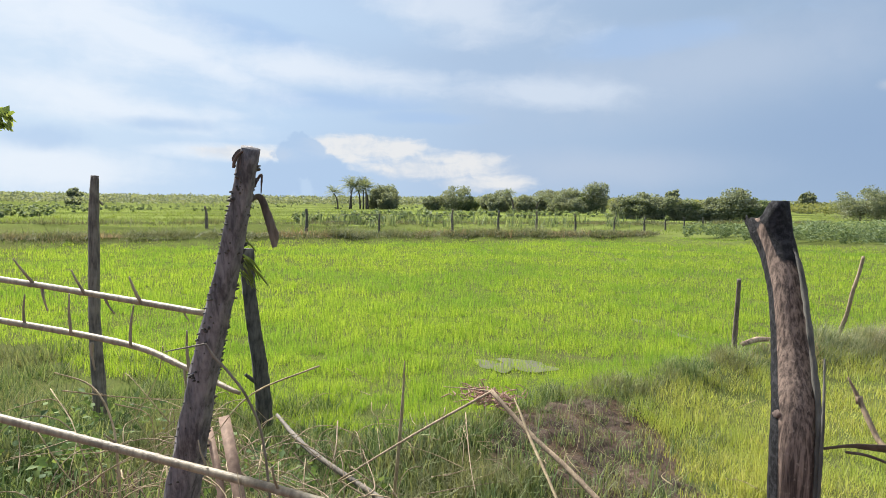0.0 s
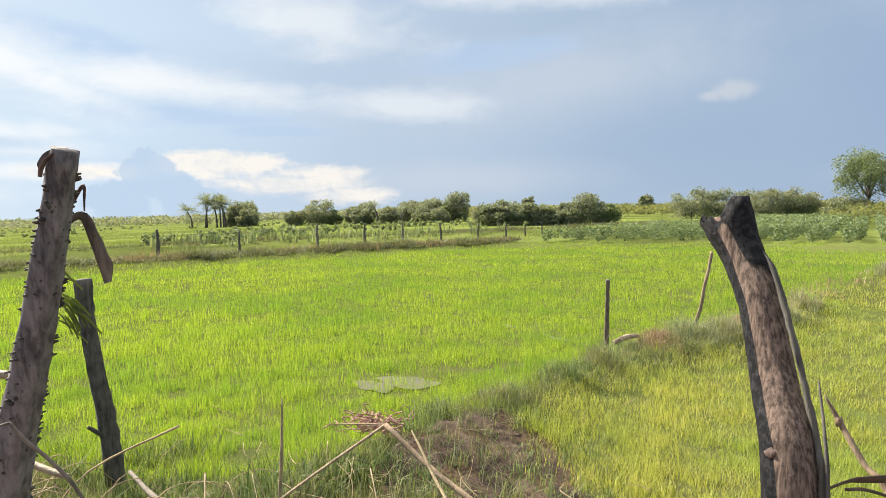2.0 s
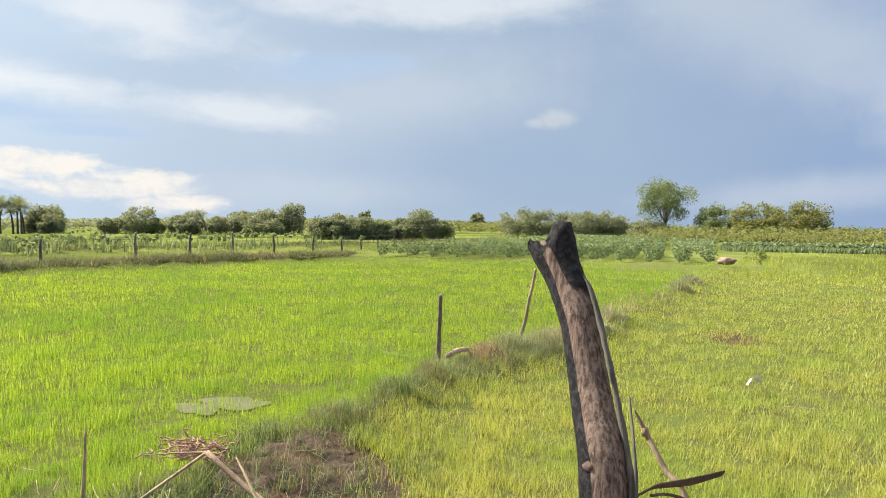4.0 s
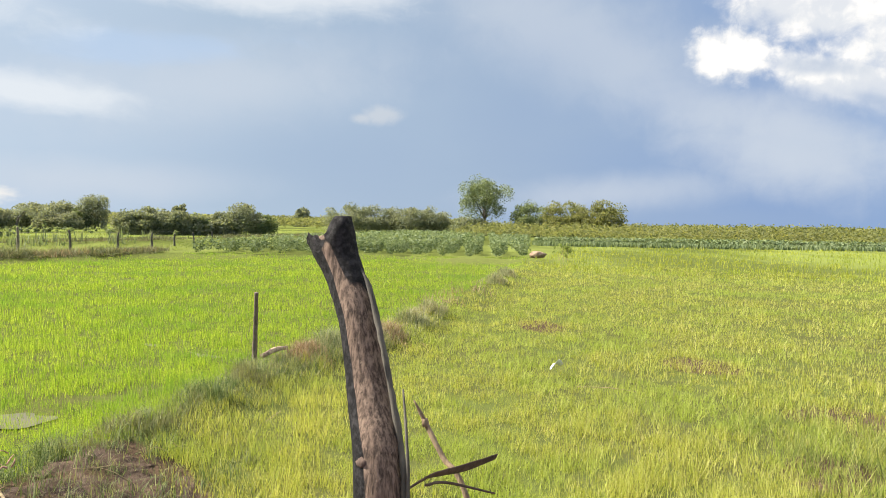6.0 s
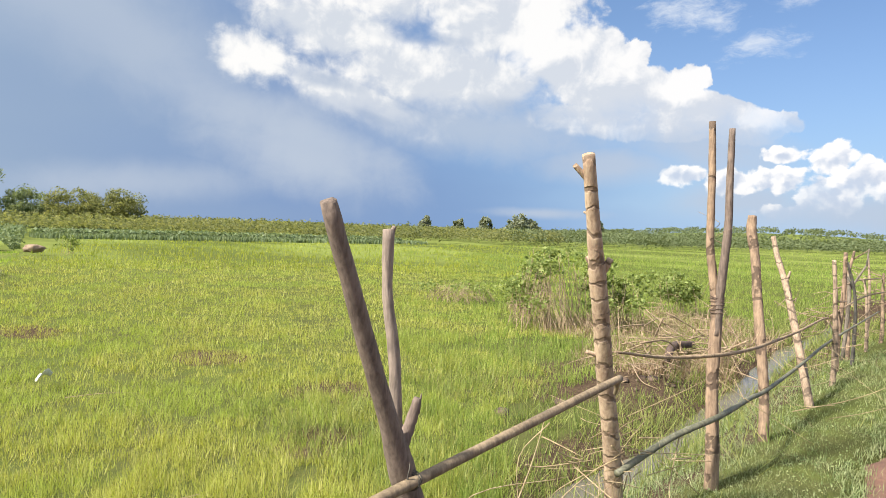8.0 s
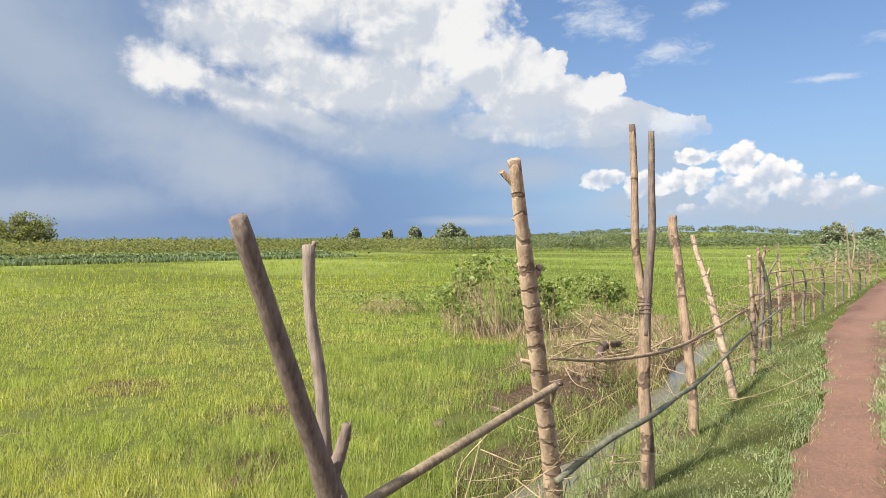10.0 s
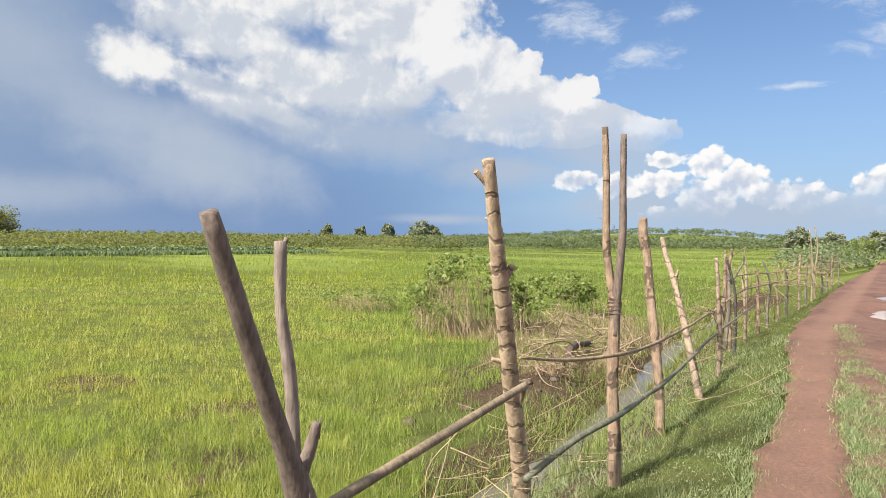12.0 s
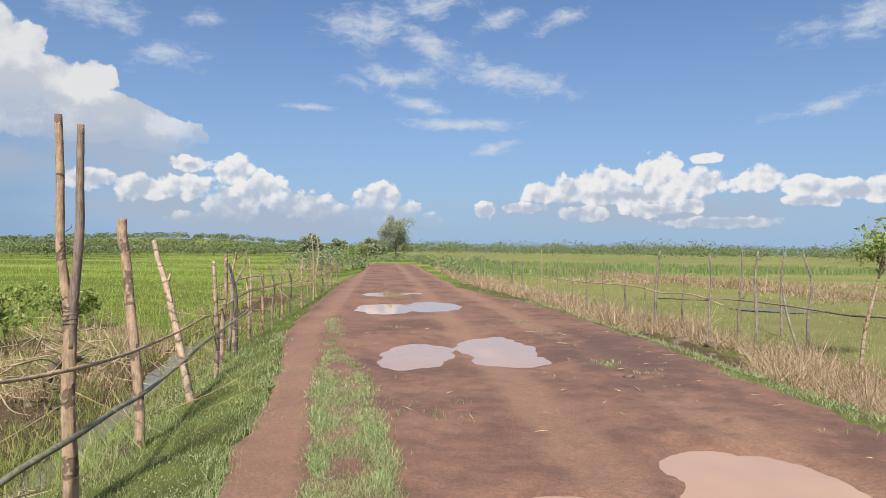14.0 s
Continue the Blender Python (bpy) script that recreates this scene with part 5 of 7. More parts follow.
def woodland(name, n, r0, r1, a0, a1, seed, height, width, per, size, mat, label, keep=None, power=1.0, rise=0.0):
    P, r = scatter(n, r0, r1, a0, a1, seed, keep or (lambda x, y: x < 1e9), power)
    rng = np.random.default_rng(seed)
    h = (height + rise * r) * rng.uniform(0.75, 1.2, len(P))
    w = width * rng.uniform(0.8, 1.25, len(P))
    q, hq, wq = np.repeat(P, per, 0), np.repeat(h, per), np.repeat(w, per)
    far = np.repeat(r, per) / r0
    d = rng.normal(size=q.shape)
    d[:, 2] = np.abs(d[:, 2]) * 0.9 - 0.25
    d /= np.linalg.norm(d, axis=1)[:, None]
    lump = 1 + 0.22 * np.sin(d[:, 0] * 5 + hq * 9) * np.sin(d[:, 1] * 6 + wq * 7)
    q = q + d * np.stack([wq * 0.5, wq * 0.5, hq * 0.55], 1) * (lump * rng.uniform(0.85, 1.05, len(q)))[:, None]
    q[:, 2] += hq * 0.45
    return whole(name, mesh_of(name, *leaves(q, size * far**0.7, seed, 0.6), mat), label, "woods", kind="stuff")


woodland("hill_woods", 560, 100, 260, 8, 42, 60, 2.1, 4.6, 130, 0.23, M["hill"], "low dark green woods at the foot of the hill", lambda x, y: np.hypot(x, y) > field_end(x, y) + 6, 1.0, 0.0035)
woodland("orchard", 950, 84, 300, 38, 86, 61, 2.0, 3.8, 95, 0.225, M["orchard"], "broad low orchard of round yellow-green trees", lambda x, y: np.hypot(x, y) > field_end(x, y) + 6, 1.0, 0.0035)
woodland("orchard", 420, 190, 420, 86, 118, 62, 2.6, 6.0, 90, 0.48, M["orchard"], "orchard slope behind the crop fields", None, 1.0, 0.006)
woodland("hill_woods", 560, 230, 620, 4, 62, 63, 3.0, 7.0, 85, 0.47, M["hill"], "wooded low hill in the distance", lambda x, y: np.hypot(x, y) > field_end(x, y) + 30, 1.0, 0.0015)
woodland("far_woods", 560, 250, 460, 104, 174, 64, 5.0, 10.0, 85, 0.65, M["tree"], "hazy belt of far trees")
woodland("far_woods", 520, 190, 480, -52, 6, 65, 4.6, 8.0, 140, 0.32, M["hill"], "dark belt of far trees along the horizon", lambda x, y: x > -28, 1.0, 0.003)
woodland("roadside_scrub", 60, 46, 92, 3, 12, 66, 1.7, 2.4, 190, 0.13, M["tree_light"], "green scrub where the road bends away", lambda x, y: lateral(x, y) < -2.2)
woodland("roadside_scrub", 16, 42, 75, -3, 3, 67, 0.8, 1.4, 150, 0.1, M["tree_light"], "low green bushes beside the road end", lambda x, y: (lateral(x, y) > 4.8) & (lateral(x, y) < 7.5))
woodland("roadside_scrub", 34, 77, 110, -6, 9, 68, 1.1, 2.2, 150, 0.14, M["tree_light"], "green scrub beyond the bend of the road")


# ---------------------------------------------------------------- trees
def tree(x, y, top, width, label, mat="tree", seed=0, n=2600, leaf=0.34, bare=0.28, clumps=11, name="tree", group="trees in the distance"):
    """A tree whose top stands at a given height; trunk, limbs and a crown of leaf clumps."""
    g = float(land(x, y))
    h = (top - g) * 1.06
    top = g + h
    rng = np.random.default_rng(seed)
    ob = thing(name, (x, y, g), label, "tree", group)
    low = g + h * bare
    centre = (x, y, low + (top - low) * 0.5)
    far = math.hypot(x, y)
    leaf *= 0.62 * max(1.0, far / 120)
    n = int(n * 1.7)
    p, c = crown_points(centre, (width * 0.50, width * 0.50, (top - low) * 0.56), n, seed, clumps + 20, 0.45)
    if bare < 0.1:
        a, q, f = rng.uniform(0, 6.283, n // 2), rng.uniform(0.55, 1.0, n // 2), rng.uniform(0, 0.55, n // 2)
        q = q * width * 0.46 * (1 + 0.14 * np.sin(a * 3 + seed) + 0.08 * np.sin(a * 7)) * (0.86 + 0.3 * f)
        p = np.vstack([p, np.c_[x + np.cos(a) * q, y + np.sin(a) * q, g + f * h]])
    r = 0.022 * h + 0.03
    lean = rng.normal(size=2) * 0.04 * h
    fork = (x + lean[0], y + lean[1], low + 0.1 * h)
    pieces = [tube([(x, y, g - 0.2), (x + lean[0] * 0.4, y + lean[1] * 0.4, g + h * bare * 0.6), fork], [r * 1.25, r, r * 0.75], 8, 0.12, seed, 4)]
    bole = part("trunk", mesh_of("trunk", *pieces[0], M["trunk"], True), ob)
    limbs = [tube([fork, tuple((np.array(fork) + k) / 2 + (0, 0, 0.04 * h)), tuple(k)], [r * 0.6, r * 0.35, r * 0.12], 6, 0.1, seed + i, 3) for i, k in enumerate(c[:7])]
    for limb in limbs:
        part("limb", mesh_of("limb", *limb, M["trunk"], True), bole)
    part("crown", mesh_of("crown", *leaves(p, leaf, seed, 0.7, 1.3), M[mat]), ob)
    return ob


def palm(x, y, top, seed, size=1.0):
    g = float(land(x, y))
    rng = np.random.default_rng(seed)
    ob = thing("palm_tree", (x, y, g), "tall coconut palm with a dark feathery crown", "palm", "palms in the distance")
    hub = np.array([x + rng.normal() * 0.8, y + rng.normal() * 0.8, top - 1.3 * size])
    part("trunk", mesh_of("trunk", *tube([(x, y, g - 0.2), (x * 0.7 + hub[0] * 0.3, y * 0.7 + hub[1] * 0.3, g * 0.4 + hub[2] * 0.6), tuple(hub)], [0.24, 0.17, 0.14], 8, 0.08, seed, 5), M["trunk"], True), ob)
    for k in range(26):
        a, e = k * 2.4 + rng.uniform(-0.3, 0.3), rng.uniform(-0.2, 1.2)
        d = np.array([math.cos(a) * math.cos(e), math.sin(a) * math.cos(e), math.sin(e)])
        s = np.linspace(0, 1, 16)[:, None]
        rib = hub + d * s * 4.2 * size + np.array([0, 0, -1.9 * size]) * s**2 * (0.6 + 0.5 * math.cos(e))
        across = np.cross(d, (0, 0, 1.0))
        across /= np.linalg.norm(across)
        q = []
        for i in range(1, 15):
            w = 0.7 * size * math.sin(math.pi * (i / 15) ** 0.7) + 0.1
            for sg in (-1, 1):
                q.append([rib[i], rib[i] + (rib[i + 1] - rib[i]) * 0.55, rib[i] + (rib[i + 1] - rib[i - 1]) * 0.9 + across * sg * w + np.array([0, 0, -0.45 * w])])
        q = np.array(q).reshape(-1, 3)
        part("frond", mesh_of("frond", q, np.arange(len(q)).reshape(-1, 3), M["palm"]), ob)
    return ob


for k, (x, y, top) in enumerate(((-121.0, -126.8, 6.0), (-117.6, -127.2, 5.7), (-120.4, -125.0, 5.2), (-116.5, -130.5, 4.24), (-119.0, -128.2, 6.76), (-122.5, -125.3, 6.62), (-119.7, -123.2, 5.64), (-113.9, -68.6, 3.3), (-111.9, -72.4, 4.0))):
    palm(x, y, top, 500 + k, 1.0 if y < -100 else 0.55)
dark, pale = "dark green broadleaf tree with a rounded crown in the distance", "sunlit leafy tree with a loose crown in the distance"
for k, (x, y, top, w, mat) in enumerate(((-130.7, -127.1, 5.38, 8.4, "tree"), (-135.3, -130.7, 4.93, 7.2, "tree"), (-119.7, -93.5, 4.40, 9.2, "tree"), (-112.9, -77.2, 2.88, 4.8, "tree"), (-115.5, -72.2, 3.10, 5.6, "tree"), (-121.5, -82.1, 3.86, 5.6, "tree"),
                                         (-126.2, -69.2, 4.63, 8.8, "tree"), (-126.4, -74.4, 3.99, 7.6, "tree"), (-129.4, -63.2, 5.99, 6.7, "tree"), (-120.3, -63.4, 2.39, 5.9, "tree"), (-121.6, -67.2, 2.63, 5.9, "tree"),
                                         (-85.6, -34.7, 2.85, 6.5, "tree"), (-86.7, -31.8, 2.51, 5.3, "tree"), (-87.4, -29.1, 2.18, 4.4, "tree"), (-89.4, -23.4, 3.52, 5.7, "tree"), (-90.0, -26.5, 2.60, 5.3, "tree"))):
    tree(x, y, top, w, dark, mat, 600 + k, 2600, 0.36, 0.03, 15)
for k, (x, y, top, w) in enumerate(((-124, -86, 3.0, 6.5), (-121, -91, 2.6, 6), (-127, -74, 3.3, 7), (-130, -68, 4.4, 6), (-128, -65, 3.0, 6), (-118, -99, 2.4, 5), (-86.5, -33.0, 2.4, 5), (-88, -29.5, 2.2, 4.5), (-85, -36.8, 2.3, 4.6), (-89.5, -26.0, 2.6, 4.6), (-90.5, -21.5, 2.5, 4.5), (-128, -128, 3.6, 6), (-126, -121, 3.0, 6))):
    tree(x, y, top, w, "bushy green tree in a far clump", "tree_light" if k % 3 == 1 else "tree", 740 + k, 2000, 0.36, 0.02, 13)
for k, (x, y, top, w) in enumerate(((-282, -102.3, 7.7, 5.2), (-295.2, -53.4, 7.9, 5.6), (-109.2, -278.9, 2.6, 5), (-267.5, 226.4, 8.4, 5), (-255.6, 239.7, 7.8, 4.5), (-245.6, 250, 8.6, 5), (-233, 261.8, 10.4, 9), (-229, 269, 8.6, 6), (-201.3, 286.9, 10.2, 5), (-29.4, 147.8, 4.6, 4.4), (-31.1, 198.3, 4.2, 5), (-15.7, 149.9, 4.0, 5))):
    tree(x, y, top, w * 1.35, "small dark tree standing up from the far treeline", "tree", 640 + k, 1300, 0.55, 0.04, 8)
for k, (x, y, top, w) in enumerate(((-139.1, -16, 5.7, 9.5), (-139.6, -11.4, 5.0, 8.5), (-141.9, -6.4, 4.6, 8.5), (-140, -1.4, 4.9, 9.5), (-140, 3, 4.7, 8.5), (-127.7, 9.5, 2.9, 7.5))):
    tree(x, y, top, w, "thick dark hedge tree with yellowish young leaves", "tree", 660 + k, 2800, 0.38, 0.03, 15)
tree(-129.4, 12.9, 10.9, 11.5, "tall spreading tree with airy green crown", "tree_light", 673, 7000, 0.34, 0.16, 8)
for k, (x, y, top, w, m) in enumerate(((-126.4, 21.3, 5.9, 8, "tree_light"), (-121.2, 27, 6.2, 9.6, "orchard"), (-117.7, 32.6, 5.8, 9.6, "orchard"), (-119, 29.5, 4.6, 8, "orchard"))):
    tree(x, y, top, w, "rounded orchard tree with pale yellow-green leaves", m, 680 + k, 3200, 0.4, 0.08, 13)
tree(-6.4, 95.5, 6.1, 5.4, "slender grey-green tree beside the road end", "tree", 690, 4600, 0.24, 0.12, 14)
tree(-7.9, 60.2, 2.0, 2.8, "leafy bush tree beside the road", "bush", 691, 1600, 0.16, 0.1, 9)


# ---------------------------------------------------------------- bushes by the ditch
def bush(x, y, height, width, seed, label, stems=40, n=1500):
    g = float(land(x, y))
    rng = np.random.default_rng(seed)
    ob = thing("bush", (x, y, g), label, "bush", "bushes by the ditch")
    p, c = crown_points((x, y, g + height * 0.64), (width * 0.56, width * 0.56, height * 0.5), n, seed, 14, 0.3)
    for k in range(stems):
        a, r = rng.uniform(0, 6.28), rng.uniform(0, 1) ** 0.5 * 0.42 * width
        b = np.array([x + math.cos(a) * r, y + math.sin(a) * r, g - 0.05])
        e = p[rng.integers(0, n)]
        e = np.array([b[0] * 0.6 + e[0] * 0.4, b[1] * 0.6 + e[1] * 0.4, e[2]])
        part("stem", mesh_of("stem", *tube([b, (b + e) / 2 + rng.normal(size=3) * 0.05, e], [0.006, 0.005, 0.003], 5, 0.1, k, 3), M["straw" if k % 3 == 0 else "twig"], True), ob)
    part("foliage", mesh_of("foliage", *leaves(p, 0.065, seed, 0.7, 1.5), M["bush"]), ob)
    return ob


bush(-8.5, 11.0, 1.55, 2.2, 701, "leafy green bush with bare grey stems by the ditch", 150, 1900)
bush(-7.6, 11.9, 1.15, 1.5, 702, "leafy green bush with dry stalks below", 80, 1300)
bush(-8.0, 15.3, 1.1, 1.7, 703, "round bright green bush beside dead grass", 40, 1500)
bush(-13.2, 12.9, 0.55, 2.6, 704, "low greyish scrub bush in the paddy", 110, 420)
bush(-10.6, 12.6, 0.5, 1.2, 705, "low dry scrub bush", 90, 120)
bush(-36.9, 8.3, 0.9, 1.1, 706, "small dark bush beside a bare earth heap", 10, 600)


# ---------------------------------------------------------------- posts and rails
def stick(parent, name, pts, radii, mat, seed, sides=10, rough=0.08, label="", nodes=0.0, per=6):
    return part(name, mesh_of(name, *tube(pts, radii, sides, rough, seed, per, nodes), M[mat], True), parent, label)


def post(pts, radii, mat, label, seed, twigs=(), name="fence_post", group="posts of the roadside fence", rough=0.1, sides=12):
    """An upright of cut branch wood with its stubs. The first point is its foot."""
    ob = thing(name, pts[0], label, "fence post", group)
    shaft = stick(ob, "shaft", pts, radii, mat, seed, sides, rough)
    for k, (a, b, r) in enumerate(twigs):
        stick(shaft, "stub", [a, tuple((np.array(a) + b) / 2), b], [r, r * 0.85, r * 0.7], mat, seed + k + 1, 7, 0.12)
    return ob


def rand_post(x, y, top, r, mat, seed, label, group, lean=0.04, knobs=2):
    """A thin crooked upright stick of a far fence run."""
    rng = np.random.default_rng(seed)
    g = float(land(x, y))
    h = top - g
    off = rng.normal(size=(4, 2)) * lean * h
    off[0] = 0
    pts = [(x + off[k][0] * f, y + off[k][1] * f, g - 0.15 + (h + 0.15) * f) for k, f in enumerate((0, 0.35, 0.7, 1.0))]
    ob = thing("fence_post", (x, y, g), label, "fence post", group)
    shaft = stick(ob, "shaft", pts, [r * 1.1, r, r * 0.8, r * 0.65], mat, seed, 8, 0.14)
    for k in range(knobs):
        f = rng.uniform(0.45, 0.95)
        a = np.array([np.interp(f, (0, 0.35, 0.7, 1), [p[i] for p in pts]) for i in range(3)])
        d = rng.normal(size=3) * 0.1 + (0, 0, 0.1)
        stick(shaft, "stub", [tuple(a), tuple(a + d)], [r * 0.5, r * 0.2], mat, seed + k + 7, 5, 0.1, per=2)
    return ob


# burnt stump post
BASE = (-1.26, 0.235, float(land(-1.26, 0.235)))
stump = thing("fence_post", BASE, "thick half-burnt wooden post with charred split top", "fence post", "posts of the roadside fence")
shaft_pts = [(-1.25, 0.235, -0.1), (-1.20, 0.230, 0.5), (-1.197, 0.228, 0.65), (-1.193, 0.226, 0.8), (-1.189, 0.223, 0.95), (-1.185, 0.220, 1.068), (-1.204, 0.213, 1.149), (-1.237, 0.199, 1.209), (-1.265, 0.187, 1.272), (-1.292, 0.169, 1.360), (-1.330, 0.142, 1.437), (-1.352, 0.118, 1.485), (-1.366, 0.104, 1.512)]


def flank_tag(mesh, top):
    """Marks how far the char reaches: one flank of the shaft and its head."""
    co = np.empty(len(mesh.vertices) * 3, np.float32)
    mesh.vertices.foreach_get("co", co)
    co = co.reshape(-1, 3)
    axis_y = np.interp(co[:, 2], [p[2] - BASE[2] for p in shaft_pts], [p[1] - BASE[1] for p in shaft_pts])
    d = (co[:, 1] - axis_y) / 0.042
    v = 0.95 * smooth(-d, 0.25, 0.6) + 0.5 * smooth(d, 0.7, 1.0) + 0.9 * smooth(co[:, 2], top - 0.10, top) * smooth(d, -0.3, 0.3) + 0.25 * smooth(co[:, 2], top, top + 0.04)
    a = mesh.attributes.new("flank", "FLOAT", "POINT")
    a.data.foreach_set("value", np.clip(v, 0, 1).astype(np.float32))


sv, st = tube(shaft_pts, [0.060, 0.052, 0.050, 0.048, 0.045, 0.043, 0.041, 0.038, 0.036, 0.034, 0.037, 0.041, 0.043], 26, 0.022, 21, 8)
head = smooth(sv[:, 2], 1.475, 1.50)
prong = smooth(sv[:, 1], 0.112, 0.122)
sv[:, 2] += head * (prong * 0.035 + 0.010 * np.sin(sv[:, 1] * 190) - 0.012 * smooth(np.abs(sv[:, 1] - 0.10), 0.025, 0.0))
sv[:, 2] = np.minimum(sv[:, 2], np.where(sv[:, 1] > 0.113, 1.548, 1.514 + 0.006 * np.sin(sv[:, 1] * 300)))
sv[-1, 2] -= 0.05
p_shaft = part("shaft", mesh_of("shaft", sv, st, M["burnt"], True), stump)
flank_tag(p_shaft.data, 1.47 - BASE[2])
p_slab = stick(stump, "split_slab", [(-1.162, 0.266, 0.7), (-1.167, 0.264, 1.074), (-1.187, 0.256, 1.155), (-1.218, 0.235, 1.253), (-1.254, 0.213, 1.344), (-1.287, 0.190, 1.421), (-1.308, 0.174, 1.450)], [0.007, 0.007, 0.006, 0.006, 0.006, 0.005, 0.0015], "dark_post", 25, 7, 0.35, "dark split-off slab of wood")
stick(stump, "bark_strip", [(-1.150, 0.272, 0.8), (-1.157, 0.270, 1.079), (-1.177, 0.266, 1.168), (-1.209, 0.258, 1.250)], [0.003, 0.0035, 0.003, 0.0015], "dark_post", 26, 5, 0.2, "thin dark strip of bark")
stick(p_shaft, "knot", [(-1.176, 0.197, 1.135), (-1.164, 0.193, 1.138), (-1.160, 0.191, 1.139)], [0.014, 0.010, 0.005], "husk", 27, 9, 0.25, "dark branch knot", per=3)


def curl_leaf(name, pts, half, mat, label, category, place, cup=0.5, group=""):
    """A dry curled leaf or husk: a cupped blade along a path."""
    path = smooth_path(pts, 8)
    n = len(path)
    s = np.linspace(0, 1, n)
    w = np.interp(s, np.linspace(0, 1, len(half)), half)
    way = np.gradient(path, axis=0)
    way /= np.linalg.norm(way, axis=1)[:, None]
    side = np.cross(way, (0, 0, 1.0))
    side /= np.linalg.norm(side, axis=1)[:, None]
    up = np.cross(side, way)
    v = []
    for k in np.linspace(-1, 1, 5):
        v.append(path + side * (w * k * 0.7)[:, None] + up * (w * (abs(k) ** 1.5) * cup + w * 0.5 * k)[:, None])
    v = np.array(v).transpose(1, 0, 2)
    thick = np.concatenate([v, v[:, ::-1] - up[:, None] * 0.0025], 1).reshape(-1, 3)
    i, j = np.meshgrid(np.arange(n - 1), np.arange(10), indexing="ij")
    a, b = i * 10 + j, i * 10 + (j + 1) % 10
    q = np.stack([a, b, b + 10, a + 10], -1).reshape(-1, 4)
    return mesh_of(name, thick, q, M[mat], True)


husk = thing("dead_leaf", (-1.187, 0.265, 1.08), "curled dark brown dead leaf husk caught against the post", "dead leaf")
part("blade", curl_leaf("blade", [(-1.16, 0.250, 1.083), (-1.25, 0.30, 1.078), (-1.287, 0.325, 1.070), (-1.335, 0.378, 1.062), (-1.382, 0.440, 1.068)], [0.004, 0.007, 0.012, 0.020, 0.013], "husk", "", "", None), husk)
stick(husk, "stalk", [(-1.24, 0.30, 1.07), (-1.29, 0.340, 1.055), (-1.335, 0.436, 1.016)], [0.003, 0.003, 0.002], "husk", 31, 5, 0.1, "thin stalk")
arm = thing("broken_branch", (-1.22, 0.62, float(land(-1.22, 0.62))), "grey broken branch leaning beside the burnt post", "branch")
stick(arm, "stem", [(-1.22, 0.62, -0.05), (-1.27, 0.50, 0.60), (-1.335, 0.385, 0.998), (-1.366, 0.335, 1.075), (-1.388, 0.300, 1.137), (-1.390, 0.276, 1.182)], [0.008, 0.007, 0.0055, 0.0052, 0.005, 0.0015], "twig", 33, 8, 0.1)
stick(arm, "knot", [(-1.388, 0.300, 1.130), (-1.389, 0.297, 1.145)], [0.0068, 0.0068], "twig", 34, 8, 0.15, per=2)

# leaning thorny post
lp = thing("fence_post", (-0.83, -1.65, float(land(-0.83, -1.65))), "leaning grey-brown post studded with dark thorns", "fence post", "posts of the roadside fence")
lp_pts = [(-0.834, -1.66, -0.15), (-0.824, -1.40, 0.55), (-0.812, -1.241, 1.0), (-0.806, -1.10, 1.35), (-0.800, -0.992, 1.655)]
lp_shaft = stick(lp, "shaft", lp_pts, [0.061, 0.053, 0.040, 0.031, 0.025], "thorny", 41, 22, 0.13, per=10)
rng = np.random.default_rng(42)
for k in range(420):
    f = rng.uniform(0.16, 0.97)
    c = np.array([np.interp(f, np.linspace(0, 1, 5), [p[i] for p in lp_pts]) for i in range(3)])
    r = np.interp(f, np.linspace(0, 1, 5), [0.061, 0.053, 0.040, 0.031, 0.025])
    a = rng.uniform(0, 6.28)
    d = np.array([math.cos(a), math.sin(a) * 0.95, math.sin(a) * 0.3])
    part("thorn", mesh_of("thorn", *tube([c + d * r * 0.9, c + d * (r + rng.uniform(0.004, 0.012))], [rng.uniform(0.003, 0.007), 0.0018], 5, 0.1, k, 1), M["dark_post"], True), lp_shaft)
part("bark_flap", curl_leaf("bark_flap", [(-0.786, -0.988, 1.648), (-0.772, -0.996, 1.640), (-0.764, -1.003, 1.622), (-0.762, -1.008, 1.603)], [0.006, 0.008, 0.010, 0.007], "husk", "", "", None, 0.9), lp, "torn dark bark hanging at the top")
part("bark_flap", curl_leaf("bark_flap", [(-0.826, -1.035, 1.515), (-0.850, -1.030, 1.525), (-0.862, -1.02, 1.48), (-0.872, -1.01, 1.43), (-0.880, -1.005, 1.395)], [0.005, 0.010, 0.015, 0.017, 0.007], "grey_post", "", "", None, 1.0), lp, "long strip of peeled bark hanging down")
stick(lp, "fibre", [(-0.828, -1.02, 1.555), (-0.845, -1.01, 1.59), (-0.848, -1.015, 1.54)], [0.003, 0.004, 0.0015], "husk", 47, 5, 0.2, "frayed bark fibres")
sprig = thing("leaf_sprig", (-0.862, -1.12, 1.36), "drooping green leaf sprig on the thorny post", "leaves")
for k in range(16):
    rng = np.random.default_rng(800 + k)
    a = np.array([-0.868, -1.125, 1.345]) + rng.normal(size=3) * (0.008, 0.012, 0.03)
    d = np.array([-0.02, 0.03, -0.045]) * rng.uniform(0.5, 1.3) + rng.normal(size=3) * 0.012
    part("leaf", curl_leaf("leaf", [a, a + d * 0.5 + (0, 0, 0.006), a + d], [0.002, 0.006, 0.0012], "bush", "", "", None, 0.3), sprig)

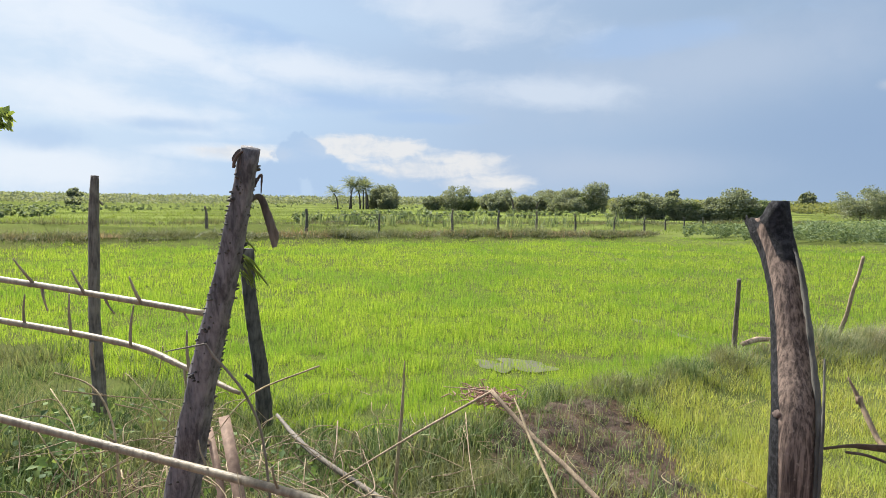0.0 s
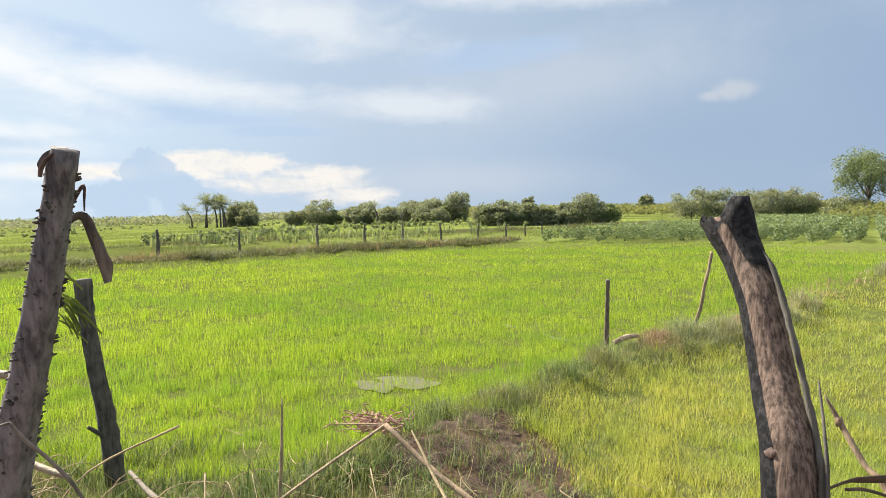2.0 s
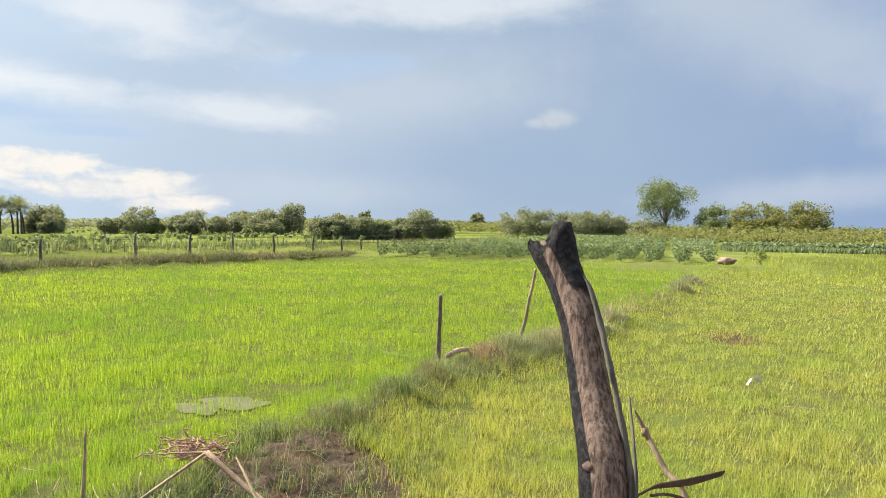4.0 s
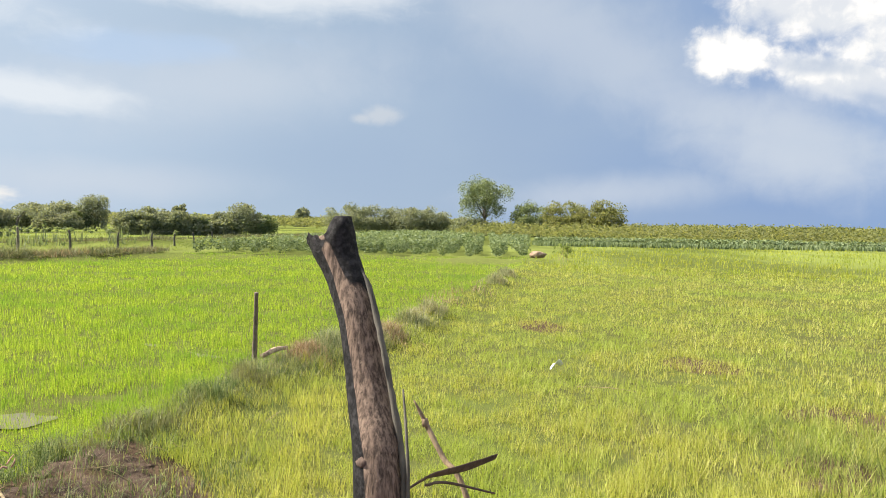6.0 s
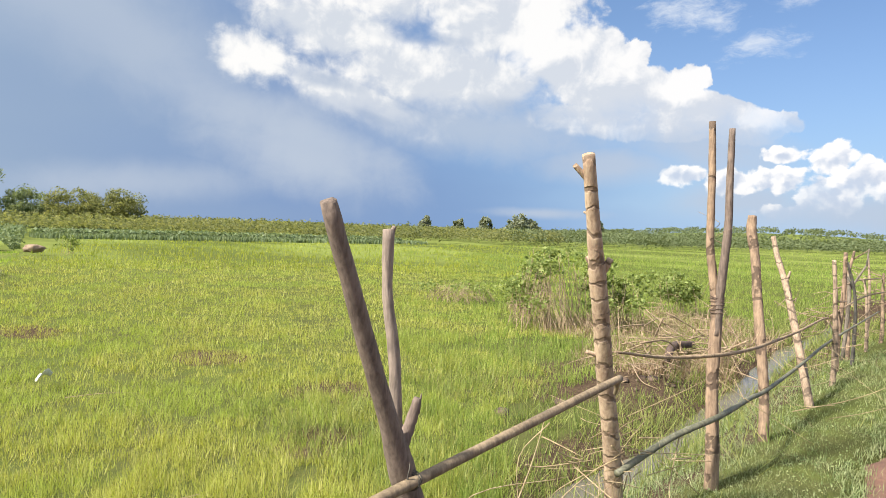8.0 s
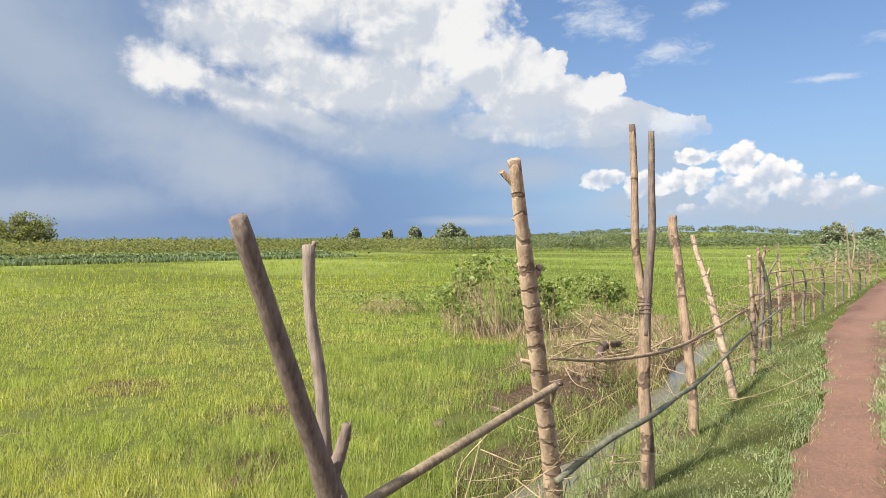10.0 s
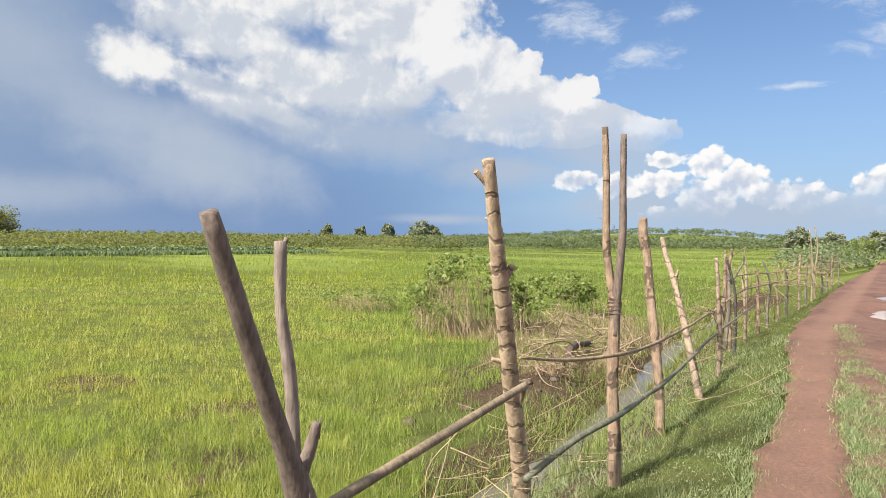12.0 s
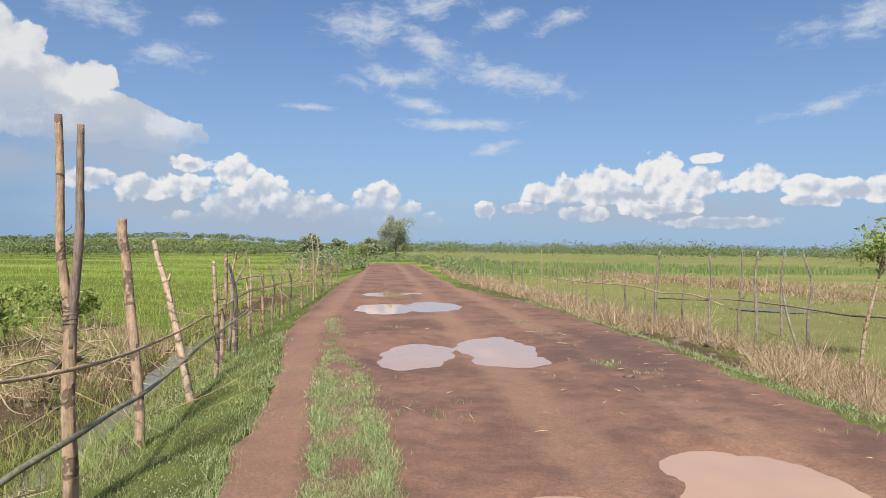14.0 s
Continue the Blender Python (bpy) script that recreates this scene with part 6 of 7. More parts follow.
# second, shorter dark post and thin post by the paddy edge
post([(-2.835, -3.77, -0.25), (-2.80, -3.76, 0.10), (-2.736, -3.763, 0.491), (-2.70, -3.785, 0.85), (-2.685, -3.80, 1.135)], [0.062, 0.058, 0.052, 0.048, 0.055], "dark_post", "short dark weathered post leaning by the paddy", 51, (((-2.78, -3.745, 0.075), (-2.66, -3.77, 0.18), 0.017),), rough=0.16)
post([(-1.99, -4.69, -0.3), (-1.985, -4.688, 0.0), (-1.964, -4.697, 0.510), (-1.965, -4.697, 1.071), (-1.972, -4.694, 1.45), (-1.978, -4.692, 1.66)], [0.05, 0.05, 0.042, 0.038, 0.034, 0.026], "grey_post", "straight slim weathered post in the grass", 52, (((-1.974, -4.69, 1.50), (-2.02, -4.66, 1.44), 0.01),), rough=0.12)

# bamboo rails with branch stubs, tied to the thorny post
def rail(pts, radii, mat, label, seed, stubs=(), nodes=0.3, name="fence_rail", group="rails of the roadside fence"):
    ob = thing(name, pts[0], label, "fence rail", group)
    pole = stick(ob, "pole", pts, radii, mat, seed, 12, 0.03, "", nodes)
    for k, (a, b, r) in enumerate(stubs):
        stick(pole, "stub", [a, tuple((np.array(a) + b) / 2 + (0.004, 0, 0.003)), b], [r * 0.7, r * 0.5, r * 0.3], mat, seed + k, 7, 0.15)
    return ob


rail([(-0.883, -1.331, 1.172), (-0.801, -1.658, 1.185), (-0.660, -2.406, 1.195), (-0.487, -3.270, 1.191), (-0.40, -3.75, 1.19)], [0.010, 0.011, 0.012, 0.013, 0.014], "bamboo", "thorny bamboo rail with cut branch stubs", 61,
     (((-0.700, -2.184, 1.195), (-0.640, -2.203, 1.291), 0.009), ((-0.739, -1.849, 1.19), (-0.702, -1.864, 1.275), 0.008), ((-0.809, -1.599, 1.18), (-0.777, -1.614, 1.269), 0.009), ((-0.71, -2.14, 1.19), (-0.72, -2.12, 1.10), 0.008), ((-0.77, -1.77, 1.18), (-0.79, -1.75, 1.13), 0.007), ((-0.86, -1.43, 1.17), (-0.87, -1.42, 1.14), 0.006)))
rail([(-0.955, -1.272, 0.922), (-0.938, -1.310, 0.934), (-0.90, -1.52, 0.975), (-0.847, -1.802, 1.012), (-0.685, -2.503, 1.020), (-0.500, -3.369, 1.005), (-0.41, -3.8, 1.0)], [0.006, 0.009, 0.011, 0.012, 0.0125, 0.013, 0.013], "bamboo", "bamboo rail with upright branch stubs", 62,
     (((-0.771, -2.052, 1.02), (-0.768, -2.053, 1.168), 0.009), ((-0.842, -1.750, 1.01), (-0.853, -1.744, 1.154), 0.009), ((-0.886, -1.445, 0.965), (-0.879, -1.449, 1.105), 0.009), ((-0.72, -2.35, 1.01), (-0.72, -2.34, 1.14), 0.009), ((-0.80, -1.95, 1.0), (-0.805, -1.94, 0.90), 0.009), ((-0.90, -1.50, 0.965), (-0.905, -1.49, 0.90), 0.009)))
rail([(-0.90, -0.34, 0.815), (-0.807, -0.574, 0.822), (-0.751, -0.880, 0.814), (-0.613, -1.305, 0.831), (-0.450, -1.739, 0.860), (-0.324, -2.079, 0.878), (-0.2, -2.45, 0.89)], [0.010, 0.011, 0.0115, 0.012, 0.0125, 0.013, 0.013], "bamboo", "long pale bamboo pole lying across the gap", 63,
     (((-0.70, -1.04, 0.835), (-0.69, -1.06, 0.90), 0.005), ((-0.60, -1.33, 0.85), (-0.57, -1.33, 0.88), 0.006), ((-0.76, -0.82, 0.82), (-0.73, -0.80, 0.89), 0.006)))


# forked brown post, its neighbour and the rail tied between
fk = post([(-1.705, 2.06, -0.1), (-1.665, 1.95, 0.30), (-1.625, 1.84, 0.53), (-1.600, 1.775, 0.67), (-1.575, 1.70, 0.83), (-1.540, 1.612, 1.01), (-1.490, 1.47, 1.31), (-1.440, 1.336, 1.60)], [0.046, 0.044, 0.042, 0.043, 0.040, 0.027, 0.024, 0.021], "smooth_bark", "forked smooth brown branch post leaning outward", 71)
stick(fk, "fork", [(-1.566, 1.680, 0.84), (-1.574, 1.705, 0.90), (-1.570, 1.730, 0.965), (-1.560, 1.744, 1.03)], [0.026, 0.022, 0.019, 0.013], "smooth_bark", 72, 10, 0.14, "short broken fork")
stick(fk, "splinter", [(-1.558, 1.745, 0.985), (-1.550, 1.750, 1.045)], [0.008, 0.002], "smooth_bark", 73, 6, 0.2, per=2)
post([(-1.80, 2.02, 0.0), (-1.72, 1.86, 0.55), (-1.665, 1.755, 0.88), (-1.672, 1.735, 1.14), (-1.690, 1.715, 1.34), (-1.682, 1.705, 1.535)], [0.022, 0.021, 0.019, 0.018, 0.016, 0.018], "grey_tan", "slim greyish-brown post behind the forked one", 74, (((-1.686, 1.71, 1.50), (-1.672, 1.72, 1.545), 0.010),))
rail([(-1.625, 2.93, 0.93), (-1.612, 2.75, 0.91), (-1.568, 2.20, 0.846), (-1.527, 1.684, 0.787), (-1.49, 1.25, 0.737), (-1.43, 0.55, 0.66)], [0.016, 0.0165, 0.0165, 0.017, 0.0175, 0.0175], "cut_pole", "brown cut pole tied slanting to the forked post", 75, (((-1.627, 2.91, 0.92), (-1.66, 2.95, 0.85), 0.022),), 0.0)
tie = thing("wire_tie", (-1.553, 1.70, 0.785), "twisted wire tie round the rail and post", "wire")
for k in range(3):
    a = np.linspace(0, 2 * np.pi, 15)
    c = np.array([-1.562, 1.708 + k * 0.005, 0.785 + k * 0.005])
    ring = c + np.stack([np.cos(a) * 0.052, np.cos(a) * 0.012 + 0.006 * np.sin(a), np.sin(a) * 0.026], 1)
    stick(tie, "loop", ring, [0.0018, 0.0018], "dark_post", 76 + k, 5, 0.0, per=2)
stick(tie, "loose_end", [(-1.53, 1.69, 0.80), (-1.515, 1.685, 0.84), (-1.52, 1.69, 0.855)], [0.003, 0.002, 0.001], "dark_post", 82, 5, 0.1)

# pale ringed post
bi_pts = [(-2.11, 3.70, -0.15), (-2.068, 3.60, 0.22), (-2.00, 3.44, 0.55), (-1.945, 3.29, 0.86), (-1.890, 3.17, 1.10), (-1.845, 3.055, 1.34), (-1.795, 2.93, 1.60), (-1.742, 2.80, 1.885)]
bi = post(bi_pts, [0.052, 0.050, 0.044, 0.044, 0.040, 0.041, 0.030, 0.027], "pale_bark", "pale post with dark ringed bark and cut stubs", 91,
          (((-1.765, 2.86, 1.765), (-1.800, 2.78, 1.84), 0.016), ((-1.79, 2.915, 1.62), (-1.822, 2.89, 1.645), 0.008), ((-1.845, 3.06, 1.36), (-1.895, 3.03, 1.44), 0.018), ((-1.845, 3.06, 1.34), (-1.792, 3.07, 1.435), 0.022), ((-1.93, 3.25, 0.94), (-1.975, 3.17, 0.965), 0.014)), rough=0.07, sides=16)
bi_shaft = next(c for c in bi.children if c.name.startswith("shaft"))
rng = np.random.default_rng(95)
for k in range(20):
    f = 0.1 + 0.87 * k / 20 + rng.uniform(-0.008, 0.008)
    c = np.array([np.interp(f, np.linspace(0, 1, 8), [p[i] for p in bi_pts]) for i in range(3)])
    r = np.interp(f, np.linspace(0, 1, 8), [0.052, 0.050, 0.044, 0.044, 0.040, 0.041, 0.030, 0.027])
    w = np.array([0.12, -0.3, 1.0]) / 1.05
    a = np.linspace(0, 2 * np.pi, 13)
    e1, e2 = np.cross(w, (1, 0, 0)), np.cross(w, (0, 1, 0))
    ring = c + (np.cos(a)[:, None] * e1 / np.linalg.norm(e1) + np.sin(a)[:, None] * e2 / np.linalg.norm(e2)) * r * 1.02 + w * (0.004 * np.sin(a * 2 + k))[:, None]
    part("bark_ring", mesh_of("bark_ring", *tube(ring, [0.0004, 0.0022, 0.0003, 0.0018, 0.0003], 5, 0.3, k, 1, cap=False), M["tan_bark"], True), bi_shaft)

# tall twin post, bound with wire
tw = post([(-1.915, 4.453, -0.15), (-1.925, 4.456, 0.30), (-1.943, 4.453, 0.591), (-1.939, 4.455, 0.947), (-1.936, 4.455, 1.20)], [0.044, 0.042, 0.038, 0.036, 0.030], "tan_bark", "tall twin-stemmed tan post bound with wire", 101)
stick(tw, "stem", [(-1.944, 4.453, 0.95), (-1.948, 4.453, 1.15), (-1.972, 4.450, 1.33), (-1.992, 4.44, 1.52), (-1.998, 4.436, 1.91), (-2.010, 4.430, 2.275)], [0.028, 0.028, 0.026, 0.024, 0.022, 0.020], "tan_bark", 102, 11, 0.08)
stick(tw, "stem", [(-1.928, 4.450, 0.95), (-1.922, 4.450, 1.15), (-1.905, 4.440, 1.33), (-1.882, 4.435, 1.62), (-1.885, 4.437, 1.92), (-1.886, 4.437, 2.22)], [0.028, 0.028, 0.027, 0.025, 0.022, 0.019], "smooth_bark", 103, 11, 0.08)
for k in range(6):
    a = np.linspace(0, 2 * np.pi, 13)
    stick(tw, "wire", np.array([-1.936, 4.453, 1.10 + 0.018 * k]) + np.stack([np.cos(a) * 0.047, np.sin(a) * 0.036, 0.010 * np.sin(a + k)], 1), [0.0022, 0.0022], "husk", 110 + k, 4, 0.0, "rusty binding wire", per=2)
for k in range(7):
    rng = np.random.default_rng(120 + k)
    b = np.array([-1.93 + rng.choice([-1, 1]) * 0.04, 4.45, rng.uniform(1.0, 1.65)])
    stick(tw, "twig", [b, b + rng.normal(size=3) * 0.05, b + rng.normal(size=3) * (0.1, 0.06, 0.1)], [0.003, 0.002, 0.001], "twig", 130 + k, 4, 0.1, per=3)

post([(-2.165, 5.865, -0.12), (-2.20, 5.89, 0.35), (-2.255, 5.91, 0.767), (-2.30, 5.935, 1.05), (-2.35, 5.965, 1.414), (-2.40, 5.99, 1.62), (-2.40, 5.99, 1.755)], [0.040, 0.038, 0.040, 0.038, 0.034, 0.040, 0.033], "tan_bark", "stout tan post with knotted bark", 141)
post([(-2.342, 7.377, -0.1), (-2.50, 7.48, 0.42), (-2.62, 7.56, 0.80), (-2.73, 7.63, 1.12), (-2.86, 7.72, 1.40), (-2.925, 7.76, 1.60)], [0.045, 0.042, 0.038, 0.034, 0.03, 0.026], "scaly_bark", "leaning scaly grey-tan post", 142, (((-2.73, 7.63, 1.10), (-2.70, 7.66, 1.25), 0.018), ((-2.66, 7.58, 0.92), (-2.60, 7.58, 0.98), 0.008)))
G_L, G_R = "posts of the roadside fence", "posts of the fence across the road"
left_run = ((-2.69, 9.05, 1.36, 0.034, "scaly_bark"), (-3.06, 10.4, 1.44, 0.036, "tan_bark"), (-3.05, 11.0, 1.3, 0.026, "dark_post"), (-3.45, 12.2, 1.45, 0.03, "tan_bark"), (-3.42, 13.0, 1.0, 0.028, "scaly_bark"), (-3.58, 13.6, 1.35, 0.026, "scaly_bark"), (-3.62, 14.6, 1.05, 0.035, "tan_bark"), (-3.72, 15.8, 1.2, 0.026, "grey_post"), (-3.8, 17.0, 1.05, 0.03, "tan_bark"), (-3.95, 18.6, 0.95, 0.032, "dark_post"),
            (-4.0, 20.2, 1.25, 0.03, "scaly_bark"), (-4.15, 21.8, 1.0, 0.03, "grey_post"), (-4.3, 23.5, 2.0, 0.03, "bamboo"), (-4.4, 24.6, 2.15, 0.032, "bamboo"), (-4.5, 26.2, 1.2, 0.032, "dark_post"), (-4.7, 28.4, 1.3, 0.034, "grey_post"), (-4.9, 30.6, 1.2, 0.034, "tan_bark"), (-5.1, 33.5, 1.1, 0.034, "grey_post"))
for k, (x, y, top, r, mat) in enumerate(left_run):
    rand_post(x, y, top, r, mat, 900 + k, {"bamboo": "tall pale bamboo stake in the fence", "dark_post": "short dark weathered fence stake"}.get(mat, "crooked rough-barked fence stake"), G_L, 0.035)
# pitchfork-shaped branch among the stakes
post([(-3.35, 11.6, -0.2), (-3.30, 11.6, 0.7), (-3.33, 11.6, 1.1)], [0.028, 0.026, 0.02], "grey_post", "forked dark stake with a slanting arm", 931, (((-3.31, 11.6, 0.85), (-3.10, 11.62, 1.25), 0.018), ((-3.10, 11.62, 1.25), (-3.08, 11.62, 1.50), 0.014)))

# rails of the left fence
rail([(-1.985, 3.50, 0.28), (-1.95, 4.0, 0.39), (-1.888, 4.455, 0.455), (-2.02, 5.2, 0.43), (-2.165, 5.88, 0.375), (-2.44, 7.42, 0.38), (-2.71, 9.05, 0.42), (-3.06, 12.2, 0.54)], [0.019, 0.018, 0.0165, 0.016, 0.0155, 0.014, 0.012, 0.009], "bamboo_green", "grey-green bamboo rail low along the posts", 151, (), 0.33)
rail([(-1.83, 3.2, 0.985), (-1.94, 3.9, 0.868), (-1.885, 4.455, 0.838), (-2.0, 5.1, 0.79), (-2.195, 5.9, 0.73), (-2.52, 7.5, 0.672), (-2.69, 8.6, 0.69), (-2.76, 9.05, 0.67)], [0.006, 0.010, 0.0125, 0.012, 0.0135, 0.013, 0.012, 0.009], "twig", "crooked branch rail with thorny twigs", 152, tuple(((-1.90 - 0.085 * k, 4.2 + 0.55 * k, 0.845 - 0.03 * k), (-1.86 - 0.09 * k, 4.3 + 0.55 * k, 0.94 - 0.03 * k + 0.03 * (k % 3)), 0.005) for k in range(7)), 0.0)
rail([(-3.0, 9.9, 0.62), (-3.35, 12.4, 0.72), (-3.6, 14.5, 0.70), (-3.9, 18.4, 0.66)], [0.013, 0.014, 0.013, 0.012], "twig", "grey branch rail of the fence", 153, (), 0.0)
rail([(-3.1, 10.4, 0.95), (-3.5, 13.0, 0.98), (-3.8, 16.5, 0.9), (-4.1, 20.5, 0.85)], [0.011, 0.012, 0.011, 0.010], "twig", "upper branch rail of the fence", 154, (), 0.0)
rail([(-3.9, 18.0, 0.6), (-4.3, 23.0, 0.65), (-4.8, 29.5, 0.7), (-5.1, 33.5, 0.7)], [0.016, 0.017, 0.016, 0.015], "twig", "far branch rail of the fence", 155, (), 0.0)


def twig_bundle(name, place, n, spread, length, r, mat, label, seed, way=(0, 0, 0), category="brushwood", group="brushwood along the fence"):
    """Loose twigs piled together, each a piece of its own."""
    rng = np.random.default_rng(seed)
    ob = thing(name, place, label, category, group)
    for k in range(n):
        c = np.array(place) + rng.normal(size=3) * spread
        d = rng.normal(size=3) * (1, 1, 0.45) + way
        d *= length * rng.uniform(0.4, 1.1) / np.linalg.norm(d)
        sag = rng.normal(size=3) * length * 0.07
        rr = r * rng.uniform(0.5, 1.2)
        a, b = c - d / 2, c + d / 2
        a[2], b[2] = max(a[2], float(land(a[0], a[1])) + 0.01), max(b[2], float(land(b[0], b[1])) + 0.01)
        stick(ob, "twig", [a, (a + b) / 2 + sag, b], [rr, rr * 0.8, rr * 0.35], mat, seed + k, 5, 0.1, per=4)
    return ob


twig_bundle("brush_pile", (-6.6, 12.2, 0.0), 110, (0.7, 0.8, 0.2), 0.6, 0.005, "straw", "heap of pinkish dry stalks beside the ditch", 1013)
twig_bundle("brush_pile", (-5.0, 9.9, -0.02), 54, (0.4, 0.9, 0.12), 1.1, 0.012, "twig", "pile of dead branches beside the ditch", 1014)
twig_bundle("brush_pile", (-2.35, 6.2, 0.45), 24, (0.35, 0.9, 0.22), 0.9, 0.0035, "straw", "tangle of straw-coloured thorny twigs on the fence", 1001)
twig_bundle("brush_pile", (-2.05, 3.6, 0.28), 40, (0.16, 0.28, 0.12), 0.55, 0.004, "straw", "dry straw stalks heaped at the post foot", 1002)
twig_bundle("brush_pile", (-2.9, 9.4, 0.55), 26, (0.25, 1.0, 0.22), 0.8, 0.005, "twig", "tangle of thin dry branches on the fence", 1003)
twig_bundle("brush_pile", (-3.75, 15.5, 0.62), 70, (0.3, 2.2, 0.25), 0.9, 0.007, "twig", "grey tangle of branches woven into the fence", 1004)
twig_bundle("brush_pile", (-4.35, 23.0, 0.65), 80, (0.3, 3.0, 0.28), 1.0, 0.010, "twig", "far tangle of branches woven into the fence", 1005)
twig_bundle("brush_pile", (-1.0, -1.6, 0.5), 70, (0.2, 0.4, 0.16), 0.5, 0.003, "straw", "dry twigs and stalks round the thorny post", 1006)
twig_bundle("brush_pile", (-1.2, -1.0, 0.45), 40, (0.15, 0.3, 0.12), 0.4, 0.003, "twig", "dry bent stalks under the bamboo pole", 1012)
twig_bundle("brush_pile", (-1.7, -2.0, 0.06), 50, (0.4, 0.5, 0.06), 0.5, 0.004, "twig", "dry twigs lying on the bank", 1007)
twig_bundle("brush_pile", (-4.5, 8.6, -0.12), 26, (0.5, 0.8, 0.08), 0.9, 0.01, "twig", "dead branches lying beside the ditch", 1008)
twig_bundle("straw_litter", (-4.2, -1.8, -0.22), 24, (0.6, 0.45, 0.02), 0.3, 0.0035, "straw", "bits of straw trodden into the mud", 1010, (0, 0, 0), "straw", "litter at the gap")
twig_bundle("straw_litter", (-3.2, -2.3, -0.10), 46, (0.5, 0.5, 0.05), 0.35, 0.003, "straw", "dry stalks strewn in the bank grass", 1011, (0, 0, 0), "straw", "litter at the gap")
twig_bundle("husk_pile", (-4.2, -2.6, -0.09), 170, (0.11, 0.14, 0.028), 0.12, 0.007, "red_husk", "small heap of reddish dry husks on the bund", 1009)

# dead stalks arching over the bank
rng = np.random.default_rng(1020)
for bx, by, n in ((-1.25, -1.9, 34), (-1.7, -2.6, 34), (-1.35, -1.2, 26), (-2.3, -2.9, 24)):
    ob = thing("stalk_tangle", (bx, by, float(land(bx, by))), "tangle of dead grey-brown stalks arching over the bank", "dry stalks", "dry stalks on the bank")
    for k in range(n):
        x, y = bx + rng.normal() * 0.28, by + rng.normal() * 0.34
        a, L = rng.uniform(0, 6.28), rng.uniform(0.2, 0.55)
        d = np.array([math.cos(a), math.sin(a), 0]) * L
        g0 = np.array([x, y, float(land(x, y)) - 0.01])
        stick(ob, "stalk", [g0, g0 + d * 0.25 + (0, 0, 0.75 * L), g0 + d * 0.7 + (0, 0, 0.85 * L), g0 + d * 1.1 + (0, 0, 0.5 * L)], [0.003, 0.003, 0.0022, 0.0012], "straw" if k % 2 else "twig", 1021 + k, 5, 0.1, per=4)

# single stalks and branches near the gap
def branch(pts, radii, mat, label, seed, twigs=(), name="fallen_branch"):
    ob = thing(name, pts[0], label, "branch", "loose branches at the gap")
    stick(ob, "stem", pts, radii, mat, seed, 7, 0.1)
    for k, (p, r) in enumerate(twigs):
        stick(ob, "twig", p, r, mat, seed + k + 1, 5, 0.1)
    return ob


branch([(-2.435, -1.347, 0.595), (-2.372, -1.075, 0.459), (-2.301, -0.788, 0.350), (-2.2, -0.5, 0.20), (-2.15, -0.3, float(land(-2.15, -0.3)))], [0.012, 0.012, 0.013, 0.013, 0.013], "twig", "brown forked branch propped over the mud", 1101,
       (([(-2.435, -1.347, 0.595), (-2.08, -1.53, 0.43), (-1.741, -1.686, 0.268)], [0.007, 0.006, 0.004]), ([(-2.435, -1.347, 0.595), (-2.40, -1.47, 0.592), (-2.370, -1.601, 0.581)], [0.004, 0.003, 0.002])))
branch([(-2.412, -1.200, 0.597), (-2.35, -1.12, 0.55), (-2.286, -1.023, 0.468), (-2.159, -0.844, 0.356), (-2.0, -0.6, 0.15), (-1.95, -0.5, float(land(-1.95, -0.5)))], [0.003, 0.006, 0.007, 0.007, 0.007, 0.007], "straw", "pale bent stick leaning over the mud", 1102)
branch([(-2.502, -2.059, -0.21), (-2.515, -2.045, 0.05), (-2.529, -2.030, 0.346), (-2.535, -2.024, 0.610)], [0.012, 0.011, 0.010, 0.004], "straw", "thin upright brown stalk by the paddy edge", 1103, (), "upright_stalk")
branch([(-2.546, -3.223, 0.021), (-2.40, -2.85, 0.01), (-2.309, -2.518, -0.01), (-2.288, -1.994, -0.09), (-2.25, -1.7, -0.12)], [0.012, 0.017, 0.018, 0.018, 0.017], "grey_post", "grey fallen pole on the bank", 1104)
branch([(-0.821, -2.353, 0.813), (-0.902, -2.215, 0.770), (-0.925, -2.096, 0.662), (-0.906, -1.995, 0.50), (-0.90, -1.95, float(land(-0.9, -1.95)))], [0.002, 0.004, 0.004, 0.005, 0.005], "straw", "arching dry stalk in the grass", 1105)
branch([(-1.74, -1.69, 0.268), (-1.9, -1.5, 0.1), (-2.05, -1.35, float(land(-2.05, -1.35)))], [0.004, 0.005, 0.006], "straw", "dry stalk leaning to the ground", 1106)
branch([(-0.734, -1.099, 1.139), (-0.755, -1.086, 1.100), (-0.786, -1.066, 1.055), (-0.825, -1.039, 0.980), (-0.881, -1.048, 0.841), (-0.941, -1.078, 0.5), (-1.041, -1.178, float(land(-1.041, -1.178)))], [0.003, 0.0038, 0.0035, 0.0035, 0.0035, 0.004, 0.004], "grey_post", "thin bent stalk leaning against the thorny post", 1107, (([(-0.734, -1.099, 1.139), (-0.629, -1.113, 1.133)], [0.003, 0.0015]),))
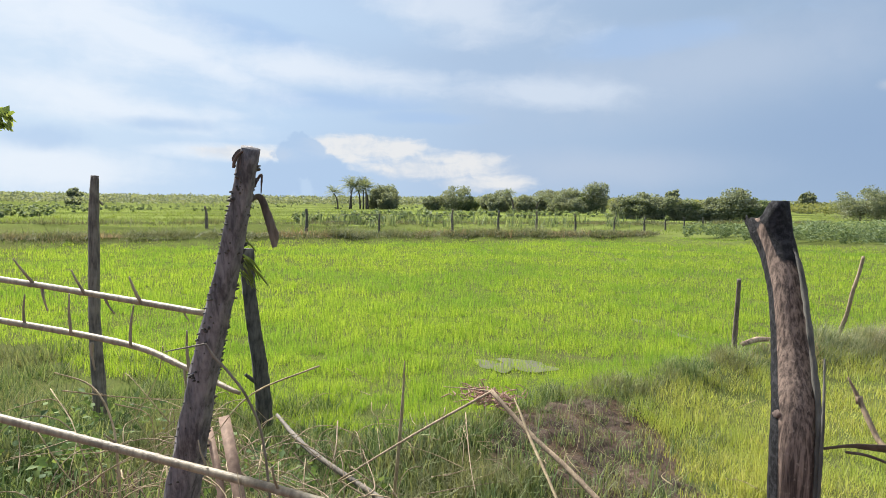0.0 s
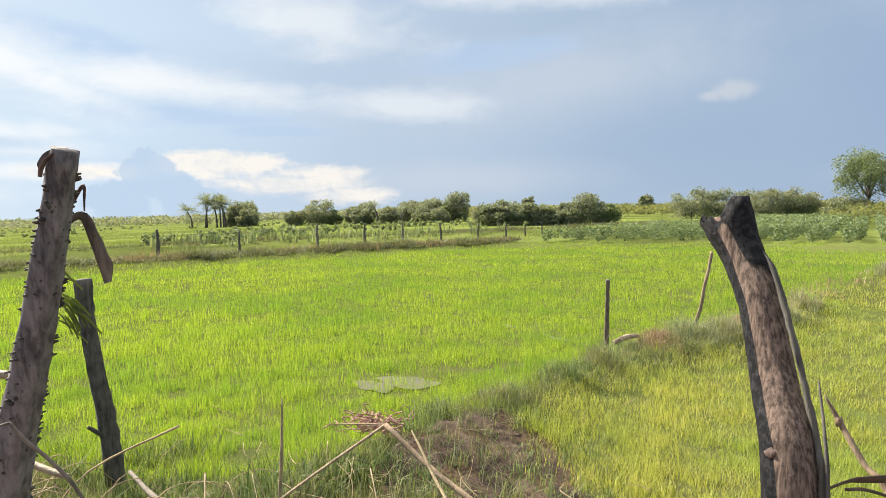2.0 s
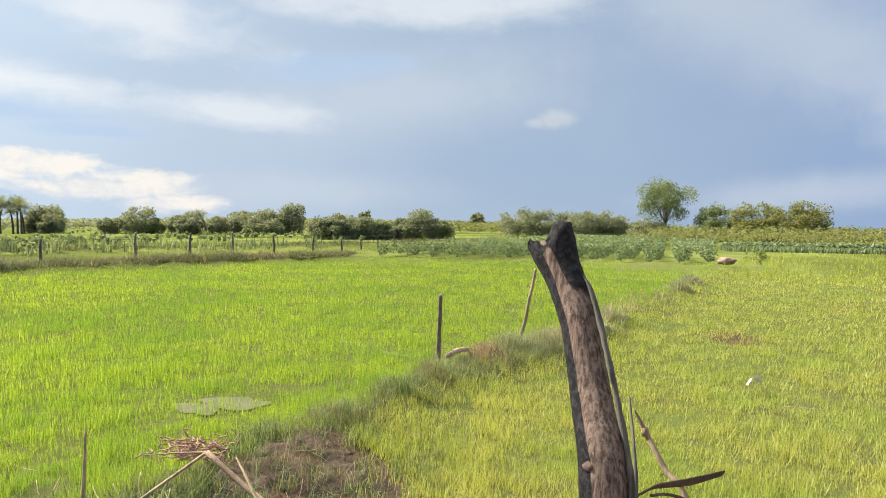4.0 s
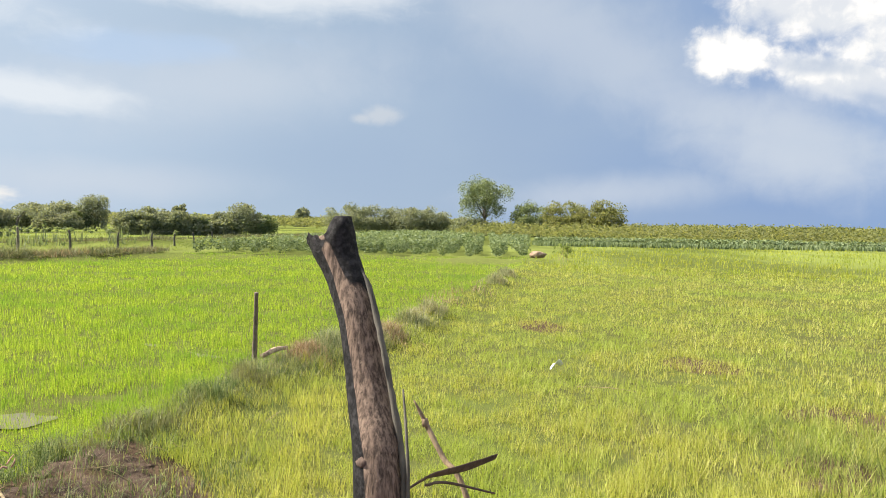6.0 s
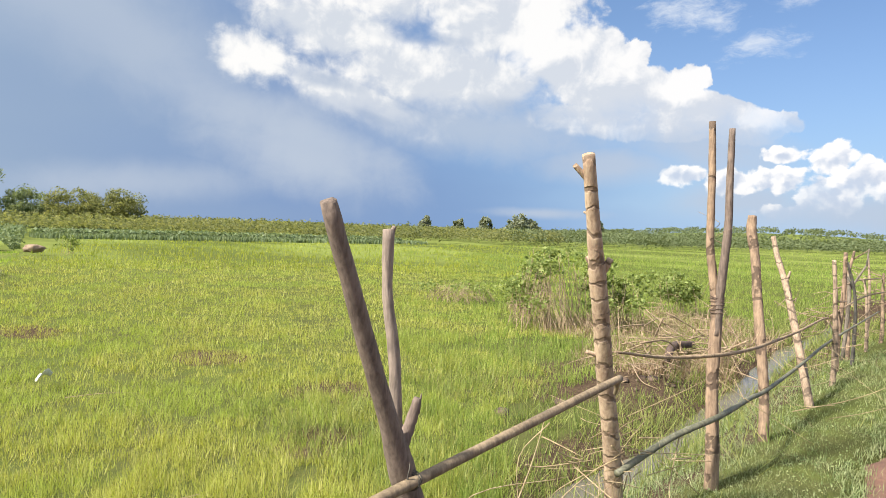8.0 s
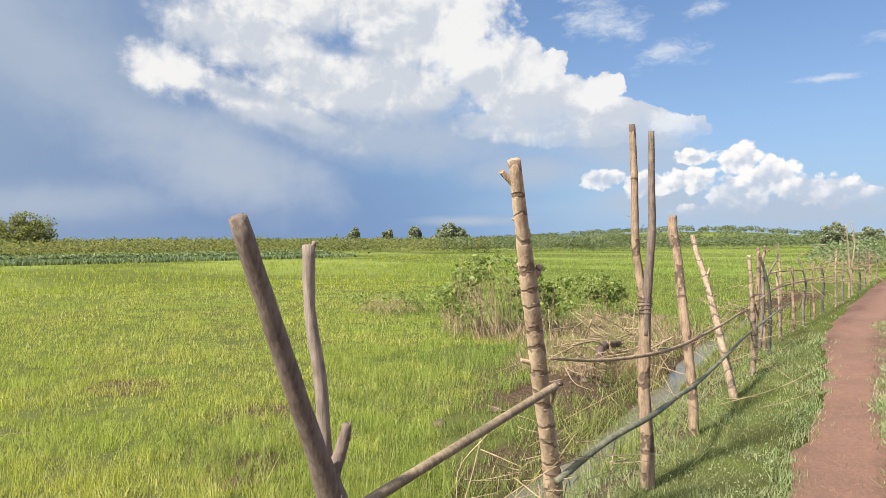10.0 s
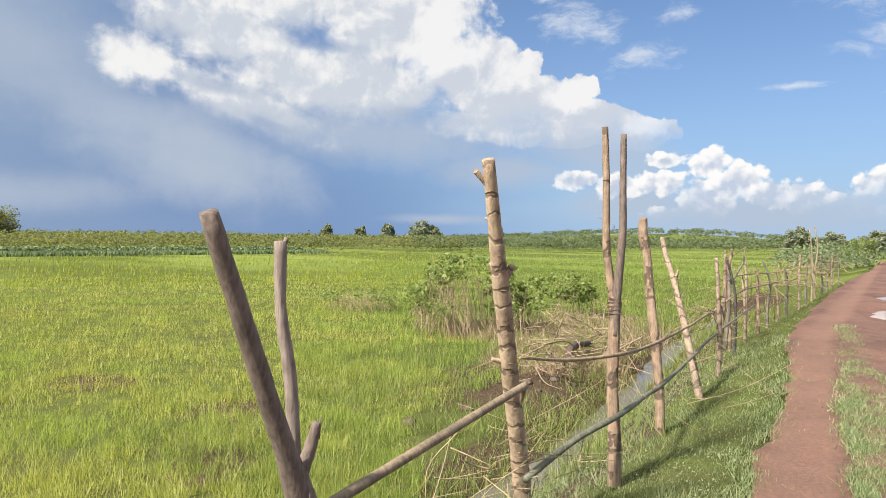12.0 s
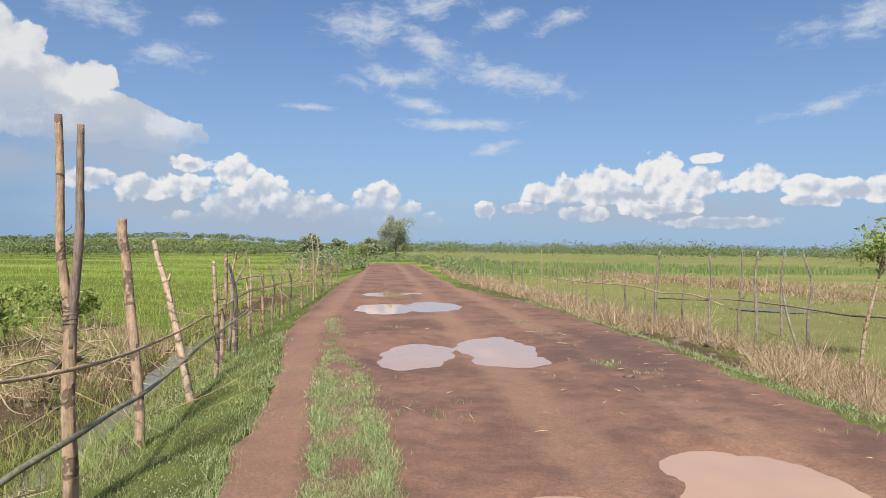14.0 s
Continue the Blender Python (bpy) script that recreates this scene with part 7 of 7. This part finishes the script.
for k, (a, b, w) in enumerate((((-1.096, -1.58, 0.735), (-0.95, -1.20, 0.56), 0.020), ((-1.045, -1.60, 0.705), (-0.90, -1.25, 0.56), 0.013))):
    ob = thing("wood_plank", a, "short raw brown plank leaning at the post", "plank", "planks at the post")
    a, b = np.array(a), np.array(b)
    b2 = b + (b - a) * 1.4
    b2[2] = float(land(b2[0], b2[1])) if k == 0 else float(land(b2[0], b2[1]))
    sd = np.cross(b2 - a, (0.3, 0.2, 1.0))
    sd = sd / np.linalg.norm(sd) * w
    th = np.cross(sd, b2 - a)
    th = th / np.linalg.norm(th) * 0.010
    n = 7
    f = np.linspace(0, 1, n)[:, None]
    rg = np.random.default_rng(k)
    cs = np.array([a, b2])
    mid = a * (1 - f) + b2 * f + rg.normal(size=(n, 3)) * 0.006
    v = np.stack([mid - sd - th, mid + sd - th, mid + sd * 0.94 + th, mid - sd * 0.94 + th], 1).reshape(-1, 3)
    q = []
    for i in range(n - 1):
        for j in range(4):
            q.append((i * 4 + j, i * 4 + (j + 1) % 4, i * 4 + 4 + (j + 1) % 4, i * 4 + 4 + j))
    q += [(3, 2, 1, 0), (n * 4 - 4, n * 4 - 3, n * 4 - 2, n * 4 - 1)]
    part("board", mesh_of("board", v, q, M["plank"]), ob)

# stakes on the bund and the far fence
post([(-8.32, -1.78, -0.35), (-8.28, -1.765, 0.0), (-8.20, -1.735, 0.40), (-8.12, -1.711, 0.67)], [0.034, 0.03, 0.026, 0.024], "smooth_bark", "short brown stake on the bund", 1201, (), "stake", "stakes on the bund")
post([(-10.36, -0.97, -0.35), (-10.36, -0.93, -0.15), (-10.33, -0.86, 0.10), (-10.31, -0.81, 0.40), (-10.37, -0.76, 0.65), (-10.40, -0.72, 0.90)], [0.030, 0.030, 0.026, 0.025, 0.022, 0.022], "twig", "crooked pale stake on the bund", 1202, (), "stake", "stakes on the bund")
branch([(-8.1, -1.63, -0.10), (-8.35, -1.53, -0.07), (-8.6, -1.44, -0.09)], [0.03, 0.036, 0.026], "pale_bark", "pale fallen log on the bund", 1203, (), "fallen_log")
far_fence = ((-19.0, -31.5, 0.95, 0.09, "grey_post"), (-20.12, -24.6, 1.0, 0.09, "dark_post"), (-25.4, -24.9, 0.75, 0.07, "dark_post"), (-28.9, -22.6, 1.05, 0.08, "grey_post"), (-32.6, -22.0, 1.0, 0.08, "dark_post"), (-37.4, -22.2, 1.0, 0.08, "grey_post"), (-39.6, -20.5, 0.85, 0.07, "dark_post"), (-42.2, -18.9, 0.68, 0.07, "dark_post"), (-46.2, -18.4, 0.66, 0.08, "dark_post"), (-50.4, -18.4, 0.55, 0.07, "dark_post"), (-54.6, -18.4, 0.6, 0.08, "dark_post"), (-59.0, -18.3, 0.6, 0.08, "dark_post"))
for k, (x, y, top, r, mat) in enumerate(far_fence):
    rand_post(x, y, top, r, mat, 1300 + k, "dark stake of a far field fence", "stakes of the far fence", 0.03, 0)
wire = thing("fence_wire", (-20.1, -24.6, 0.5), "thin wire of the far field fence", "wire")
for z in (0.35, 0.7):
    stick(wire, "strand", [(x, y, z) for x, y, *_ in far_fence[1:]], [0.006, 0.006], "dark_post", 1330, 4, 0.0, per=2)

# fence across the road
right_run = ((6.35, 13.6, 1.62, 0.04, "grey_post"), (7.95, 15.7, 1.62, 0.035, "grey_post"), (7.05, 15.9, 1.65, 0.032, "smooth_bark"), (6.1, 15.2, 1.55, 0.035, "grey_post"), (6.05, 16.7, 1.3, 0.03, "smooth_bark"), (5.75, 17.7, 1.62, 0.045, "grey_post"), (5.25, 17.2, 0.85, 0.025, "grey_post"), (5.2, 18.7, 0.95, 0.03, "smooth_bark"), (5.1, 20.7, 1.45, 0.028, "grey_post"), (5.0, 22.5, 1.1, 0.028, "grey_post"), (4.95, 24.7, 0.9, 0.03, "grey_post"),
             (4.9, 27.7, 1.3, 0.03, "grey_post"), (4.75, 30.7, 1.7, 0.035, "bamboo"), (4.3, 34.7, 1.1, 0.035, "grey_post"), (4.1, 37.5, 1.2, 0.03, "dark_post"), (3.7, 42.7, 1.1, 0.035, "grey_post"), (3.1, 50.7, 1.2, 0.04, "grey_post"), (2.6, 58, 1.2, 0.04, "grey_post"), (7.55, 13.9, 1.6, 0.034, "grey_post"))
for k, (x, y, top, r, mat) in enumerate(right_run):
    rand_post(x, y, top, r * 0.85, mat, 1400 + k, "thin crooked stake of the fence across the road", G_R, 0.025, 1)
rail([(7.95, 10.4, 0.52), (7.55, 11.6, 0.53), (7.40, 12.4, 0.49), (7.03, 13.8, 0.54), (6.5, 15.2, 0.55), (6.13, 15.6, 0.50), (5.70, 17.5, 0.40)], [0.021, 0.021, 0.020, 0.018, 0.016, 0.014, 0.011], "grey_post", "long crooked pole rail of the fence across the road", 1431, (((7.2, 13.2, 0.52), (7.15, 13.3, 0.66), 0.012), ((6.6, 14.9, 0.55), (6.75, 14.8, 0.70), 0.012)), 0.0, group="rails of the fence across the road")
rail([(6.35, 15.1, 0.42), (6.0, 16.0, 0.60), (5.67, 17.2, 0.56), (5.2, 18.1, 0.68), (4.4, 21.2, 0.64), (3.7, 24.7, 0.67), (2.9, 29.0, 0.62), (2.15, 34.0, 0.6)], [0.018, 0.018, 0.017, 0.016, 0.015, 0.015, 0.014, 0.014], "twig", "second branch rail of the fence across the road", 1432, (((5.4, 17.7, 0.62), (5.42, 17.6, 0.80), 0.010), ((4.8, 19.7, 0.66), (4.7, 19.7, 0.80), 0.010)), 0.0, group="rails of the fence across the road")
branch([(7.0, 13.2, float(land(7.0, 13.2))), (7.3, 14.2, 0.25), (7.55, 14.9, 0.75)], [0.03, 0.028, 0.025], "grey_post", "slanting prop of the fence across the road", 1433, (), "fence_prop")


# young tree by the fence across the road
yt = thing("young_tree", (7.2, 11.7, float(land(7.2, 11.7))), "young tree with pale trunk and drooping leaves", "tree")
stick(yt, "trunk", [(7.2, 11.7, -0.35), (7.25, 11.67, 0.30), (7.36, 11.6, 0.95), (7.46, 11.55, 1.5)], [0.032, 0.028, 0.022, 0.014], "scaly_bark", 1501, 9, 0.08)
rng = np.random.default_rng(1502)
tips = []
for k in range(9):
    a = rng.uniform(0, 6.28)
    e = np.array([7.62, 11.5, 1.5]) + np.array([math.cos(a), math.sin(a), rng.uniform(0.0, 1.0)]) * rng.uniform(0.2, 0.5)
    tips.append(e)
    stick(yt, "limb", [(7.40 + 0.006 * k, 11.58, 1.15 + 0.035 * k), (np.array([7.46, 11.55, 1.45]) + e) / 2 + (0, 0, 0.05), e], [0.014, 0.010, 0.004], "scaly_bark", 1503 + k, 6, 0.1)
q = np.repeat(np.array(tips), 110, 0) + rng.normal(size=(990, 3)) * (0.15, 0.15, 0.13)
part("foliage", mesh_of("foliage", *leaves(q, 0.055, 1520, 0.9, 1.9), M["bush"]), yt)
# sapling whose leaves reach into view beside the fence
sp = thing("young_tree", (-0.75, -5.75, float(land(-0.75, -5.75))), "young tree with drooping green leaves by the fence", "tree")
stick(sp, "trunk", [(-0.75, -5.75, -0.3), (-0.8, -5.8, 0.8), (-0.85, -5.8, 1.9)], [0.03, 0.026, 0.018], "grey_post", 1530, 8, 0.08)
q = []
for k in range(8):
    a = rng.uniform(0, 6.28)
    e = np.array([-0.85, -5.8, 1.95]) + np.array([math.cos(a) * 0.6, math.sin(a) * 0.6, rng.uniform(-0.1, 0.5)])
    if k == 0:
        e = np.array([-1.37, -4.67, 2.02])
    stick(sp, "limb", [(-0.83, -5.8, 1.6), (np.array([-0.85, -5.8, 2.0]) + e) / 2, e], [0.012, 0.008, 0.003], "grey_post", 1531 + k, 6, 0.1)
    q.append(e + rng.normal(size=(26, 3)) * (0.045 if k == 0 else 0.09))
part("foliage", mesh_of("foliage", *leaves(np.vstack(q), 0.06, 1540, 0.9, 1.9), M["bush"]), sp)

# ---------------------------------------------------------------- earth, litter and small things
def clod(x, y, r, seed, mat, name, label, category, group="", flat=0.6, z=None):
    bm = bmesh.new()
    bmesh.ops.create_icosphere(bm, subdivisions=3 if r > 0.2 else 2, radius=r)
    for v in bm.verts:
        n = noise.noise(v.co * (2.2 / r) + Vector((seed * 3.1, seed, 0))) * (0.8 if r < 0.2 else 0.3) + noise.noise(v.co * (6 / r) + Vector((seed, 0, 0))) * 0.18
        v.co *= 1 + n
        v.co.z *= flat
    me = bpy.data.meshes.new(name)
    bm.to_mesh(me)
    bm.free()
    for f in me.polygons:
        f.use_smooth = True
    me.materials.append(M[mat])
    ob = whole(name, me, label, category, group)
    ob.location = (x, y, (float(land(x, y)) if z is None else z) + r * flat * 0.25)
    return ob


rng = np.random.default_rng(1600)
for k in range(12):
    cx, cy, rx, ry = MUD_SPOT[k % 3]
    clod(cx + rng.normal() * rx * 0.6, cy + rng.normal() * ry * 0.6, rng.uniform(0.02, 0.05), k, "wet_mud", "mud_clod", "trampled dark wet clod of mud", "mud clod", "mud clods at the gap", 0.26)
for k in range(40):
    x, y = rng.uniform(2.2, 3.7), rng.uniform(7.5, 13.5)
    if puddle_depth(np.array([x]), np.array([y]))[0] < -0.3:
        clod(x, y, rng.uniform(0.02, 0.06), 60 + k, "clod", "mud_clod", "churned clod of dark road mud", "mud clod", "mud clods on the road", 0.5)
for k in range(22):
    clod(-4.5 + rng.normal() * 0.25, 8.2 + rng.normal() * 0.9, rng.uniform(0.03, 0.09), 120 + k, "clod", "mud_clod", "wet brown clod by the ditch", "mud clod", "mud clods by the ditch", 0.5)
for k in range(14):
    clod(5.4 + rng.normal() * 0.5, 13.8 + rng.normal() * 1.2, rng.uniform(0.06, 0.18), 160 + k, "clod", "mud_clod", "brown clod at the road ditch", "mud clod", "mud clods by the ditch", 0.5)
clod(-36.5, 6.8, 0.45, 14, "earth", "earth_mound", "small mound of bare pale earth at the bund end", "earth mound", "", 0.45)
# driftwood log on the ditch bank
branch([(-4.6, 8.7, -0.12), (-4.85, 9.3, -0.02), (-4.95, 9.9, -0.06), (-5.15, 10.5, -0.12)], [0.045, 0.06, 0.055, 0.03], "husk", "old grey log lying on the ditch bank", 1610, (), "fallen_log")
# white scrap in the paddy
scrap = thing("plastic_scrap", (-8.28, 2.02, -0.25), "crumpled white plastic scrap among the rice", "litter")
part("sheet", curl_leaf("sheet", [(-8.20, 1.94, -0.25), (-8.28, 2.02, -0.20), (-8.36, 2.10, -0.24)], [0.03, 0.06, 0.03], "cloth", "", "", None, 0.6), scrap)
# twigs and chips on the road
rng = np.random.default_rng(1700)
for k in range(60):
    x, y = rng.uniform(-1.3, 3.6), rng.uniform(3.6, 14)
    if puddle_depth(np.array([x]), np.array([y]))[0] > -0.35:
        continue
    a, L = rng.uniform(0, 6.28), rng.uniform(0.04, 0.22)
    z = float(land(x, y)) + 0.028
    d = np.array([math.cos(a) * L, math.sin(a) * L, 0.008])
    tg = thing("road_twig", (x, y, z), "dry twig lying on the dirt road", "twig", "twigs on the road")
    stick(tg, "stem", [np.array([x, y, z]) - d / 2, np.array([x, y, z + 0.006]), np.array([x, y, z]) + d / 2], [0.004, 0.005, 0.002], "straw", 1701 + k, 5, 0.1, per=2)
# dry stalks crossing the paddy edge
for k, (a, b, c) in enumerate((((-2.3, 2.4, -0.3), (-2.25, 2.6, 0.25), (-2.0, 3.1, 0.35)), ((-3.3, 1.4, -0.3), (-3.35, 1.5, 0.1), (-3.2, 1.75, 0.2)), ((-1.9, 2.2, -0.2), (-1.95, 2.7, 0.4), (-2.3, 3.3, 0.6)), ((-2.2, 3.0, 0.0), (-2.0, 3.5, 0.35), (-1.8, 4.4, 0.25)), ((-6.7, 1.9, -0.1), (-6.6, 2.2, -0.08), (-6.5, 2.5, -0.1)))):
    branch([a, b, c], [0.003, 0.003, 0.0015], "straw", "long dry grass stalk", 1750 + k, (), "dry_stalk")
